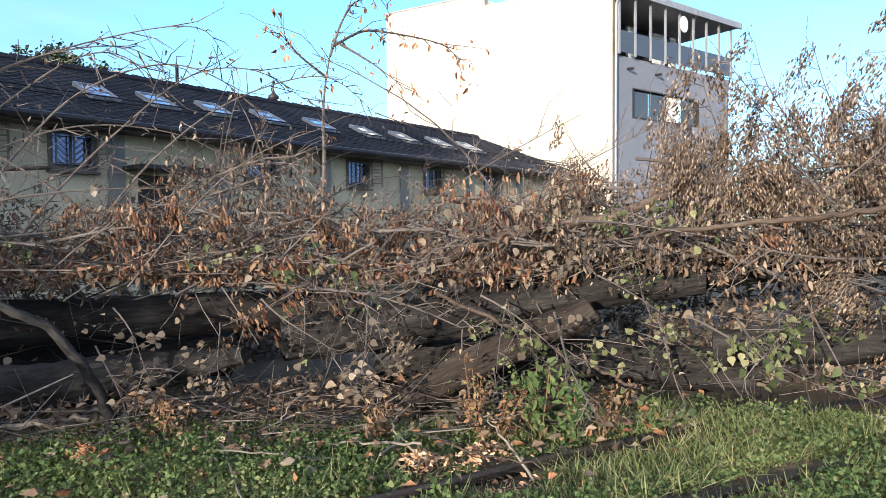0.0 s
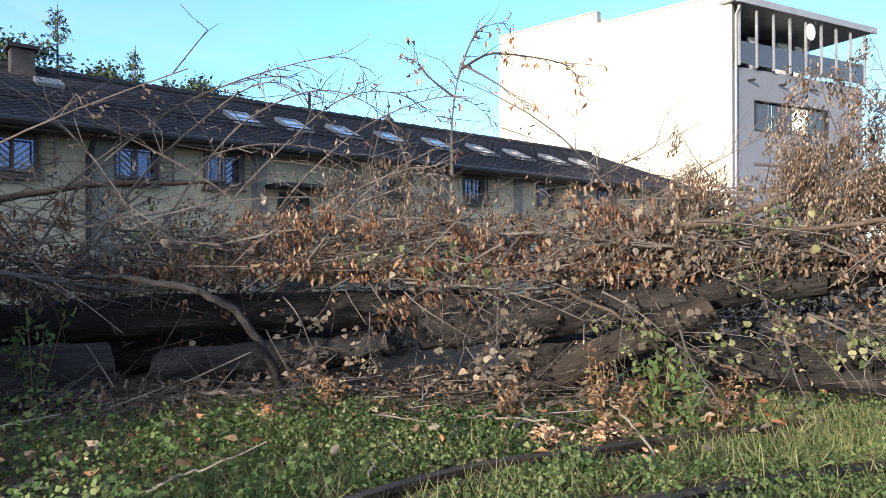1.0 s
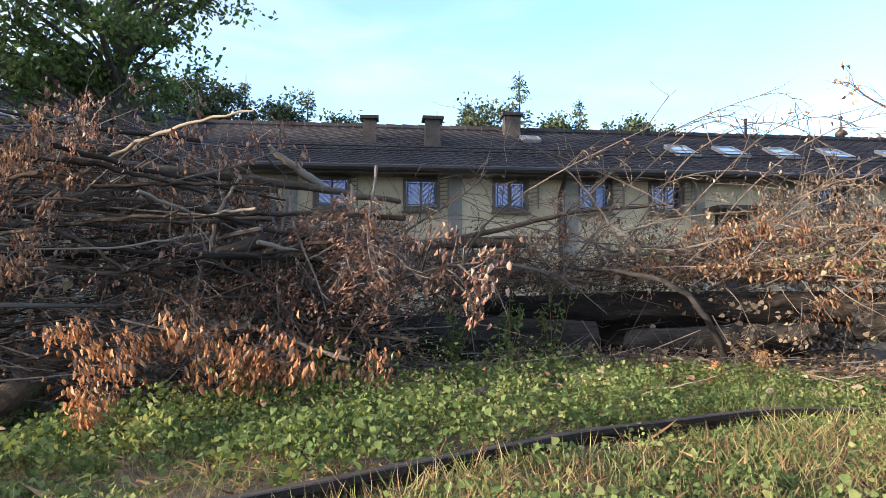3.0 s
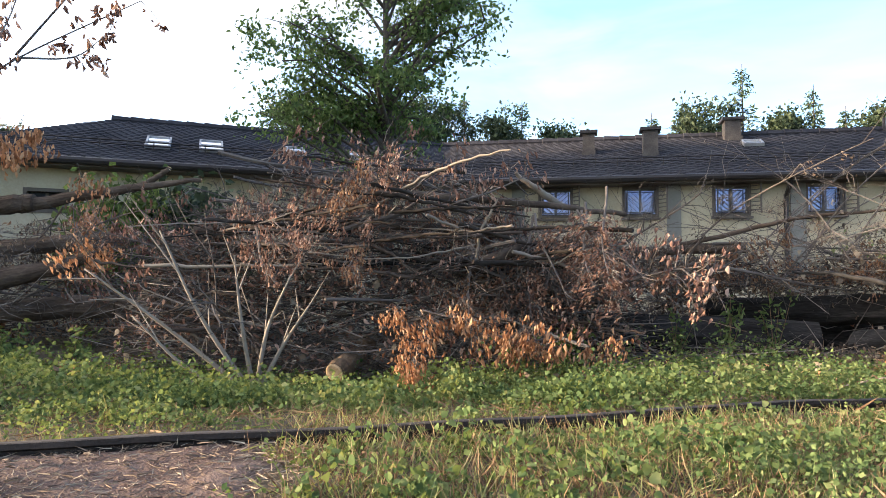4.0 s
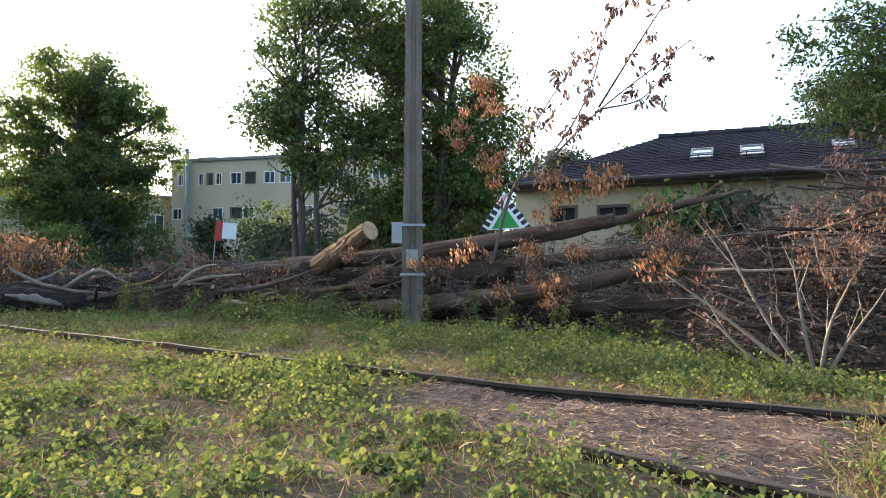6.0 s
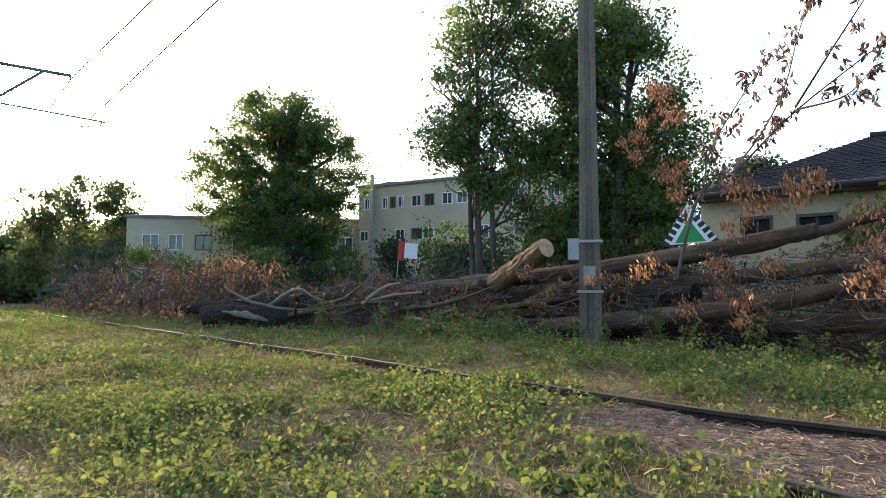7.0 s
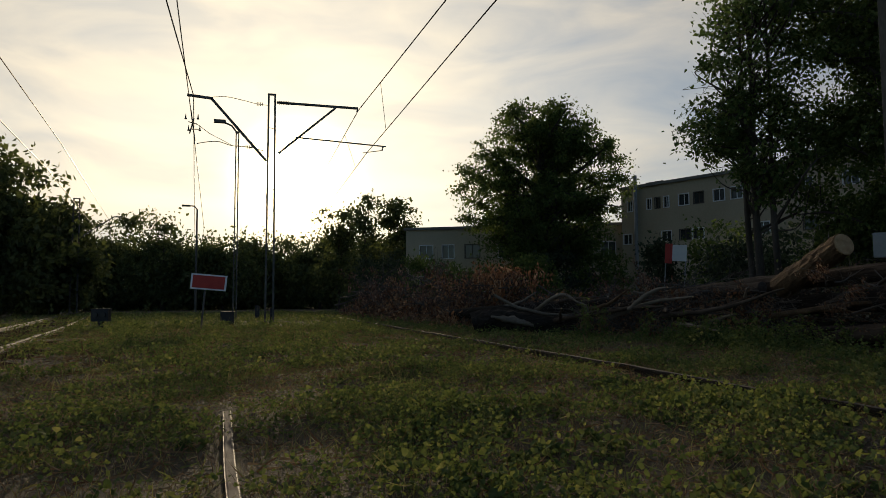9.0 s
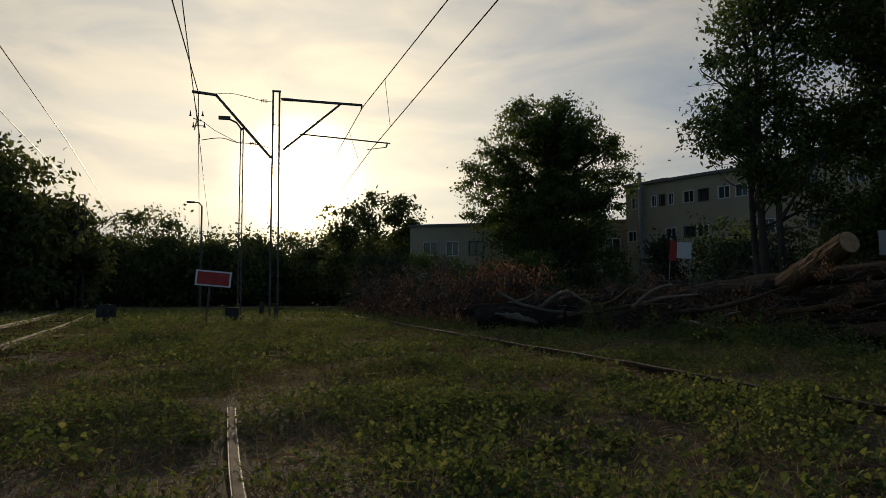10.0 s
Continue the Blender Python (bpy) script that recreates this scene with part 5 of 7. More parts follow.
log("pale crooked branch on the row", [(-15.6, 9.2, 1.15), (-15.1, 9.7, 0.98), (-14.5, 10.4, 0.9), (-13.6, 10.6, 1.15)], [0.04, 0.04, 0.035, 0.02], "paletwig", (False, False), 40, 8, 0.06, "thick_branch")
log("dark trunk in the brush row", [(-21.5, 6.0, 0.5), (-18.5, 7.6, 0.7), (-15.5, 9.6, 0.85)], [0.16, 0.18, 0.16], "brownbark", (False, False), 41)


rng_c = np.random.default_rng(64)
for i in range(26):
    t = rng_c.random()
    c = np.array([-20.0, 6.6, 0]) * (1 - t) + np.array([-9.5, 10.9, 0]) * t + np.array([rng_c.normal() * 0.3, rng_c.normal() * 0.4, 0])
    d = np.array([rng_c.uniform(0.6, 1.5), rng_c.normal() * 0.5, 0])
    z0 = rng_c.uniform(0.35, 1.0)
    bend = [tuple(c - d + (0, 0, z0 - 0.2)), tuple(c + (0, 0, z0 + 0.02) + rng_c.normal(size=3) * 0.1), tuple(c + d + (0, 0, z0 + rng_c.uniform(-0.2, 0.5)))]
    log("crooked branch in the brush row", bend, [0.06, 0.05, 0.02], ("smoothbark", "palestick", "smoothbark", "paletwig", "orangebark")[i % 5], (False, i % 3 == 0), 70 + i, 9, 0.06, "thick_branch")


def fork(label, base, tips, r0, material, seed):
    rng = np.random.default_rng(seed)
    ob = thing("dead_sapling", label, "sapling")
    for tip in tips:
        b, e = np.array(base), np.array(tip)
        mid = (b + e) / 2 + rng.normal(size=3) * 0.06
        line = spline([b, mid, e], 6)
        g = Geo().tube(line, np.linspace(r0, 0.008, len(line)), 7)
        for i in (5, 7, 9, 10, 11):
            d = (e - b) / np.linalg.norm(e - b) + rng.normal(size=3) * 0.6
            g.tube([line[i], line[i] + d * rng.uniform(0.15, 0.4)], [0.008, 0.003], 4, False)
        part("stem", g.mesh("stem", M[material], True), ob)
    return ob


fork("pale leafless sapling forking from the ground", (-1.4, 8.5, -0.3), [(-2.3, 8.2, 1.38), (-3.0, 8.2, 1.0), (-1.6, 8.3, 1.15), (-0.8, 8.5, 0.75), (-2.5, 8.1, 0.55), (-1.05, 8.4, 0.95)], 0.03, "palestick", 5)


rng_s = np.random.default_rng(91)
for i in range(66):
    c = np.array([rng_s.uniform(-2.6, 2.5), rng_s.uniform(8.85, 9.5), 0])
    top = 1.5 + 0.95 * math.exp(-((c[0] + 0.1) / 1.5) ** 2)
    c[2] = rng_s.uniform(0.35, top - 0.12)
    d = np.array([rng_s.choice([-1, 1]) * rng_s.uniform(0.35, 1.0), rng_s.normal() * 0.3, rng_s.normal() * 0.16])
    k = rng_s.uniform(0.6, 1.7)
    log("grey dry stick in the brush heap", [tuple(c - d), tuple(c + rng_s.normal(size=3) * 0.06), tuple(c + d)], [0.017 * k, 0.013 * k, 0.007 * k], ("smoothbark", "brownbark", "smoothbark", "brownbark", "palestick", "brownbark")[i % 6], (False, False), 200 + i, 7, 0.04, "stick")


def make_branch(seed, length, r0, n_side, leaf, n_leaf, size, shape, hang, lift=0.0, spray=1.0, side=1.0, chain=0.0, clusters=0):
    """Wood and leaves of one cut branch lying along x."""
    rng = np.random.default_rng(seed)
    g = Geo()
    x = np.linspace(0, length, 9)
    main = np.stack([x, 0.1 * length * np.sin(x / length * 3 + rng.uniform(0, 6)) * 0.5, lift * length * (x / length) ** 2 + 0.04 * length * np.sin(x / length * 4 + rng.uniform(0, 6))], -1)
    g.tube(main, np.linspace(r0, r0 * 0.25, 9), 6, True)
    tips = []
    for i in range(n_side):
        t = rng.uniform(0.15, 1.0)
        p = np.array([np.interp(t * length, x, main[:, k]) for k in range(3)])
        a = rng.uniform(0, 6.28)
        out = np.array([rng.uniform(0.5, 1.3), math.cos(a) * spray, math.sin(a) * spray])
        out /= np.linalg.norm(out)
        ln = side * length * rng.uniform(0.16, 0.42) * (1.15 - 0.6 * t)
        q = p + out * ln * 0.55 + rng.normal(size=3) * 0.05 * ln
        e = p + out * ln + rng.normal(size=3) * 0.16 * ln + np.array([0, 0, rng.uniform(-0.2, 0.12) * ln])
        line = spline([p, q, e], 2)
        r = r0 * rng.uniform(0.22, 0.42)
        g.tube(line, np.linspace(r, 0.0028, len(line)), 4, False)
        tips += list(line[2:])
        for _ in range(3):
            k = rng.integers(1, len(line))
            d = out + rng.normal(size=3) * 0.75
            e2 = line[k] + d * ln * rng.uniform(0.12, 0.4)
            m2 = (line[k] + e2) / 2 + rng.normal(size=3) * 0.04 * ln
            g.tube([line[k], m2, e2], [r * 0.35 + 0.0015, r * 0.2 + 0.0015, 0.0018], 3, False)
            tips += [m2, e2]
    wood = g.mesh("limb", M["twig"])
    if not n_leaf:
        return wood, None
    tips = np.array(tips)
    if clusters:
        tips = tips[rng.integers(0, len(tips), clusters)]
    pos = tips[rng.integers(0, len(tips), n_leaf)] + rng.normal(size=(n_leaf, 3)) * size * (0.5 if not clusters else 0.8)
    if chain:
        pos = pos + rng.normal(size=(n_leaf, 3)) * 0.006 - rng.uniform(0, chain, n_leaf)[:, None] * np.array([0, 0, 1.0])
    way = rng.normal(size=(n_leaf, 3)) * (1 - hang) + np.array([0, 0, -1.6]) * hang
    return wood, stamps("foliage", [stamp(shape, pos, way, size * rng.uniform(0.5, 1.35, n_leaf), rng)], M[leaf])


KINDS = {}
def kind_of(key, count, *args):
    KINDS[key] = [make_branch(hash_seed + 17 * i, *args) for i in range(count) for hash_seed in [sum(map(ord, key)) * 7]]


kind_of("red", 4, 2.4, 0.03, 20, "redleaf", 260, 0.076, CURL, 0.8, 0.0, 1.0, 1.0, 0.08, 26)
kind_of("bare", 4, 2.6, 0.026, 24, None, 0, 0.1, CURL, 0.5)
kind_of("tan", 4, 2.2, 0.02, 20, "tanleaf", 210, 0.07, CURL, 0.8, 0.1)
kind_of("tassel", 4, 1.6, 0.014, 16, "tanleaf", 640, 0.056, CURL, 0.9, 0.55, 0.7, 1.0, 0.34, 28)
kind_of("rust", 3, 1.8, 0.018, 16, "rustleaf", 170, 0.088, CURL, 0.85, 0.0, 1.0, 1.0, 0.1, 14)
kind_of("yellow", 3, 1.6, 0.014, 14, "yellowleaf", 80, 0.062, HEART, 0.65, 0.05, 1.0, 1.0, 0.0, 22)
kind_of("orange", 3, 1.3, 0.016, 14, "orangeleaf", 110, 0.125, CURL, 0.8, 0.0, 1.0, 1.0, 0.08, 20)
kind_of("pale", 3, 1.5, 0.014, 14, "paleleaf", 60, 0.1, HEART, 0.75, 0.05, 1.0, 1.0, 0.05, 18)
kind_of("russet", 4, 0.8, 0.008, 10, "orangeleaf", 130, 0.095, CURL, 0.8, 0.0, 1.0, 1.0, 0.12, 12)
kind_of("arch", 5, 2.6, 0.013, 9, "tanleaf", 26, 0.05, CURL, 0.8, -0.42, 0.45, 0.7, 0.12, 3)
LABELS = {"russet": "short twig hung with russet dry leaves", "red": "cut branch with red-brown withered leaves", "bare": "leafless grey twiggy branch on the pile", "tan": "cut branch hung with tan dead leaves",
          "yellow": "fallen branch with wilting yellow-green leaves", "orange": "branch with bright orange dry leaves", "pale": "drooping branch with pale withered leaves", "arch": "thin arching twig rising from the pile", "tassel": "cut branch hung with tassels of tan dead leaves", "rust": "cut branch with clusters of rust-coloured dead leaves"}
count_b = [0]


def put_branch(key, at, yaw, pitch=0.0, roll=0.0, size=1.0):
    count_b[0] += 1
    wood, leaves = KINDS[key][count_b[0] % len(KINDS[key])]
    m = pose(*at, roll, -pitch, yaw) @ Matrix.Diagonal((size, size, size, 1))
    ob = thing({"arch": "arching_twig", "bare": "bare_branch", "red": "withered_branch"}.get(key, "leafy_branch"), LABELS[key], "branch", m, "brush pile")
    part("limb", wood, ob)
    if leaves:
        part("foliage", leaves, ob)
    return ob


def scatter(seed, a, b, half, height, n, mix, size=(0.7, 1.2), low=0.1, top=0.5):
    """Branches thrown on a stretch of the pile from a to b."""
    rng = np.random.default_rng(seed)
    a, b = np.array(a, float), np.array(b, float)
    u = (b - a) / np.linalg.norm(b - a)
    nrm = np.array([u[1], -u[0]])
    keys, wts = [k for k, _ in mix], np.array([w for _, w in mix], float)
    for i in range(n):
        s, c = rng.uniform(0, 1), rng.uniform(-1, 1)
        h = height(s) if callable(height) else height
        p = a + (b - a) * s + nrm * c * half
        z = h * (1 - 0.75 * c * c) * rng.uniform(1 - top, 1.0)
        yaw = math.degrees(math.atan2(u[1], u[0])) + (180 if rng.random() < 0.5 else 0) + rng.normal() * 32
        k = rng.uniform(*size)
        start = np.array([p[0], p[1]]) - np.array([math.cos(radians(yaw)), math.sin(radians(yaw))]) * 1.0 * k
        put_branch(keys[rng.choice(len(keys), p=wts / wts.sum())], (start[0], start[1], max(low * rng.uniform(0.85, 1.3), z - 0.05)), yaw, rng.normal() * 12, rng.uniform(-40, 40), k)


def mound(name, label, seed, a, b, half, height, twigs, leaves, leaf, shape=CURL, size=0.07, wood="twig", low=0.0, second="paleleaf"):
    """The tangle inside a heap: loose twigs and leaves through its whole depth."""
    rng = np.random.default_rng(seed)
    a, b = np.array(a, float), np.array(b, float)
    u = (b - a) / np.linalg.norm(b - a)
    nrm = np.array([u[1], -u[0]])
    def points(k):
        s, c = rng.uniform(0, 1, k), rng.uniform(-1, 1, k)
        h = np.array([height(q) for q in s]) if callable(height) else np.full(k, float(height))
        xy = a + (b - a) * s[:, None] + nrm * (c * half)[:, None]
        lo = low * (rng.random(k) > 0.05)
        z = lo + np.maximum(h * (1 - 0.85 * c * c) - lo, 0.15) * rng.uniform(0, 1, k) ** 0.8
        return np.column_stack([xy, z + ground_z(xy[:, 0], xy[:, 1])])
    ob = thing(name, label, "brush", kind="stuff")
    p = points(twigs)
    d = np.column_stack([u[0] + rng.normal(size=twigs) * 0.7, u[1] + rng.normal(size=twigs) * 0.7, rng.normal(size=twigs) * 0.35])
    d *= (rng.choice([-1, 1], twigs) * rng.uniform(0.12, 0.75, twigs) / np.linalg.norm(d, axis=1))[:, None]
    q = p + d
    q[:, 2] = np.maximum(q[:, 2], 0.02)
    r = 0.0018 + 0.009 * rng.random(twigs) ** 3
    side = np.cross(d, rng.normal(size=(twigs, 3)))
    side /= np.linalg.norm(side, axis=1)[:, None]
    up = np.cross(side, d)
    up /= np.linalg.norm(up, axis=1)[:, None]
    ring = [side, -0.5 * side + 0.87 * up, -0.5 * side - 0.87 * up]
    v = np.stack([c + k * (r * w)[:, None] for c, w in ((p, 1.0), (q, 0.5)) for k in ring], 1)
    f = np.array([(i * 3 + j, i * 3 + (j + 1) % 3, i * 3 + 3 + (j + 1) % 3) for i in range(1) for j in range(3)] + [(i * 3 + j, i * 3 + 3 + (j + 1) % 3, i * 3 + 3 + j) for i in range(1) for j in range(3)])
    part("twigs", tri_mesh("twigs", v.reshape(-1, 3), (f[None] + (np.arange(twigs) * 6)[:, None, None]).reshape(-1, 3), M[wood]), ob)
    for nm, lf, sh, k in (("dead_leaves", leaf, shape, leaves), ("withered_leaves", second, HEART, leaves // 5)):
        pos = points(k)
        way = rng.normal(size=(k, 3)) * 0.6 - np.array([0, 0, 0.8])
        part(nm, stamps(nm, [stamp(sh, pos, way, size * rng.uniform(0.5, 1.4, k), rng)], M[lf]), ob)


row_h = lambda s: 1.15 + 0.55 * math.sin(s * 23) * math.sin(s * 9 + 1) + 0.5 * math.sin(s * 41 + 2) * s
heap_h = lambda s: 1.65 + 1.4 * math.exp(-((s - 0.47) / 0.28) ** 2)
mound("brush_heap", "tangled heap of twigs and red-brown dead leaves", 1, (-3.0, 10.2), (2.9, 10.4), 1.5, heap_h, 9500, 5200, "redleaf", size=0.08)
mound("brush_heap", "tangle of grey twigs over the trunks", 2, (2.7, 10.9), (6.4, 9.9), 0.8, 1.35, 1200, 2000, "rustleaf", low=0.9, size=0.055)
mound("brush_heap", "tangle of twigs and tan dead leaves over the trunks", 3, (6.1, 9.6), (8.0, 5.4), 0.75, 1.55, 1000, 4600, "rustleaf", low=0.95, size=0.06)
mound("brush_heap", "tangle of twigs and tan dead leaves over the trunks", 4, (8.2, 5.6), (8.5, 0.5), 0.8, 1.8, 1100, 6500, "tanleaf", low=1.05, size=0.06)
mound("brush_heap", "loose twigs and dead leaves among the logs", 5, (-13.0, 11.5), (-2.8, 11.7), 0.8, 1.75, 7000, 5000, "rustleaf")
mound("brush_heap", "brown brush heaped along the track", 6, (-22, 7.2), (-12.3, 10.9), 1.2, 1.25, 4200, 4200, "rustleaf", size=0.1, second="orangeleaf")
mound("brush_heap", "brown brush heaped along the track", 7, (-44, 6.4), (-20, 7.6), 1.8, row_h, 6500, 9000, "rustleaf", size=0.14, second="orangeleaf")
mound("brush_heap", "dark twigs and dead leaves packed behind the trunks", 8, (9.3, 7.2), (9.6, -1.5), 0.5, 1.35, 2600, 5000, "tanleaf", size=0.09)
mound("brush_heap", "dark twigs and dead leaves packed behind the trunks", 9, (4.0, 11.9), (8.6, 8.6), 0.4, 1.0, 1800, 3200, "tanleaf", size=0.09)
scatter(1, (-2.9, 10.1), (2.6, 10.3), 1.2, heap_h, 48, [("red", 6), ("bare", 3), ("tan", 1)], (0.6, 1.1))
scatter(2, (2.8, 10.8), (6.4, 9.7), 0.7, 1.5, 20, [("bare", 5), ("tan", 2), ("pale", 1), ("rust", 3)], (0.5, 1.0), 0.95, 0.3)
scatter(3, (6.0, 9.4), (7.9, 5.3), 0.7, 1.75, 42, [("bare", 2), ("tan", 4), ("pale", 4), ("rust", 8), ("yellow", 1)], (0.4, 0.85), 1.05, 0.3)
scatter(4, (8.0, 5.6), (8.3, 1.2), 0.8, 1.95, 42, [("tan", 4), ("tassel", 5), ("bare", 2), ("yellow", 2), ("pale", 1), ("rust", 2)], (0.4, 0.8), 1.1, 0.3)
scatter(5, (-12.5, 11.1), (-3.2, 11.0), 0.7, 1.4, 24, [("bare", 6), ("tan", 2), ("rust", 2)], (0.5, 1.1))
scatter(6, (-22, 7.2), (-12.5, 10.4), 1.1, 1.6, 30, [("bare", 6), ("red", 3), ("rust", 3)], (0.6, 1.2))
scatter(7, (-42, 6.4), (-19, 8.0), 1.6, 2.2, 34, [("red", 4), ("bare", 4), ("orange", 3), ("rust", 3)], (0.9, 1.9))
scatter(8, (-17.2, 8.7), (-11.3, 10.1), 0.5, 1.15, 22, [("bare", 6), ("rust", 3), ("tan", 2)], (0.45, 0.85))
rng_b = np.random.default_rng(8)
# red-brown curtain at the end of the heap
for i in range(14):
    put_branch("red", (1.3 + 0.09 * i + rng_b.normal() * 0.1, 9.9 - 0.05 * i + rng_b.normal() * 0.12, 1.75 + rng_b.normal() * 0.12), rng_b.uniform(-120, -60), -58 + rng_b.normal() * 10, rng_b.uniform(-60, 60), 0.62)
for i in range(26):
    x = rng_b.uniform(-2.4, 2.0)
    put_branch("red" if i % 3 else "rust", (x, 9.2 + rng_b.normal() * 0.15, rng_b.uniform(0.7, 1.6 + 0.7 * math.exp(-(x / 1.4) ** 2))), rng_b.uniform(0, 360), -10 + rng_b.normal() * 15, rng_b.normal() * 20, rng_b.uniform(0.4, 0.6))
# orange branches in front of the heap
for x, y, z, yaw, p, k in ((0.05, 8.15, 0.52, -30, -20, 0.62), (0.15, 8.05, 0.38, -110, -42, 0.5), (0.55, 8.0, 0.34, -35, -22, 0.62), (1.35, 8.1, 0.26, 205, -4, 0.6), (0.0, 7.95, 0.12, -95, -30, 0.42)):
    put_branch("orange", (x + 0.22, y, z + 0.1), yaw, p * 0.5, rng_b.normal() * 12, k)
for x, y, z in ((-0.15, 8.1, 0.6), (0.3, 8.0, 0.5), (0.75, 7.95, 0.34), (1.1, 7.95, 0.3), (1.5, 8.0, 0.2), (1.75, 8.0, 0.22), (-0.1, 7.8, 0.1)):
    put_branch("russet", (x + 0.22, y, z + 0.1), rng_b.uniform(-150, -10), -12 + rng_b.normal() * 10, rng_b.normal() * 12, rng_b.uniform(0.4, 0.65))
# russet leaves on the far end of the row
for i in range(12):
    put_branch("orange", (-22.4 + 2.6 * rng_b.random(), 6.4 + 2.0 * rng_b.random(), 1.2 + 0.5 * rng_b.random()), rng_b.uniform(0, 360), 15 + rng_b.normal() * 15, rng_b.uniform(0, 360), rng_b.uniform(0.8, 1.2))
# hanging orange branches at the pole
for i in range(14):
    put_branch("russet", (-7.15 + 0.14 * rng_b.normal(), 9.95 + 0.12 * rng_b.normal(), 2.9 + 0.145 * i), rng_b.uniform(0, 360), -15 + rng_b.normal() * 15, rng_b.normal() * 15, rng_b.uniform(0.45, 0.8))
for x, y, z, k in ((-5.6, 10.4, 2.9, 0.9), (-5.2, 10.3, 2.75, 1.0), (-4.9, 10.4, 2.6, 0.9), (-4.4, 10.5, 2.75, 0.9), (-4.1, 10.5, 2.4, 0.8), (-5.4, 10.2, 2.3, 0.8), (-6.7, 9.8, 1.6, 0.9), (-6.0, 9.9, 1.2, 1.0), (-7.7, 9.6, 1.4, 0.5), (-6.3, 9.8, 1.7, 0.8), (-6.1, 9.7, 0.9, 0.8), (-8.0, 9.6, 1.42, 0.5), (-3.9, 10.0, 1.5, 0.7), (-4.9, 9.9, 1.0, 0.9), (-5.1, 9.8, 1.5, 0.7), (-3.4, 9.6, 1.9, 0.8), (-3.2, 9.4, 1.4, 0.8)):
    put_branch("russet", (x, y, z), rng_b.uniform(0, 360), -20 + rng_b.normal() * 12, rng_b.normal() * 15, k)
# dead foliage hanging over the trunks
for i in range(20):
    put_branch(("rust", "bare", "rust", "tan")[i % 4], (rng_b.uniform(-10.5, -2.8), rng_b.uniform(9.75, 10.4), rng_b.uniform(0.8, 1.75)), rng_b.uniform(0, 360), -12 + rng_b.normal() * 18, rng_b.normal() * 20, rng_b.uniform(0.4, 0.75))
# wilting green and pale branches on the end by the white building
for i in range(14):
    y = 5.9 - 0.31 * i
    put_branch("yellow", (7.35 + rng_b.normal() * 0.2, y, 0.55 + 0.45 * rng_b.random() + 0.02 * i), rng_b.uniform(170, 260), -20 + rng_b.normal() * 15, rng_b.uniform(0, 360), rng_b.uniform(0.45, 0.75))
for i in range(9):
    t = i / 8
    put_branch("pale", (5.6 + 1.7 * t + rng_b.normal() * 0.1, 8.0 - 2.6 * t + rng_b.normal() * 0.2, 0.75 + rng_b.normal() * 0.15), rng_b.uniform(180, 270), -35 + rng_b.normal() * 12, rng_b.uniform(0, 360), rng_b.uniform(0.35, 0.6))
# tall hanging dead foliage against the white building
for i in range(30):
    put_branch("tassel", (8.2 + rng_b.normal() * 0.3, 4.3 - 0.085 * i + rng_b.normal() * 0.15, 1.4 + 0.3 * rng_b.random()), rng_b.uniform(-130, -20) + 180 * (i % 2), 20 + rng_b.normal() * 10, rng_b.normal() * 8, rng_b.uniform(0.32, 0.5) + 0.01 * i)
for i in range(34):
    put_branch("tassel" if i % 4 else "yellow", (8.0 + rng_b.normal() * 0.25, 4.3 - 0.09 * i + rng_b.normal() * 0.15, 1.15 + 0.35 * rng_b.random()), rng_b.uniform(-130, -20) + 180 * (i % 2), 14 + rng_b.normal() * 10, rng_b.normal() * 10, rng_b.uniform(0.4, 0.6) + 0.008 * i)
for i in range(11):
    put_branch("tassel", (8.35 + rng_b.normal() * 0.25, 3.9 - 0.2 * i + rng_b.normal() * 0.15, 1.45 + 0.05 * i + 0.35 * rng_b.random()), rng_b.uniform(-120, -40) + 180 * (i % 2), 30 + rng_b.normal() * 10, rng_b.normal() * 8, rng_b.uniform(0.5, 0.75))
# arching twigs above the pile
for i in range(34):
    t = rng_b.random()
    x, y = 4.4 + 3.8 * t, 10.2 - 4.9 * t
    put_branch("arch", (x + rng_b.normal() * 0.25, y + rng_b.normal() * 0.25, 1.0 + rng_b.normal() * 0.12), rng_b.choice([-50, -50, 130]) + rng_b.normal() * 22, 50 + rng_b.normal() * 11, rng_b.normal() * 12, rng_b.uniform(0.5, 1.05) * (1.0 - 0.2 * t))


def wand(name, label, lines, r0, leaf, per, size, seed, bark="twig"):
    """A thin leaning tree top with few leaves."""
    rng = np.random.default_rng(seed)
    ob = thing(name, label, "branch")
    g, tips = Geo(), []
    for k, pts in enumerate(lines):
        line = spline(pts, 6)
        r = r0 * (1 if k == 0 else 0.55)
        g.tube(line, np.linspace(r, r * 0.2, len(line)), 6, False)
        for i in range(4, len(line)):
            for _ in range(1):
                d = (line[i] - line[i - 1]) / np.linalg.norm(line[i] - line[i - 1]) + rng.normal(size=3) * 0.7
                e = line[i] + d * rng.uniform(0.06, 0.26)
                m = (line[i] + e) / 2 + rng.normal(size=3) * 0.03
                g.tube([line[i], m, e], [0.006, 0.004, 0.002], 3, False)
                tips += [m, e]
    part("limb", g.mesh("limb", M[bark]), ob)
    tips = np.array(tips)
    k = per * len(lines)
    pos = tips[rng.integers(0, len(tips), k)] + rng.normal(size=(k, 3)) * 0.04
    part("foliage", stamps("foliage", [stamp(CURL, pos, rng.normal(size=(k, 3)) * 0.5 - np.array([0, 0, 0.9]), size * rng.uniform(0.6, 1.3, k), rng)], M[leaf]), ob)


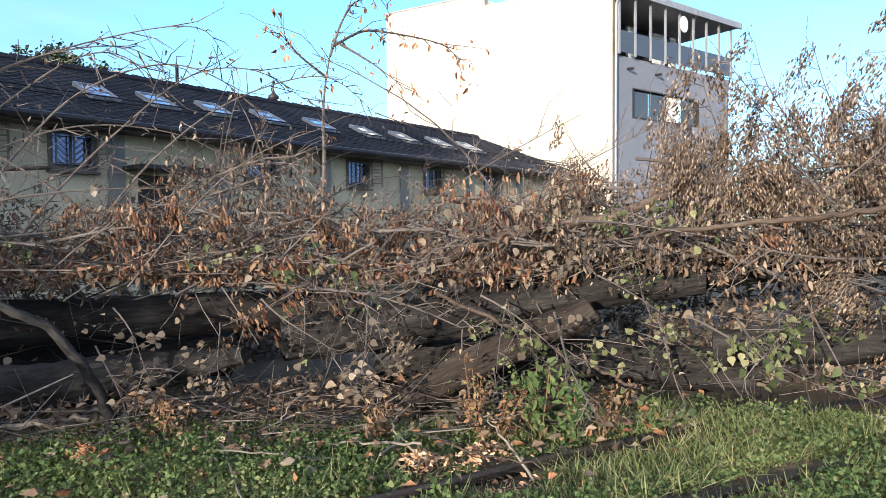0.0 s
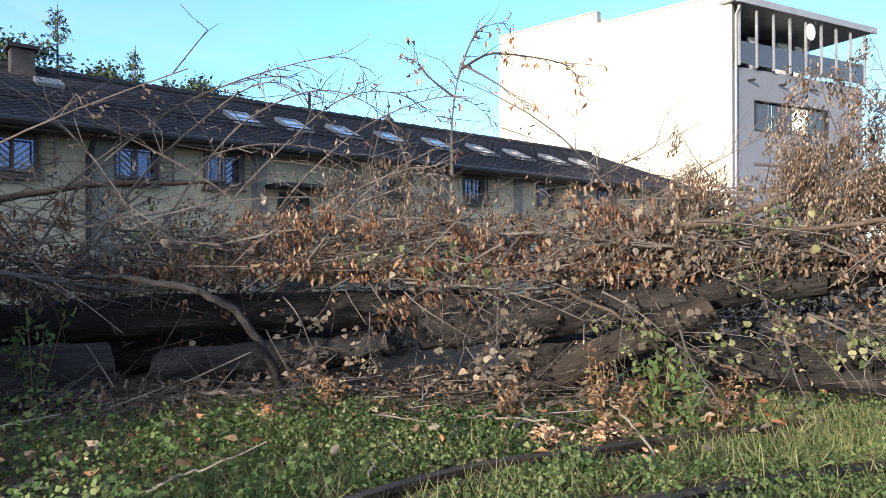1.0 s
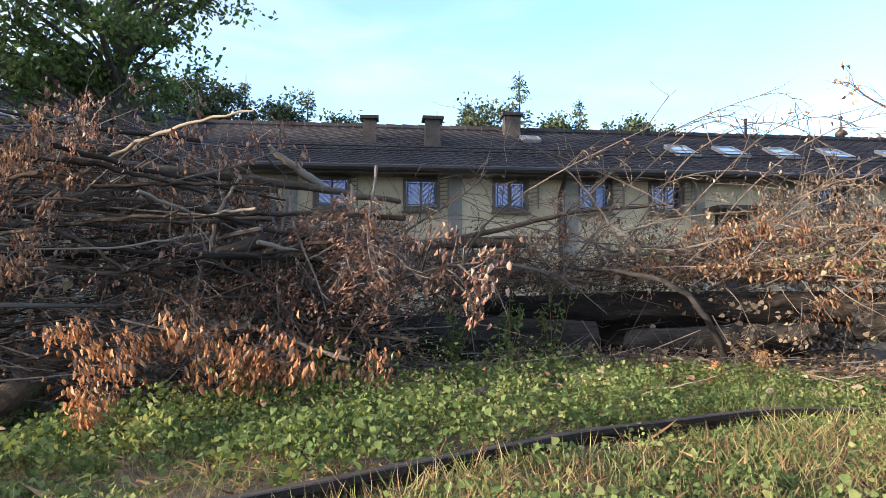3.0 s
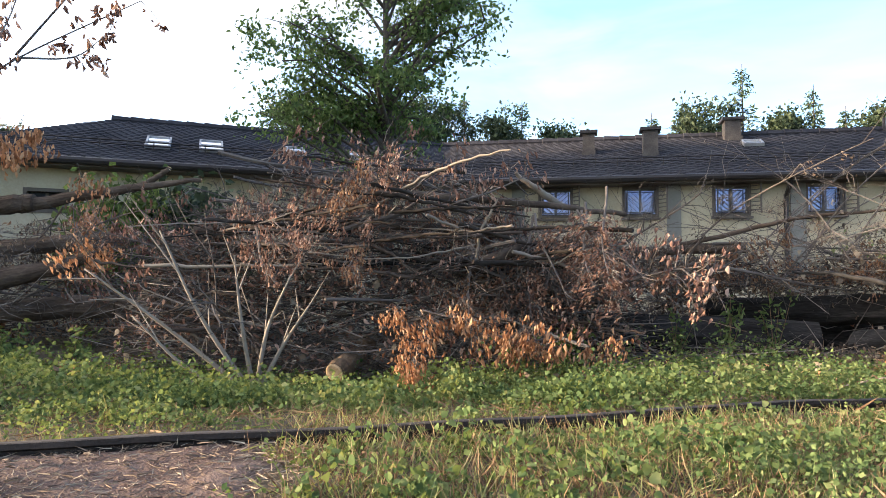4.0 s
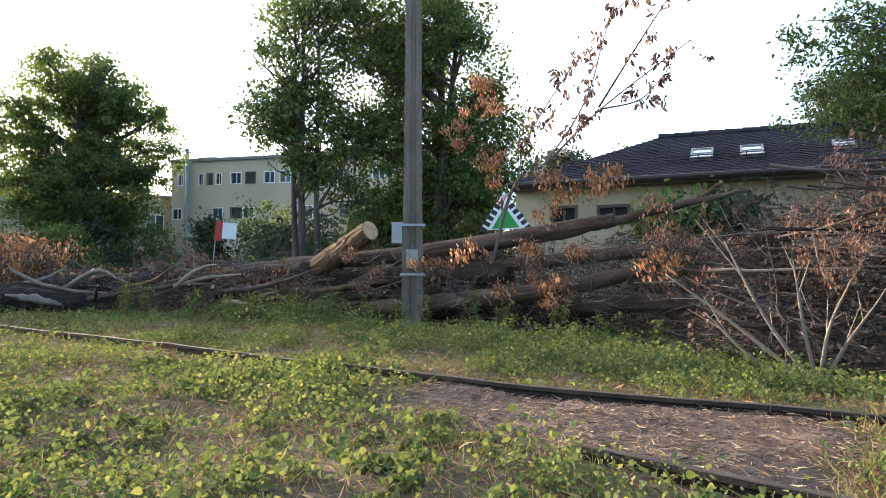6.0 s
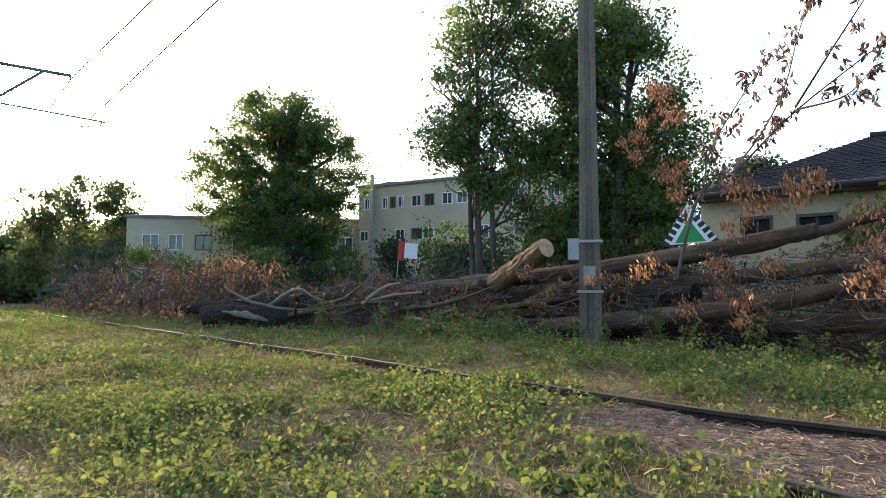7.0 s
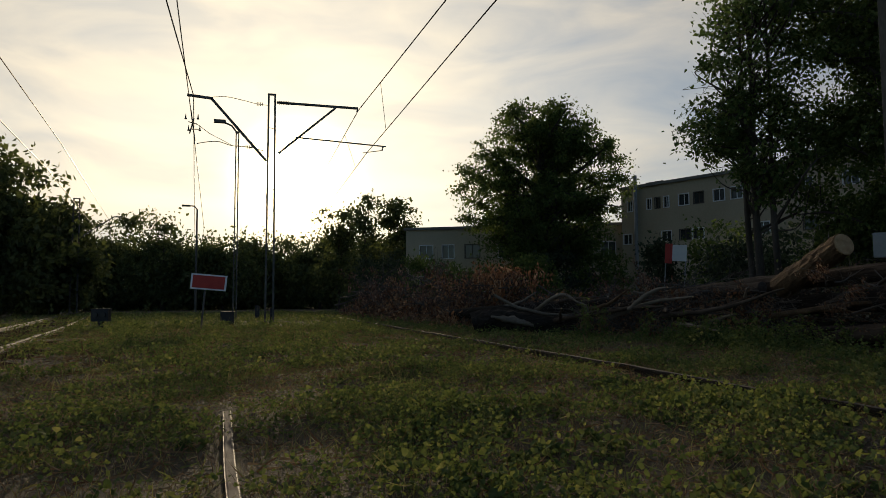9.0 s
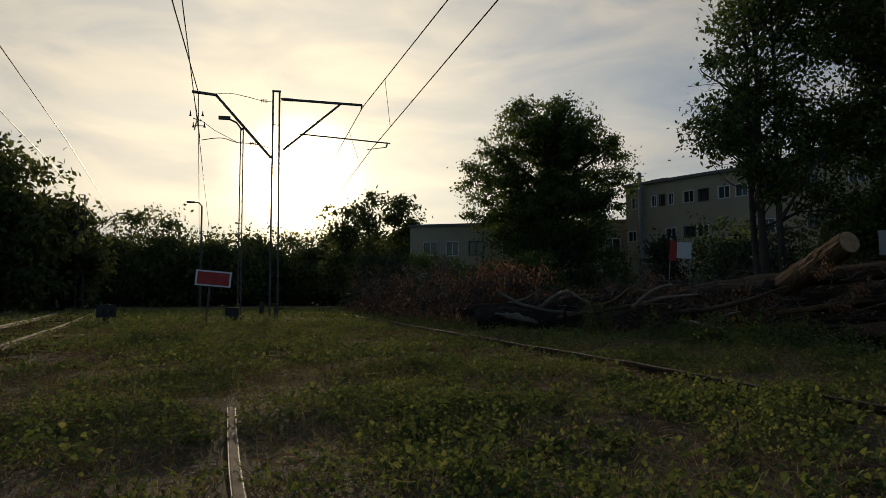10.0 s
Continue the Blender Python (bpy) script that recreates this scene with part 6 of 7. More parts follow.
wand("dead_sapling", "thin dead sapling with hanging brown leaves", [[(-6.5, 9.6, 1.2), (-6.14, 9.72, 2.5), (-5.64, 10.02, 2.92), (-4.88, 10.41, 3.76), (-3.55, 10.94, 4.8)], [(-5.7, 10.0, 2.9), (-5.3, 10.2, 3.5), (-5.0, 10.35, 4.2), (-4.7, 10.5, 5.3), (-4.0, 10.8, 6.0)], [(-6.1, 9.8, 2.7), (-6.0, 9.9, 3.3), (-5.57, 10.06, 4.05), (-5.2, 10.2, 4.6)], [(-4.88, 10.4, 3.76), (-4.3, 10.7, 3.9), (-3.9, 10.8, 4.3)], [(-4.9, 10.4, 3.8), (-4.2, 10.7, 5.0), (-3.6, 10.9, 5.9)]], 0.03, "redleaf", 130, 0.12, 41)
wand("dead_sapling", "thin leaning sapling with a few dry leaves", [[(8.3, 8.0, 0.6), (8.35, 7.92, 1.8), (8.35, 7.91, 2.64), (8.4, 7.83, 3.27)], [(8.4, 7.83, 3.2), (8.55, 7.58, 3.36), (8.69, 7.34, 3.36), (8.91, 6.87, 3.25), (9.0, 6.7, 3.1)], [(8.38, 7.85, 3.1), (8.45, 7.75, 3.45), (8.52, 7.64, 3.65), (8.7, 7.4, 3.75)], [(8.36, 7.9, 2.9), (8.2, 8.1, 3.1), (8.1, 8.25, 3.3)], [(8.4, 7.83, 3.27), (8.62, 7.5, 3.05), (8.75, 7.2, 2.8)]], 0.028, "orangeleaf", 26, 0.07, 42, "twig")

# long bowed twigs standing over the pile
wand("arching_twig", "long thin twig bowed over the brush pile", [[(4.83, 9.85, 1.1), (5.18, 9.6, 1.8), (5.74, 9.22, 2.44), (6.32, 8.72, 2.83), (6.84, 8.15, 3.01), (7.01, 7.94, 2.68)]], 0.012, "tanleaf", 18, 0.05, 400)
wand("arching_twig", "long thin twig bowed over the brush pile", [[(5.18, 9.62, 1.13), (5.53, 9.37, 1.83), (5.91, 9.08, 2.34), (6.24, 8.79, 2.69), (6.48, 8.56, 2.73), (6.71, 8.31, 2.45)]], 0.012, "tanleaf", 18, 0.05, 401)
wand("arching_twig", "long thin twig bowed over the brush pile", [[(5.56, 9.33, 1.2), (5.91, 9.08, 1.9), (6.24, 8.79, 2.41), (6.63, 8.39, 2.68), (6.92, 8.05, 2.62), (7.16, 7.73, 2.31)]], 0.012, "tanleaf", 18, 0.05, 402)
wand("arching_twig", "long thin twig bowed over the brush pile", [[(5.73, 9.19, 0.9), (6.08, 8.94, 1.57), (6.48, 8.56, 2.19), (6.82, 8.18, 2.62), (7.13, 7.78, 2.68), (7.38, 7.41, 2.42)]], 0.012, "tanleaf", 18, 0.05, 403)
wand("arching_twig", "long thin twig bowed over the brush pile", [[(6.13, 8.8, 0.99), (6.48, 8.55, 1.69), (6.86, 8.13, 2.26), (7.19, 7.69, 2.56), (7.46, 7.27, 2.64), (7.64, 6.93, 2.35)]], 0.012, "tanleaf", 18, 0.05, 404)
wand("arching_twig", "long thin twig bowed over the brush pile", [[(4.96, 9.77, 0.9), (5.31, 9.52, 1.44), (5.74, 9.21, 1.89), (6.24, 8.79, 2.16), (6.71, 8.31, 2.14), (7.03, 7.91, 1.92)]], 0.012, "tanleaf", 18, 0.05, 405)
wand("arching_twig", "long thin twig bowed over the brush pile", [[(4.45, 10.07, 0.9), (4.8, 9.82, 1.43), (5.31, 9.52, 2.03), (5.91, 9.08, 2.59), (6.44, 8.6, 2.81), (6.71, 8.31, 2.65)]], 0.012, "tanleaf", 18, 0.05, 406)


def heaped_chips():
    """Fresh chips and splinters by the far rail."""
    rng = np.random.default_rng(9)
    for cx, cy, k, s, nm in ((5.88, 5.68, 300, 0.16, "wood_chips"), (6.16, 5.42, 220, 0.13, "wood_chips"), (5.8, 5.15, 160, 0.3, "wood_chips"), (5.35, 8.1, 26, 0.22, "wood_chips")):
        x, y = cx + rng.normal(size=k) * s * 0.7, cy + rng.normal(size=k) * s * 0.45
        z = ground_z(x, y) + 0.03 + 0.09 * rng.uniform(0.3, 1.0, k) * (s < 0.18) * np.exp(-((x - cx) ** 2 + (y - cy) ** 2) / 0.02)
        way = np.stack([rng.normal(size=k), rng.normal(size=k), rng.normal(size=k) * 0.3], -1)
        tagged(new(nm, stamps(nm, [stamp(OVAL, np.stack([x, y, z], -1), way, rng.uniform(0.014, 0.05, k), rng, 0.9)], M["chipwood"])), "fresh orange wood chips beside the rail", "wood chips", kind="stuff")
    log("pale splintered plank in the weeds", [(5.05, 8.3, 0.12), (5.3, 8.1, 0.14), (5.5, 7.9, 0.1)], [0.018, 0.024, 0.01], "paletwig", (False, False), 51, 6, 0.2, "thick_branch")
    log("pale splintered plank in the weeds", [(5.35, 8.15, 0.12), (5.55, 7.9, 0.13), (5.7, 7.75, 0.1)], [0.016, 0.02, 0.008], "paletwig", (False, False), 52, 6, 0.2, "thick_branch")


heaped_chips()


mound("brush_heap", "dark twig litter at the foot of the trunks", 10, (5.3, 8.6), (7.3, 5.0), 0.5, 0.16, 480, 220, "tanleaf", size=0.05, second="tanleaf")
mound("brush_heap", "dark twig litter at the foot of the trunks", 11, (2.4, 9.2), (5.3, 8.6), 0.45, 0.14, 280, 160, "tanleaf", size=0.05, second="tanleaf")
mound("brush_heap", "dark twigs and leaf litter between the trunks", 12, (4.0, 9.6), (7.7, 6.2), 0.45, 0.24, 200, 1100, "tanleaf", size=0.07, second="tanleaf")
rng_f = np.random.default_rng(77)
for i in range(20):
    c = np.array([4.6, 7.6, 0]) + np.array([1.9, -2.2, 0]) * rng_f.random() + np.array([rng_f.normal() * 0.35, rng_f.normal() * 0.35, 0.1])
    d = np.array([rng_f.uniform(0.15, 0.5) * rng_f.choice([-1, 1]), rng_f.normal() * 0.25, rng_f.uniform(0.0, 0.12)])
    log("thin dry stick fallen on the weeds", [tuple(c - d), tuple(c + rng_f.normal(size=3) * 0.03), tuple(c + d)], [0.009, 0.007, 0.004], ("palestick", "smoothbark")[i % 2], (False, False), 240 + i, 6, 0.03, "stick")
for x, y, h in ((5.05, 7.25, 0.24), (4.8, 7.75, 0.2)):
    put_branch("russet", (x, y, 0.02), rng_f.uniform(0, 360), 70 + rng_f.normal() * 8, rng_f.uniform(0, 360), h)


def fallen_leaves():
    rng = np.random.default_rng(31)
    t = rng.random(1500)
    x = np.interp(t, [0, 0.4, 0.65, 1.0], [-3.0, 2.6, 5.2, 7.4]) + rng.normal(size=1500) * 0.4
    y = np.interp(t, [0, 0.4, 0.65, 1.0], [8.0, 8.1, 7.4, 4.6]) + rng.normal(size=1500) * 0.4
    pos = np.stack([x, y, ground_z(x, y) + 0.02 + 0.12 * rng.random(1500)], -1)
    way = np.stack([rng.normal(size=1500), rng.normal(size=1500), rng.normal(size=1500) * 0.25], -1)
    ob = thing("fallen_leaves", "curled dead leaves lying among the weeds", "leaves", kind="stuff")
    for nm, leaf, a, b in (("tan_leaves", "tanleaf", 0, 700), ("pale_leaves", "paleleaf", 700, 1100), ("russet_leaves", "orangeleaf", 1100, 1500)):
        part(nm, stamps(nm, [stamp(CURL, pos[a:b], way[a:b], 0.075 * rng.uniform(0.5, 1.3, b - a), rng, 1.4)], M[leaf]), ob)


fallen_leaves()


# ---- weeds and grass ----
def weeds():
    rng = np.random.default_rng(12)
    def blocked(x, y):
        fr = np.interp(x, FAR_RAIL[:, 0], FAR_RAIL[:, 1])
        nr = np.where(x < 2.5, np.interp(x, NEAR_RAIL[:, 0], NEAR_RAIL[:, 1]), np.interp(x, NEAR_RAIL_EAST[:, 0], NEAR_RAIL_EAST[:, 1]))
        lean = 1 + 0.9 * (x > 5)
        gap = 0.5 + 0.5 * np.sin(x * 2.3) * np.sin(x * 0.9 + 1)
        rails = (np.abs(y - fr) < (0.12 - 0.07 * (x < -3.6)) * lean * gap + 0.03 - 0.02 * (x < -3.6)) | ((np.abs(y - nr) < 0.12 * lean * gap + 0.03) & (x > -1.6) & ((x < 0.9) | (x > 4.5)))
        rails = rails & ~((x > -6.3) & (x < -4.0) & (y > 2))
        patch = (x > -3.6) & (x < -0.5 + 0.16 * np.sin(y * 6.1) + 0.13 * np.sin(y * 15.3 + x * 9.0)) & (y < fr + 0.06) & (y > 3.2 + 0.5 * ease(-1.9, -3.2, x))
        bed = (x < -11) & (np.abs(y - (-4.7 + 0.24 * (x + 11) )) < 1.7) & (np.sin(x * 7.3 + y * 5.1) > -0.2)
        stub = (x > -6.2) & (x < -1.4) & (np.abs(y - np.interp(x, [-6, -4, -2.6, -1.6], [-0.29, -0.17, -0.06, 0.0])) < 0.055)
        chips = ((x - 5.88) ** 2 + (y - 5.68) ** 2 < 0.035) | ((x - 6.16) ** 2 + (y - 5.42) ** 2 < 0.03) | ((x - 5.8) ** 2 + (y - 5.15) ** 2 < 0.04)
        under = (x > 2.4) & (y > np.interp(x, [2.4, 5.3, 7.3, 8.3, 9.0], [8.9, 8.35, 5.2, 1.2, -1.0])) & (y < 13)
        return patch | bed | rails | stub | chips | under
    def sow(n, xr, yr, cut=0.0, bald=0.0):
        x, y = rng.uniform(*xr, n), rng.uniform(*yr, n)
        m = np.sin(x * 1.1 + 2 * np.sin(y * 0.7)) * np.sin(y * 1.3 + 1.5 * np.sin(x * 0.6)) + 0.5 * np.sin(3.1 * x + y * 2.3)
        keep = ((m > cut - rng.random(n) * 0.9) | (x > 4.4)) & ~blocked(x, y)
        x, y = x[keep], y[keep]
        return x, y
    groups = {"weed": [], "grass": [], "dryweed": []}
    # broad-leaved weeds: plants of several leaves round a short stem
    for n, xr, yr, h, size, per in ((8000, (-9, 3.4), (0.7, 9.4), 0.11, 0.025, 10), (4200, (3, 9.2), (0.7, 9.4), 0.09, 0.022, 17), (3800, (5.0, 8.6), (1.6, 6.4), 0.09, 0.023, 17), (1500, (-2.5, 4.5), (6.0, 9.0), 0.15, 0.04, 11), (1700, (4.5, 6.6), (5.2, 8.2), 0.07, 0.024, 12), (6500, (-9, 2), (-3.5, 1.5), 0.1, 0.026, 9), (13500, (-26, -8), (-7, 9.2), 0.13, 0.042, 9), (6500, (-60, -24), (-14, 6.2), 0.16, 0.09, 8), (1500, (2, 11), (-7, 0.7), 0.12, 0.06, 8)):
        x, y = sow(n, xr, yr, 0.38 if yr[0] < -3 and xr[1] < 4 else 0.1 if xr[1] < 4 else -0.35)
        k = len(x)
        tall = np.clip(0.9 + 0.9 * np.sin(x * 1.9 + 1.3 * np.sin(y * 1.1)) * np.sin(y * 1.7 + 0.8 * np.sin(x * 0.9)), 0.25, 2.4)
        hh = h * rng.uniform(0.4, 1.6, k) * tall
        fr = np.interp(x, FAR_RAIL[:, 0], FAR_RAIL[:, 1])
        hh = np.where((((x > 0.5) & (x < 5.2)) | (x < -6.3)) & (y < fr + 0.05) & (y > fr - 0.7), hh * 0.55, hh)
        lx = np.repeat(x, per) + rng.normal(size=k * per) * size * 1.5
        ly = np.repeat(y, per) + rng.normal(size=k * per) * size * 1.5
        lz = ground_z(lx, ly) + np.repeat(hh, per) * rng.uniform(0.25, 1.0, k * per)
        a = rng.uniform(0, 6.28, k * per)
        way = np.stack([np.cos(a), np.sin(a), rng.normal(size=k * per) * 0.6], -1)
        groups["weed"].append(stamp(DIAMOND, np.stack([lx, ly, lz], -1), way, size * rng.uniform(0.55, 1.5, k * per), rng, 1.35))
    for n, xr, yr, size, key in ((56000, (-9, 4), (-3, 9.2), 0.1, "grass"), (62000, (4, 9), (0, 8.2), 0.125, "grass"), (16000, (6, 9), (0, 5), 0.14, "grass"), (9000, (-0.6, 4), (2.6, 5.6), 0.14, "grass"), (12000, (-0.6, 4.4), (2.4, 5.6), 0.13, "dryweed"), (40000, (-9, 4), (-3, 9.4), 0.11, "dryweed"), (14000, (4, 9), (0, 8.4), 0.1, "dryweed"), (7000, (2, 11), (-7, 1), 0.2, "grass"), (30000, (-26, -8), (-8, 9), 0.16, "grass"), (30000, (-26, -8), (-8, 9), 0.14, "dryweed"), (16000, (-60, -24), (-16, 6.5), 0.3, "grass"), (9000, (8.6, 26), (-4, 18), 0.5, "grass")):
        x, y = sow(n, xr, yr, -0.9)
        k = len(x)
        way = np.stack([rng.normal(size=k) * 0.8, rng.normal(size=k) * 0.8, np.ones(k)], -1)
        groups[key].append(stamp(BLADE, np.stack([x, y, ground_z(x, y) - 0.01], -1), way, size * rng.uniform(0.4, 1.5, k), rng, 0.9))
    # domed clumps of larger leaves, tallest along the foot of the pile
    for n, xr, yr, rad, h, size, per in ((60, (-13.5, -9.2), (8.2, 9.3), 0.36, 0.42, 0.049, 140), (34, (-8.2, -3.4), (7.8, 9.2), 0.3, 0.24, 0.045, 110), (26, (0.8, 3.6), (6.6, 8.4), 0.26, 0.3, 0.035, 150), (26, (2.2, 5.0), (6.2, 7.6), 0.22, 0.22, 0.034, 130), (18, (-2.6, 0.6), (6.6, 8.2), 0.26, 0.22, 0.042, 90), (48, (-0.4, 3.2), (3.3, 5.0), 0.2, 0.14, 0.036, 60), (70, (-7.0, -3.9), (3.3, 4.9), 0.2, 0.13, 0.038, 50), (150, (-6, 2.6), (0.9, 3.4), 0.2, 0.14, 0.036, 56), (1500, (-9, 3.6), (-3, 9.3), 0.16, 0.15, 0.033, 50), (95, (-8, 1.6), (-2.4, 5.2), 0.17, 0.15, 0.045, 34), (60, (1.6, 5.4), (3.4, 5.5), 0.17, 0.14, 0.041, 40), (380, (-7.5, 3.2), (5.6, 8.9), 0.2, 0.2, 0.042, 56), (420, (3.6, 6.8), (1.8, 7.6), 0.11, 0.07, 0.021, 55), (700, (-26, -8.5), (-6, 9.0), 0.3, 0.22, 0.05, 55)):
        x, y = sow(n, xr, yr, -3.0 if n < 180 else 0.42 if n == 1500 else 0.1)
        k = len(x)
        size, per = (size * 0.74, int(per * 1.5)) if size > 0.04 and xr[0] > -9 else (size * 0.85, int(per * 1.2))
        big = 0.35 + 1.5 * rng.random(k) ** 1.5
        a, q = rng.uniform(0, 6.28, (k, per)), np.sqrt(rng.random((k, per)))
        lx = (x[:, None] + np.cos(a) * q * (rad * big)[:, None]).ravel()
        ly = (y[:, None] + np.sin(a) * q * (rad * big)[:, None]).ravel()
        fr = np.interp(lx, FAR_RAIL[:, 0], FAR_RAIL[:, 1])
        low = np.where((((lx > 0.5) & (lx < 5.2)) | (lx < -6.3)) & (ly < fr + 0.05) & (ly > fr - 0.7), 0.55, 1.0)
        lz = ground_z(lx, ly) + ((1 - q**2 * 0.8) * (h * big)[:, None] * rng.uniform(0.55, 1.05, (k, per))).ravel() * low
        out = np.stack([np.cos(a).ravel(), np.sin(a).ravel(), rng.normal(size=k * per) * 0.75 - 0.1], -1)
        ok = ~blocked(lx, ly)
        groups["weed"].append(stamp(HEART if size > 0.03 and xr[0] > -9 else DIAMOND, np.stack([lx, ly, lz], -1)[ok], out[ok], size * rng.uniform(0.5, 1.5, ok.sum()), rng, 1.3))
    # straw and bits lying in the bare patches
    for n, xr, yr, size, key in ((16000, (-10, 3.5), (-3.2, 8.6), 0.13, "dryweed"), (9000, (-10, 3.5), (-3.2, 8.6), 0.11, "grass"), (6000, (3.5, 8), (2, 8.6), 0.07, "dryweed"), (9000, (-24, -10), (-7, 9), 0.22, "dryweed")):
        x, y = sow(n, xr, yr, -1.2)
        k = len(x)
        way = np.stack([rng.normal(size=k), rng.normal(size=k), rng.normal(size=k) * 0.15 + 0.08], -1)
        groups[key].append(stamp(BLADE, np.stack([x, y, ground_z(x, y) + 0.012 + 0.03 * rng.random(k)], -1), way, size * rng.uniform(0.3, 1.5, k), rng, 2.0))
    tagged(new("weeds", stamps("weeds", groups["weed"], M["weed"])), "low broad-leaved green weeds covering the ground", "weeds", kind="stuff")
    tagged(new("grass", stamps("grass", groups["grass"], M["grass"])), "thin green and straw grass among the weeds", "grass", kind="stuff")
    tagged(new("dry_weeds", stamps("dry_weeds", groups["dryweed"], M["dryweed"])), "dry brown weed stalks", "weeds", kind="stuff")


weeds()


def tall_weed(label, at, h, leaf, seed, n=60, size=0.05):
    rng = np.random.default_rng(seed)
    ob = thing("tall_weed", label, "weed", Matrix.Translation(at))
    g, pos = Geo(), []
    for _ in range(5):
        e = np.array([rng.normal() * 0.1, rng.normal() * 0.1, h * rng.uniform(0.6, 1.1)])
        line = spline([(0, 0, 0), e * 0.5 + rng.normal(size=3) * 0.02, e], 4)
        g.tube(line, np.linspace(0.006, 0.002, len(line)), 4, False)
        pos += list(line[2:])
    part("stalk", g.mesh("stalk", M["dryweed"]), ob)
    pos = np.array(pos)[rng.integers(0, len(pos), n)] + rng.normal(size=(n, 3)) * 0.03
    part("foliage", stamps("foliage", [stamp(OVAL, pos, rng.normal(size=(n, 3)) + np.array([0, 0, -0.2]), size * rng.uniform(0.5, 1.4, n), rng, 0.8)], M[leaf]), ob)


for i, (x, y, h, leaf) in enumerate([(6.5, 5.6, 0.5, "dryweed"), (6.45, 5.45, 0.42, "dryweed"), (6.6, 5.2, 0.45, "weed"), (6.55, 5.0, 0.4, "weed"), (6.2, 6.1, 0.35, "dryweed"), (6.75, 4.85, 0.45, "dryweed"), (5.6, 7.2, 0.4, "dryweed"), (-5.2, 9.4, 0.6, "weed"), (-6.9, 9.6, 0.7, "weed"), (-14.3, 7.2, 0.9, "weed"), (-14.0, 7.5, 0.8, "weed"), (-11, 9, 0.6, "weed"), (-10.2, 9.3, 0.55, "weed"), (-9.4, 9.6, 0.5, "weed"), (-11.8, 8.6, 0.55, "weed"), (2.0, 8.9, 0.5, "weed"), (1.8, 8.7, 0.45, "weed"), (4.5, 9.1, 0.75, "weed"), (4.0, 9.2, 0.7, "weed"), (3.4, 9.3, 0.6, "weed"), (-6.2, 9.3, 0.5, "weed"), (-7.6, 9.2, 0.6, "weed"), (-4.2, 9.2, 0.5, "weed"), (-12.6, 8.4, 0.6, "weed"), (-13.2, 8.0, 0.7, "weed"), (-14.6, 7.3, 0.8, "weed"), (-10.7, 8.7, 0.6, "weed"), (-3.4, 9.0, 0.45, "weed"), (-8.1, 9.0, 0.5, "weed")]):
    tall_weed("tall weed standing at the foot of the pile", (x, y, float(ground_z(x, y))), h, leaf, 300 + i, 130 if leaf == "weed" else 170, 0.075 if leaf == "weed" else 0.04)


# ---- pole, signs, masts ----
def pole():
    ob = thing("utility_pole", "weathered grey concrete pole with metal straps", "pole", Matrix.Translation((-8.5, 9.82, 0)) @ pose(0, 0, 0, 0, 0, 42))
    g = Geo()
    prof = [(-0.19, -0.1), (-0.06, -0.1), (-0.045, -0.06), (0.045, -0.06), (0.06, -0.1), (0.19, -0.1), (0.19, 0.1), (-0.19, 0.1)]
    zs = [(-0.3, 1.12), (0.6, 1.08), (3, 0.9), (9.5, 0.72)]
    v = [(x * s, y * s, z) for z, s in zs for x, y in prof]
    g.add(v, [(i * 8 + j, i * 8 + (j + 1) % 8, i * 8 + 8 + (j + 1) % 8, i * 8 + 8 + j) for i in range(3) for j in range(8)] + [tuple(24 + j for j in range(8))])
    part("shaft", g.mesh("shaft", M["concrete"]), ob)
    for z in (0.98, 1.92):
        g = Geo()
        g.box((-0.24, -0.14, z), (0.24, -0.1, z + 0.05)).box((-0.24, 0.1, z), (0.24, 0.14, z + 0.05)).box((-0.23, -0.1, z), (-0.2, 0.1, z + 0.05)).box((0.2, -0.1, z), (0.23, 0.1, z + 0.05))
        part("strap", g.mesh("strap", M["steel"]), ob, "grey metal strap")
    bx = Geo().box((-0.4, -0.1, 1.6), (-0.2, 0.08, 1.98)).box((-0.41, -0.11, 1.98), (-0.19, 0.09, 2.0))
    part("meter_box", bx.mesh("meter_box", M["steel"]), ob, "small grey metal box")
    part("paper", Geo().box((-0.12, -0.119, 1.12), (0.1, -0.115, 1.48)).mesh("paper", M["paper"]), ob, "torn pale paper notice")


pole()


def triangle_sign():
    ob = thing("sign", "white triangular sign with a green triangle", "sign", Matrix.Translation((-8.75, 13.5, 1.95)) @ pose(0, 0, 0, 0, -3, 33))
    def tri(g, w, h, y0, y1, z0):
        g.add([(-w, y0, z0), (w, y0, z0), (0, y0, z0 + h), (-w, y1, z0), (w, y1, z0), (0, y1, z0 + h)], [(0, 1, 2), (5, 4, 3), (0, 3, 4, 1), (1, 4, 5, 2), (2, 5, 3, 0)])
        return g
    part("board", tri(Geo(), 0.62, 0.905, 0.0, 0.06, 0.145).mesh("board", M["white"]), ob)
    part("triangle", tri(Geo(), 0.33, 0.52, -0.006, 0.0, 0.17).mesh("triangle", M["green"]), ob, "green triangle")
    for sgn in (-1, 1):
        for i in range(5):
            t = 0.12 + 0.15 * i
            c = Vector((sgn * (0.6 * (1 - t)), -0.006, 0.06 + 0.93 * t * 0.94))
            m = Matrix.Translation(c) @ pose(0, 0, 0, 0, sgn * 55.6, 0)
            part("mark", Geo().box((-0.05, -0.002, -0.075), (0.05, 0.003, 0.065), m).mesh("mark", M["black"]), ob)
    for x in (-0.4, 0.4):
        part("leg", Geo().box((x - 0.04, 0.06, -2.0), (x + 0.04, 0.14, 0.5)).mesh("leg", M["maststeel"]), ob)


triangle_sign()


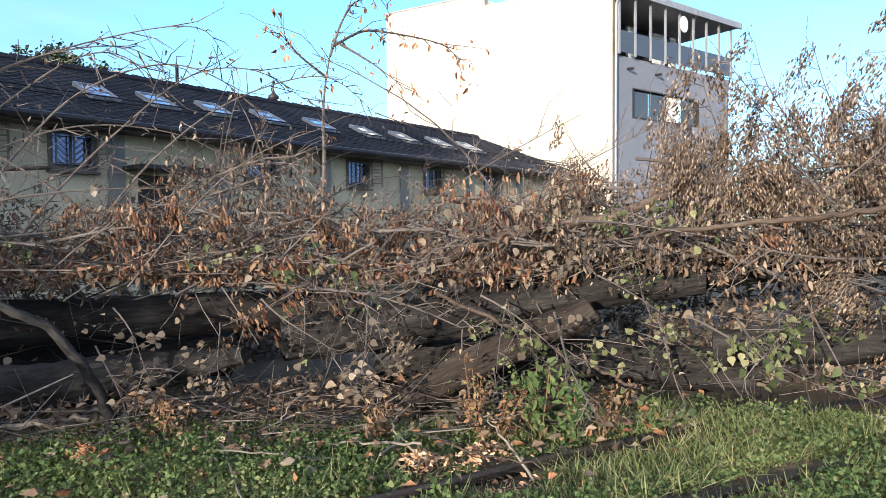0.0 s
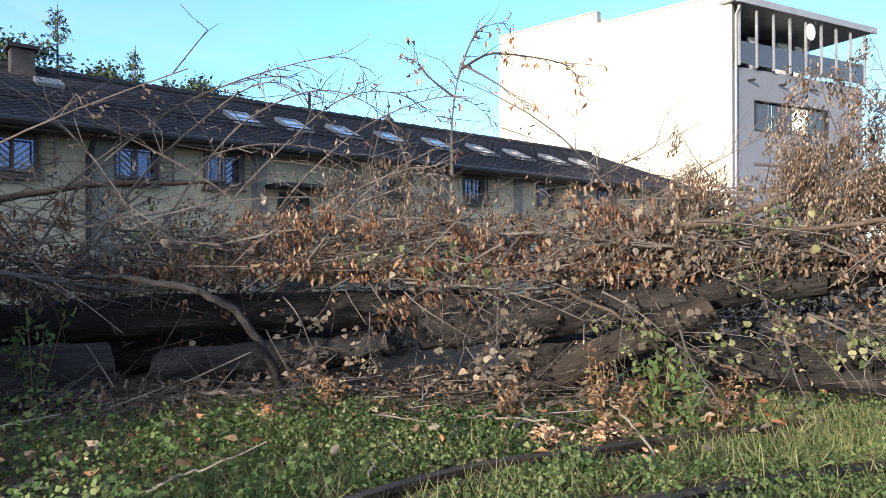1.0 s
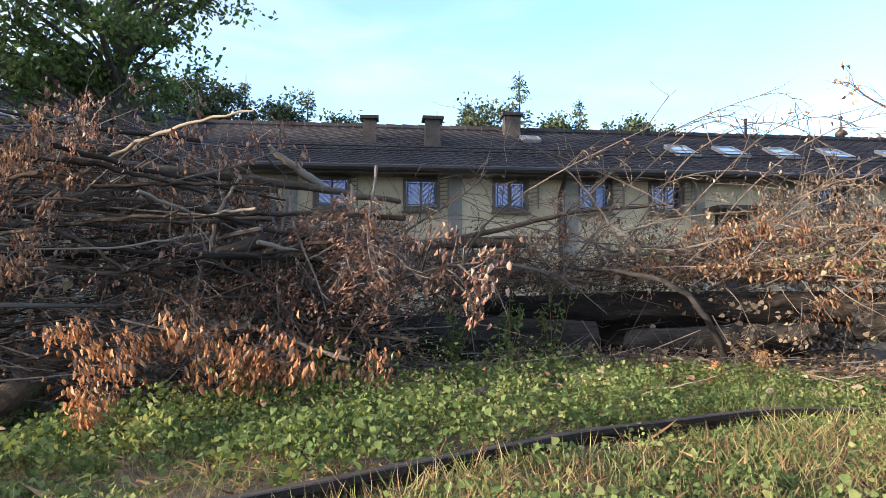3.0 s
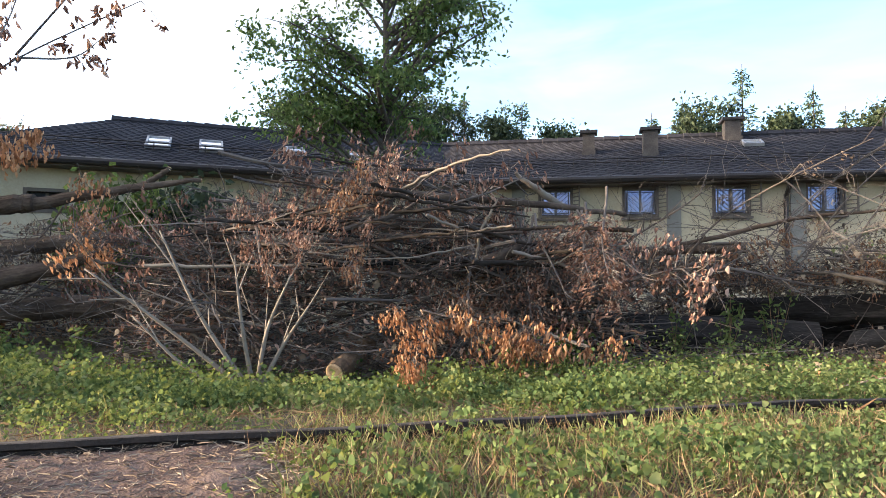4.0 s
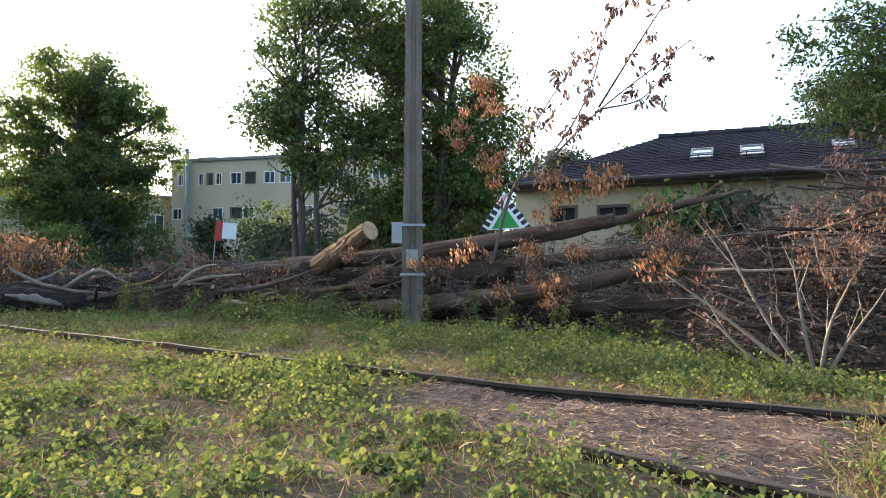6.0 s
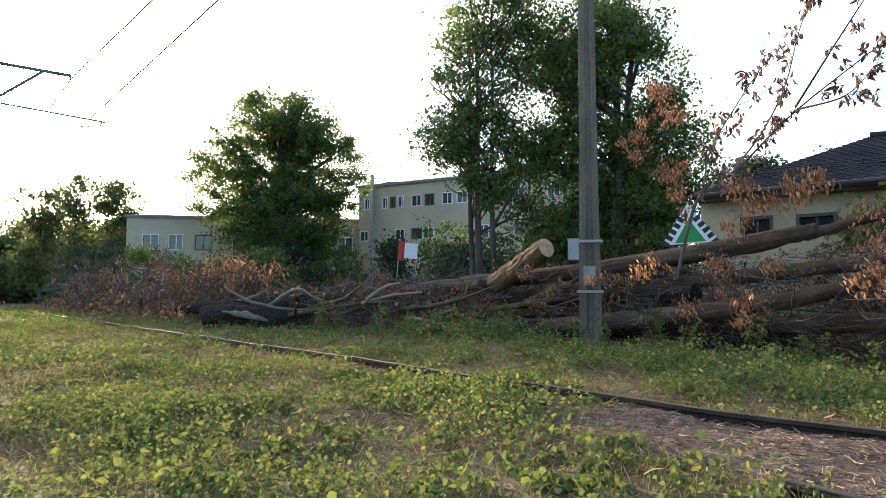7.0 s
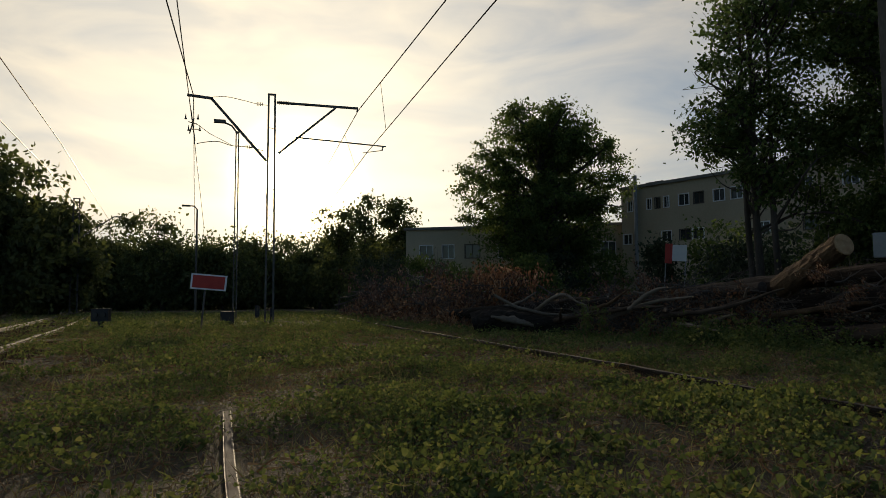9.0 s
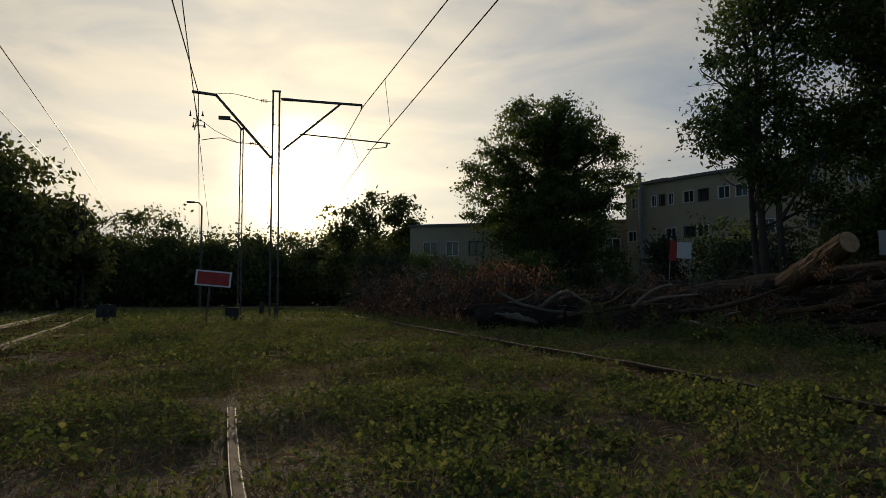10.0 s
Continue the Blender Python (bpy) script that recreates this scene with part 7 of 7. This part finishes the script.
def red_white_board():
    ob = thing("banner", "red and white board by the office building", "board", Matrix.Translation((-24.95, 16.7, 2.45)) @ pose(0, 0, 0, 0, 4, 56) @ Matrix.Diagonal((0.72, 1, 0.72, 1)))
    part("red_field", Geo().box((-0.6, 0, 0), (-0.2, 0.05, 1.15)).mesh("red_field", M["red"]), ob, "red field")
    part("white_field", Geo().box((-0.197, 0, 0.15), (0.6, 0.05, 1.1)).mesh("white_field", M["white"]), ob, "white field")
    for x in (-0.55, 0.55):
        part("leg", Geo().box((x - 0.03, 0.05, -2.3), (x + 0.03, 0.11, 1.0)).mesh("leg", M["steel"]), ob)


red_white_board()


def lattice_mast(at, h, half, label, yaw=0, bar=0.05, pitch=0.75):
    ob = thing("catenary_mast", label, "mast", Matrix.Translation(at) @ pose(0, 0, 0, 0, 0, yaw))
    for s in (-1, 1):
        part("upright", Geo().bar((0, s * half * 1.25, -0.1), (0, s * half, h), bar * 2).mesh("upright", M["maststeel"]), ob)
    n = int(h / pitch)
    for i in range(n):
        z = 0.5 + (h - 0.6) * i / n
        part("brace", Geo().bar((0, -half, z), (0, half, z + (0.4 if i % 2 else -0.05)), bar * 0.6).mesh("brace", M["maststeel"]), ob)
    part("cap", Geo().box((-0.06, -half - 0.05, h), (0.06, half + 0.05, h + 0.06)).mesh("cap", M["maststeel"]), ob)
    return ob


mast = lattice_mast((-29.2, 0.2, 0), 9.75, 0.13, "tall steel catenary mast with two bracket arms", 0, 0.04, 1.3)
for nm, a, b, w in (("arm", (0.0, 0.2, 9.45), (0.0, 3.67, 9.42), 0.09), ("strut", (0.0, 0.3, 7.25), (0.0, 2.7, 9.38), 0.08), ("arm", (0.0, 1.0, 7.98), (0.0, 4.93, 7.78), 0.05), ("arm", (0.0, -3.4, 9.52), (0.0, -2.4, 9.44), 0.1), ("strut", (0, -2.45, 9.44), (0.0, -0.2, 6.9), 0.1), ("dropper", (0, 4.8, 7.8), (0, 4.75, 7.6), 0.06), ("dropper", (0, 4.75, 7.6), (0, 3.9, 7.45), 0.03), ("dropper", (0, 3.67, 9.42), (0, 3.62, 9.25), 0.05)):
    part(nm, Geo().bar(a, b, w).mesh(nm, M["maststeel"]), mast)
ins = Geo()
for i in range(5):
    ins.tube([(0, 0.3 + 0.09 * i, 9.45), (0, 0.34 + 0.09 * i, 9.45)], 0.085, 8)
part("insulator", ins.mesh("insulator", M["black"]), mast, "ribbed dark insulator")
part("tie", Geo().tube(spline([(0, -2.4, 9.5), (0, -1.85, 9.55), (0, -1.2, 9.45), (0, -0.6, 9.33), (0, -0.1, 9.3)], 4), 0.014, 5).mesh("tie", M["maststeel"]), mast)
part("steady_arm", Geo().tube(spline([(0, -2.98, 7.5), (0, -2.5, 7.6), (0, -2.1, 7.62), (0, -1.6, 7.48), (0, -0.9, 7.45), (0, -0.2, 7.3)], 4), 0.018, 5).mesh("steady_arm", M["maststeel"]), mast)
part("stay", Geo().tube([(0, -3.05, 8.36), (0, -2.5, 7.95), (0, -1.6, 7.5)], 0.012, 4).mesh("stay", M["maststeel"]), mast)
for y, z in ((-0.62, 9.33), (-1.05, 7.46)):
    ins = Geo()
    for i in range(4):
        ins.tube([(0, y + 0.07 * i, z), (0, y + 0.03 + 0.07 * i, z)], 0.075, 8)
    part("insulator", ins.mesh("insulator", M["black"]), mast, "ribbed dark insulator")
mast2 = lattice_mast((-37, -1.5, 0), 9.95, 0.065, "slim steel lattice mast with a lamp arm", 0, 0.03, 0.42)
part("lamp_arm", Geo().tube([(0, 0, 9.9), (0, -0.3, 10.3), (0, -0.8, 10.5)], 0.05, 6).mesh("lamp_arm", M["maststeel"]), mast2)
part("lamp_head", Geo().box((-0.12, -1.2, 10.42), (0.12, -0.6, 10.58)).mesh("lamp_head", M["maststeel"]), mast2, "grey street lamp head")
m3 = lattice_mast((-56, -13.8, 0), 8.8, 0.2, "distant steel catenary mast")
part("arm", Geo().bar((0, 0.2, 5.8), (0, 2.6, 7.5), 0.08).mesh("arm", M["maststeel"]), m3)
part("arm", Geo().bar((0, 2.6, 7.5), (0, 3.2, 7.5), 0.08).mesh("arm", M["maststeel"]), m3)
m4 = lattice_mast((-95, -18.5, 0), 8.5, 0.2, "distant steel catenary mast")
part("arm", Geo().bar((0, 0.2, 6.0), (0, 2.6, 7.5), 0.1).mesh("arm", M["maststeel"]), m4)
for x, y, h in ((-59.7, -5.55, 9.0), (-95, -10.6, 8.8)):
    lp = thing("street_lamp", "slim street lamp with a curved arm", "lamp", Matrix.Translation((x, y, 0)))
    part("post", Geo().tube([(0, 0, 0), (0, 0, h * 0.97), (0, -0.25, h), (0, -0.6, h + 0.02)], [0.11, 0.07, 0.06, 0.05], 8).mesh("post", M["maststeel"]), lp)
    part("lamp_head", Geo().box((-0.14, -1.2, h - 0.05), (0.14, -0.55, h + 0.09)).mesh("lamp_head", M["maststeel"]), lp)

for pts, r in (([(-95, 2.4, 9.2), (-60, 3.2, 9.1), (-29.2, 3.9, 9.35), (-17.4, 4.68, 9.15), (14, 6.8, 9.2)], 0.02), ([(-95, 3.2, 7.0), (-29.2, 4.3, 7.5), (-14.2, 4.95, 7.7), (14, 6.6, 7.6)], 0.018), ([(-100, -9.5, 8.8), (-60, -5.8, 8.7), (-29.2, -2.95, 9.5), (-19.8, -2.78, 9.43), (12, 0.5, 9.4)], 0.022), ([(-100, -9.0, 7.2), (-60, -5.0, 7.2), (-29.2, -2.9, 7.8), (-19.8, -2.5, 9.45), (12, 1.0, 9.2)], 0.018),
               ([(-100, -20, 7.6), (-56, -11.5, 7.2), (-31, -8.3, 7.6), (-20.2, -7.0, 7.6), (12, -3, 7.6)], 0.018), ([(-100, -20.5, 6.4), (-56, -12, 6.0), (-31, -8.8, 6.5), (-20.2, -7.6, 6.6), (12, -4, 6.6)], 0.018)):
    tagged(new("overhead_wire", Geo().tube(pts, r, 5).mesh("overhead_wire", M["cable"])), "thin overhead contact wire along the track", "wire")
for a, b in (((-25.0, 4.18, 9.28), (-25.4, 4.46, 7.53)), ((-33.6, 3.8, 9.31), (-32.7, 4.24, 7.47))):
    tagged(new("dropper_wire", Geo().tube([a, b], 0.01, 4).mesh("dropper_wire", M["cable"])), "thin dropper between two overhead wires", "wire")
bal = thing("balance_weight", "tensioning gear hanging on the wires", "insulator", Matrix.Translation((-29.2, -2.98, 8.2)))
for a, b, w in (((0, -0.06, 0.7), (0, 0.12, -0.6), 0.045), ((0, 0.06, 0.35), (0, -0.1, -0.3), 0.045), ((0, -0.16, 0.2), (0, 0.2, 0.1), 0.03), ((0, -0.16, -0.12), (0, 0.28, -0.1), 0.03)):
    part("rod", Geo().bar(a, b, w).mesh("rod", M["maststeel"]), bal)
for y, z in ((-0.26, 0.3), (0.22, 0.32), (-0.14, -0.18), (0.3, -0.16)):
    part("bell", Geo().tube([(0, y, z + 0.22), (0, y, z + 0.06), (0, y, z)], [0.012, 0.03, 0.06], 8).mesh("bell", M["black"]), bal, "small bell-shaped insulator")


def red_sign():
    ob = thing("stop_board", "red board with a white border leaning on a post", "sign", Matrix.Translation((-23.9, -2.0, 0)) @ pose(0, 0, 0, 0, 0, 84))
    t = pose(0.17, 0, 1.36, 0, 5, 0)
    part("board", Geo().box((-0.58, 0, 0), (0.58, 0.03, 0.52), t).mesh("board", M["white"]), ob, "white border")
    part("red_field", Geo().box((-0.52, -0.006, 0.05), (0.52, 0.0, 0.47), t).mesh("red_field", M["red"]), ob, "red field")
    part("post", Geo().bar((-0.05, 0.05, -0.1), (0.1, 0.06, 1.75), 0.06).mesh("post", M["maststeel"]), ob)


red_sign()


def dwarf_signal():
    ob = thing("dwarf_signal", "small black ground signal with two lamps", "signal", Matrix.Translation((-25.0, -5.3, 0)) @ pose(0, 0, 0, 0, 0, 80))
    part("post", Geo().tube([(0, 0, -0.1), (0, 0, 0.35)], 0.09, 8).mesh("post", M["black"]), ob)
    part("case", Geo().box((-0.28, -0.12, 0.33), (0.28, 0.12, 0.72)).box((-0.3, -0.14, 0.72), (0.3, 0.14, 0.76)).mesh("case", M["black"]), ob)
    for x in (-0.13, 0.13):
        part("lamp", Geo().tube([(x, -0.2, 0.55), (x, -0.12, 0.55)], 0.085, 10).mesh("lamp", M["officeglass"]), ob, "dark glass lamp")


dwarf_signal()
for x, y, h, w in ((-27.5, -1.2, 0.55, 0.16), (-31.2, -1.6, 0.5, 0.5), (-30.5, 0.3, 0.65, 0.1), (-36, -0.4, 0.75, 0.12), (-38, -0.3, 0.7, 0.12)):
    st = thing("marker_post", "short dark post standing in the weeds", "post", Matrix.Translation((x, y, 0)))
    part("stub", Geo().box((-0.08, -w / 2, -0.1), (0.08, w / 2, h)).box((-0.1, -w / 2 - 0.02, h), (0.1, w / 2 + 0.02, h + 0.04)).mesh("stub", M["black"]), st)
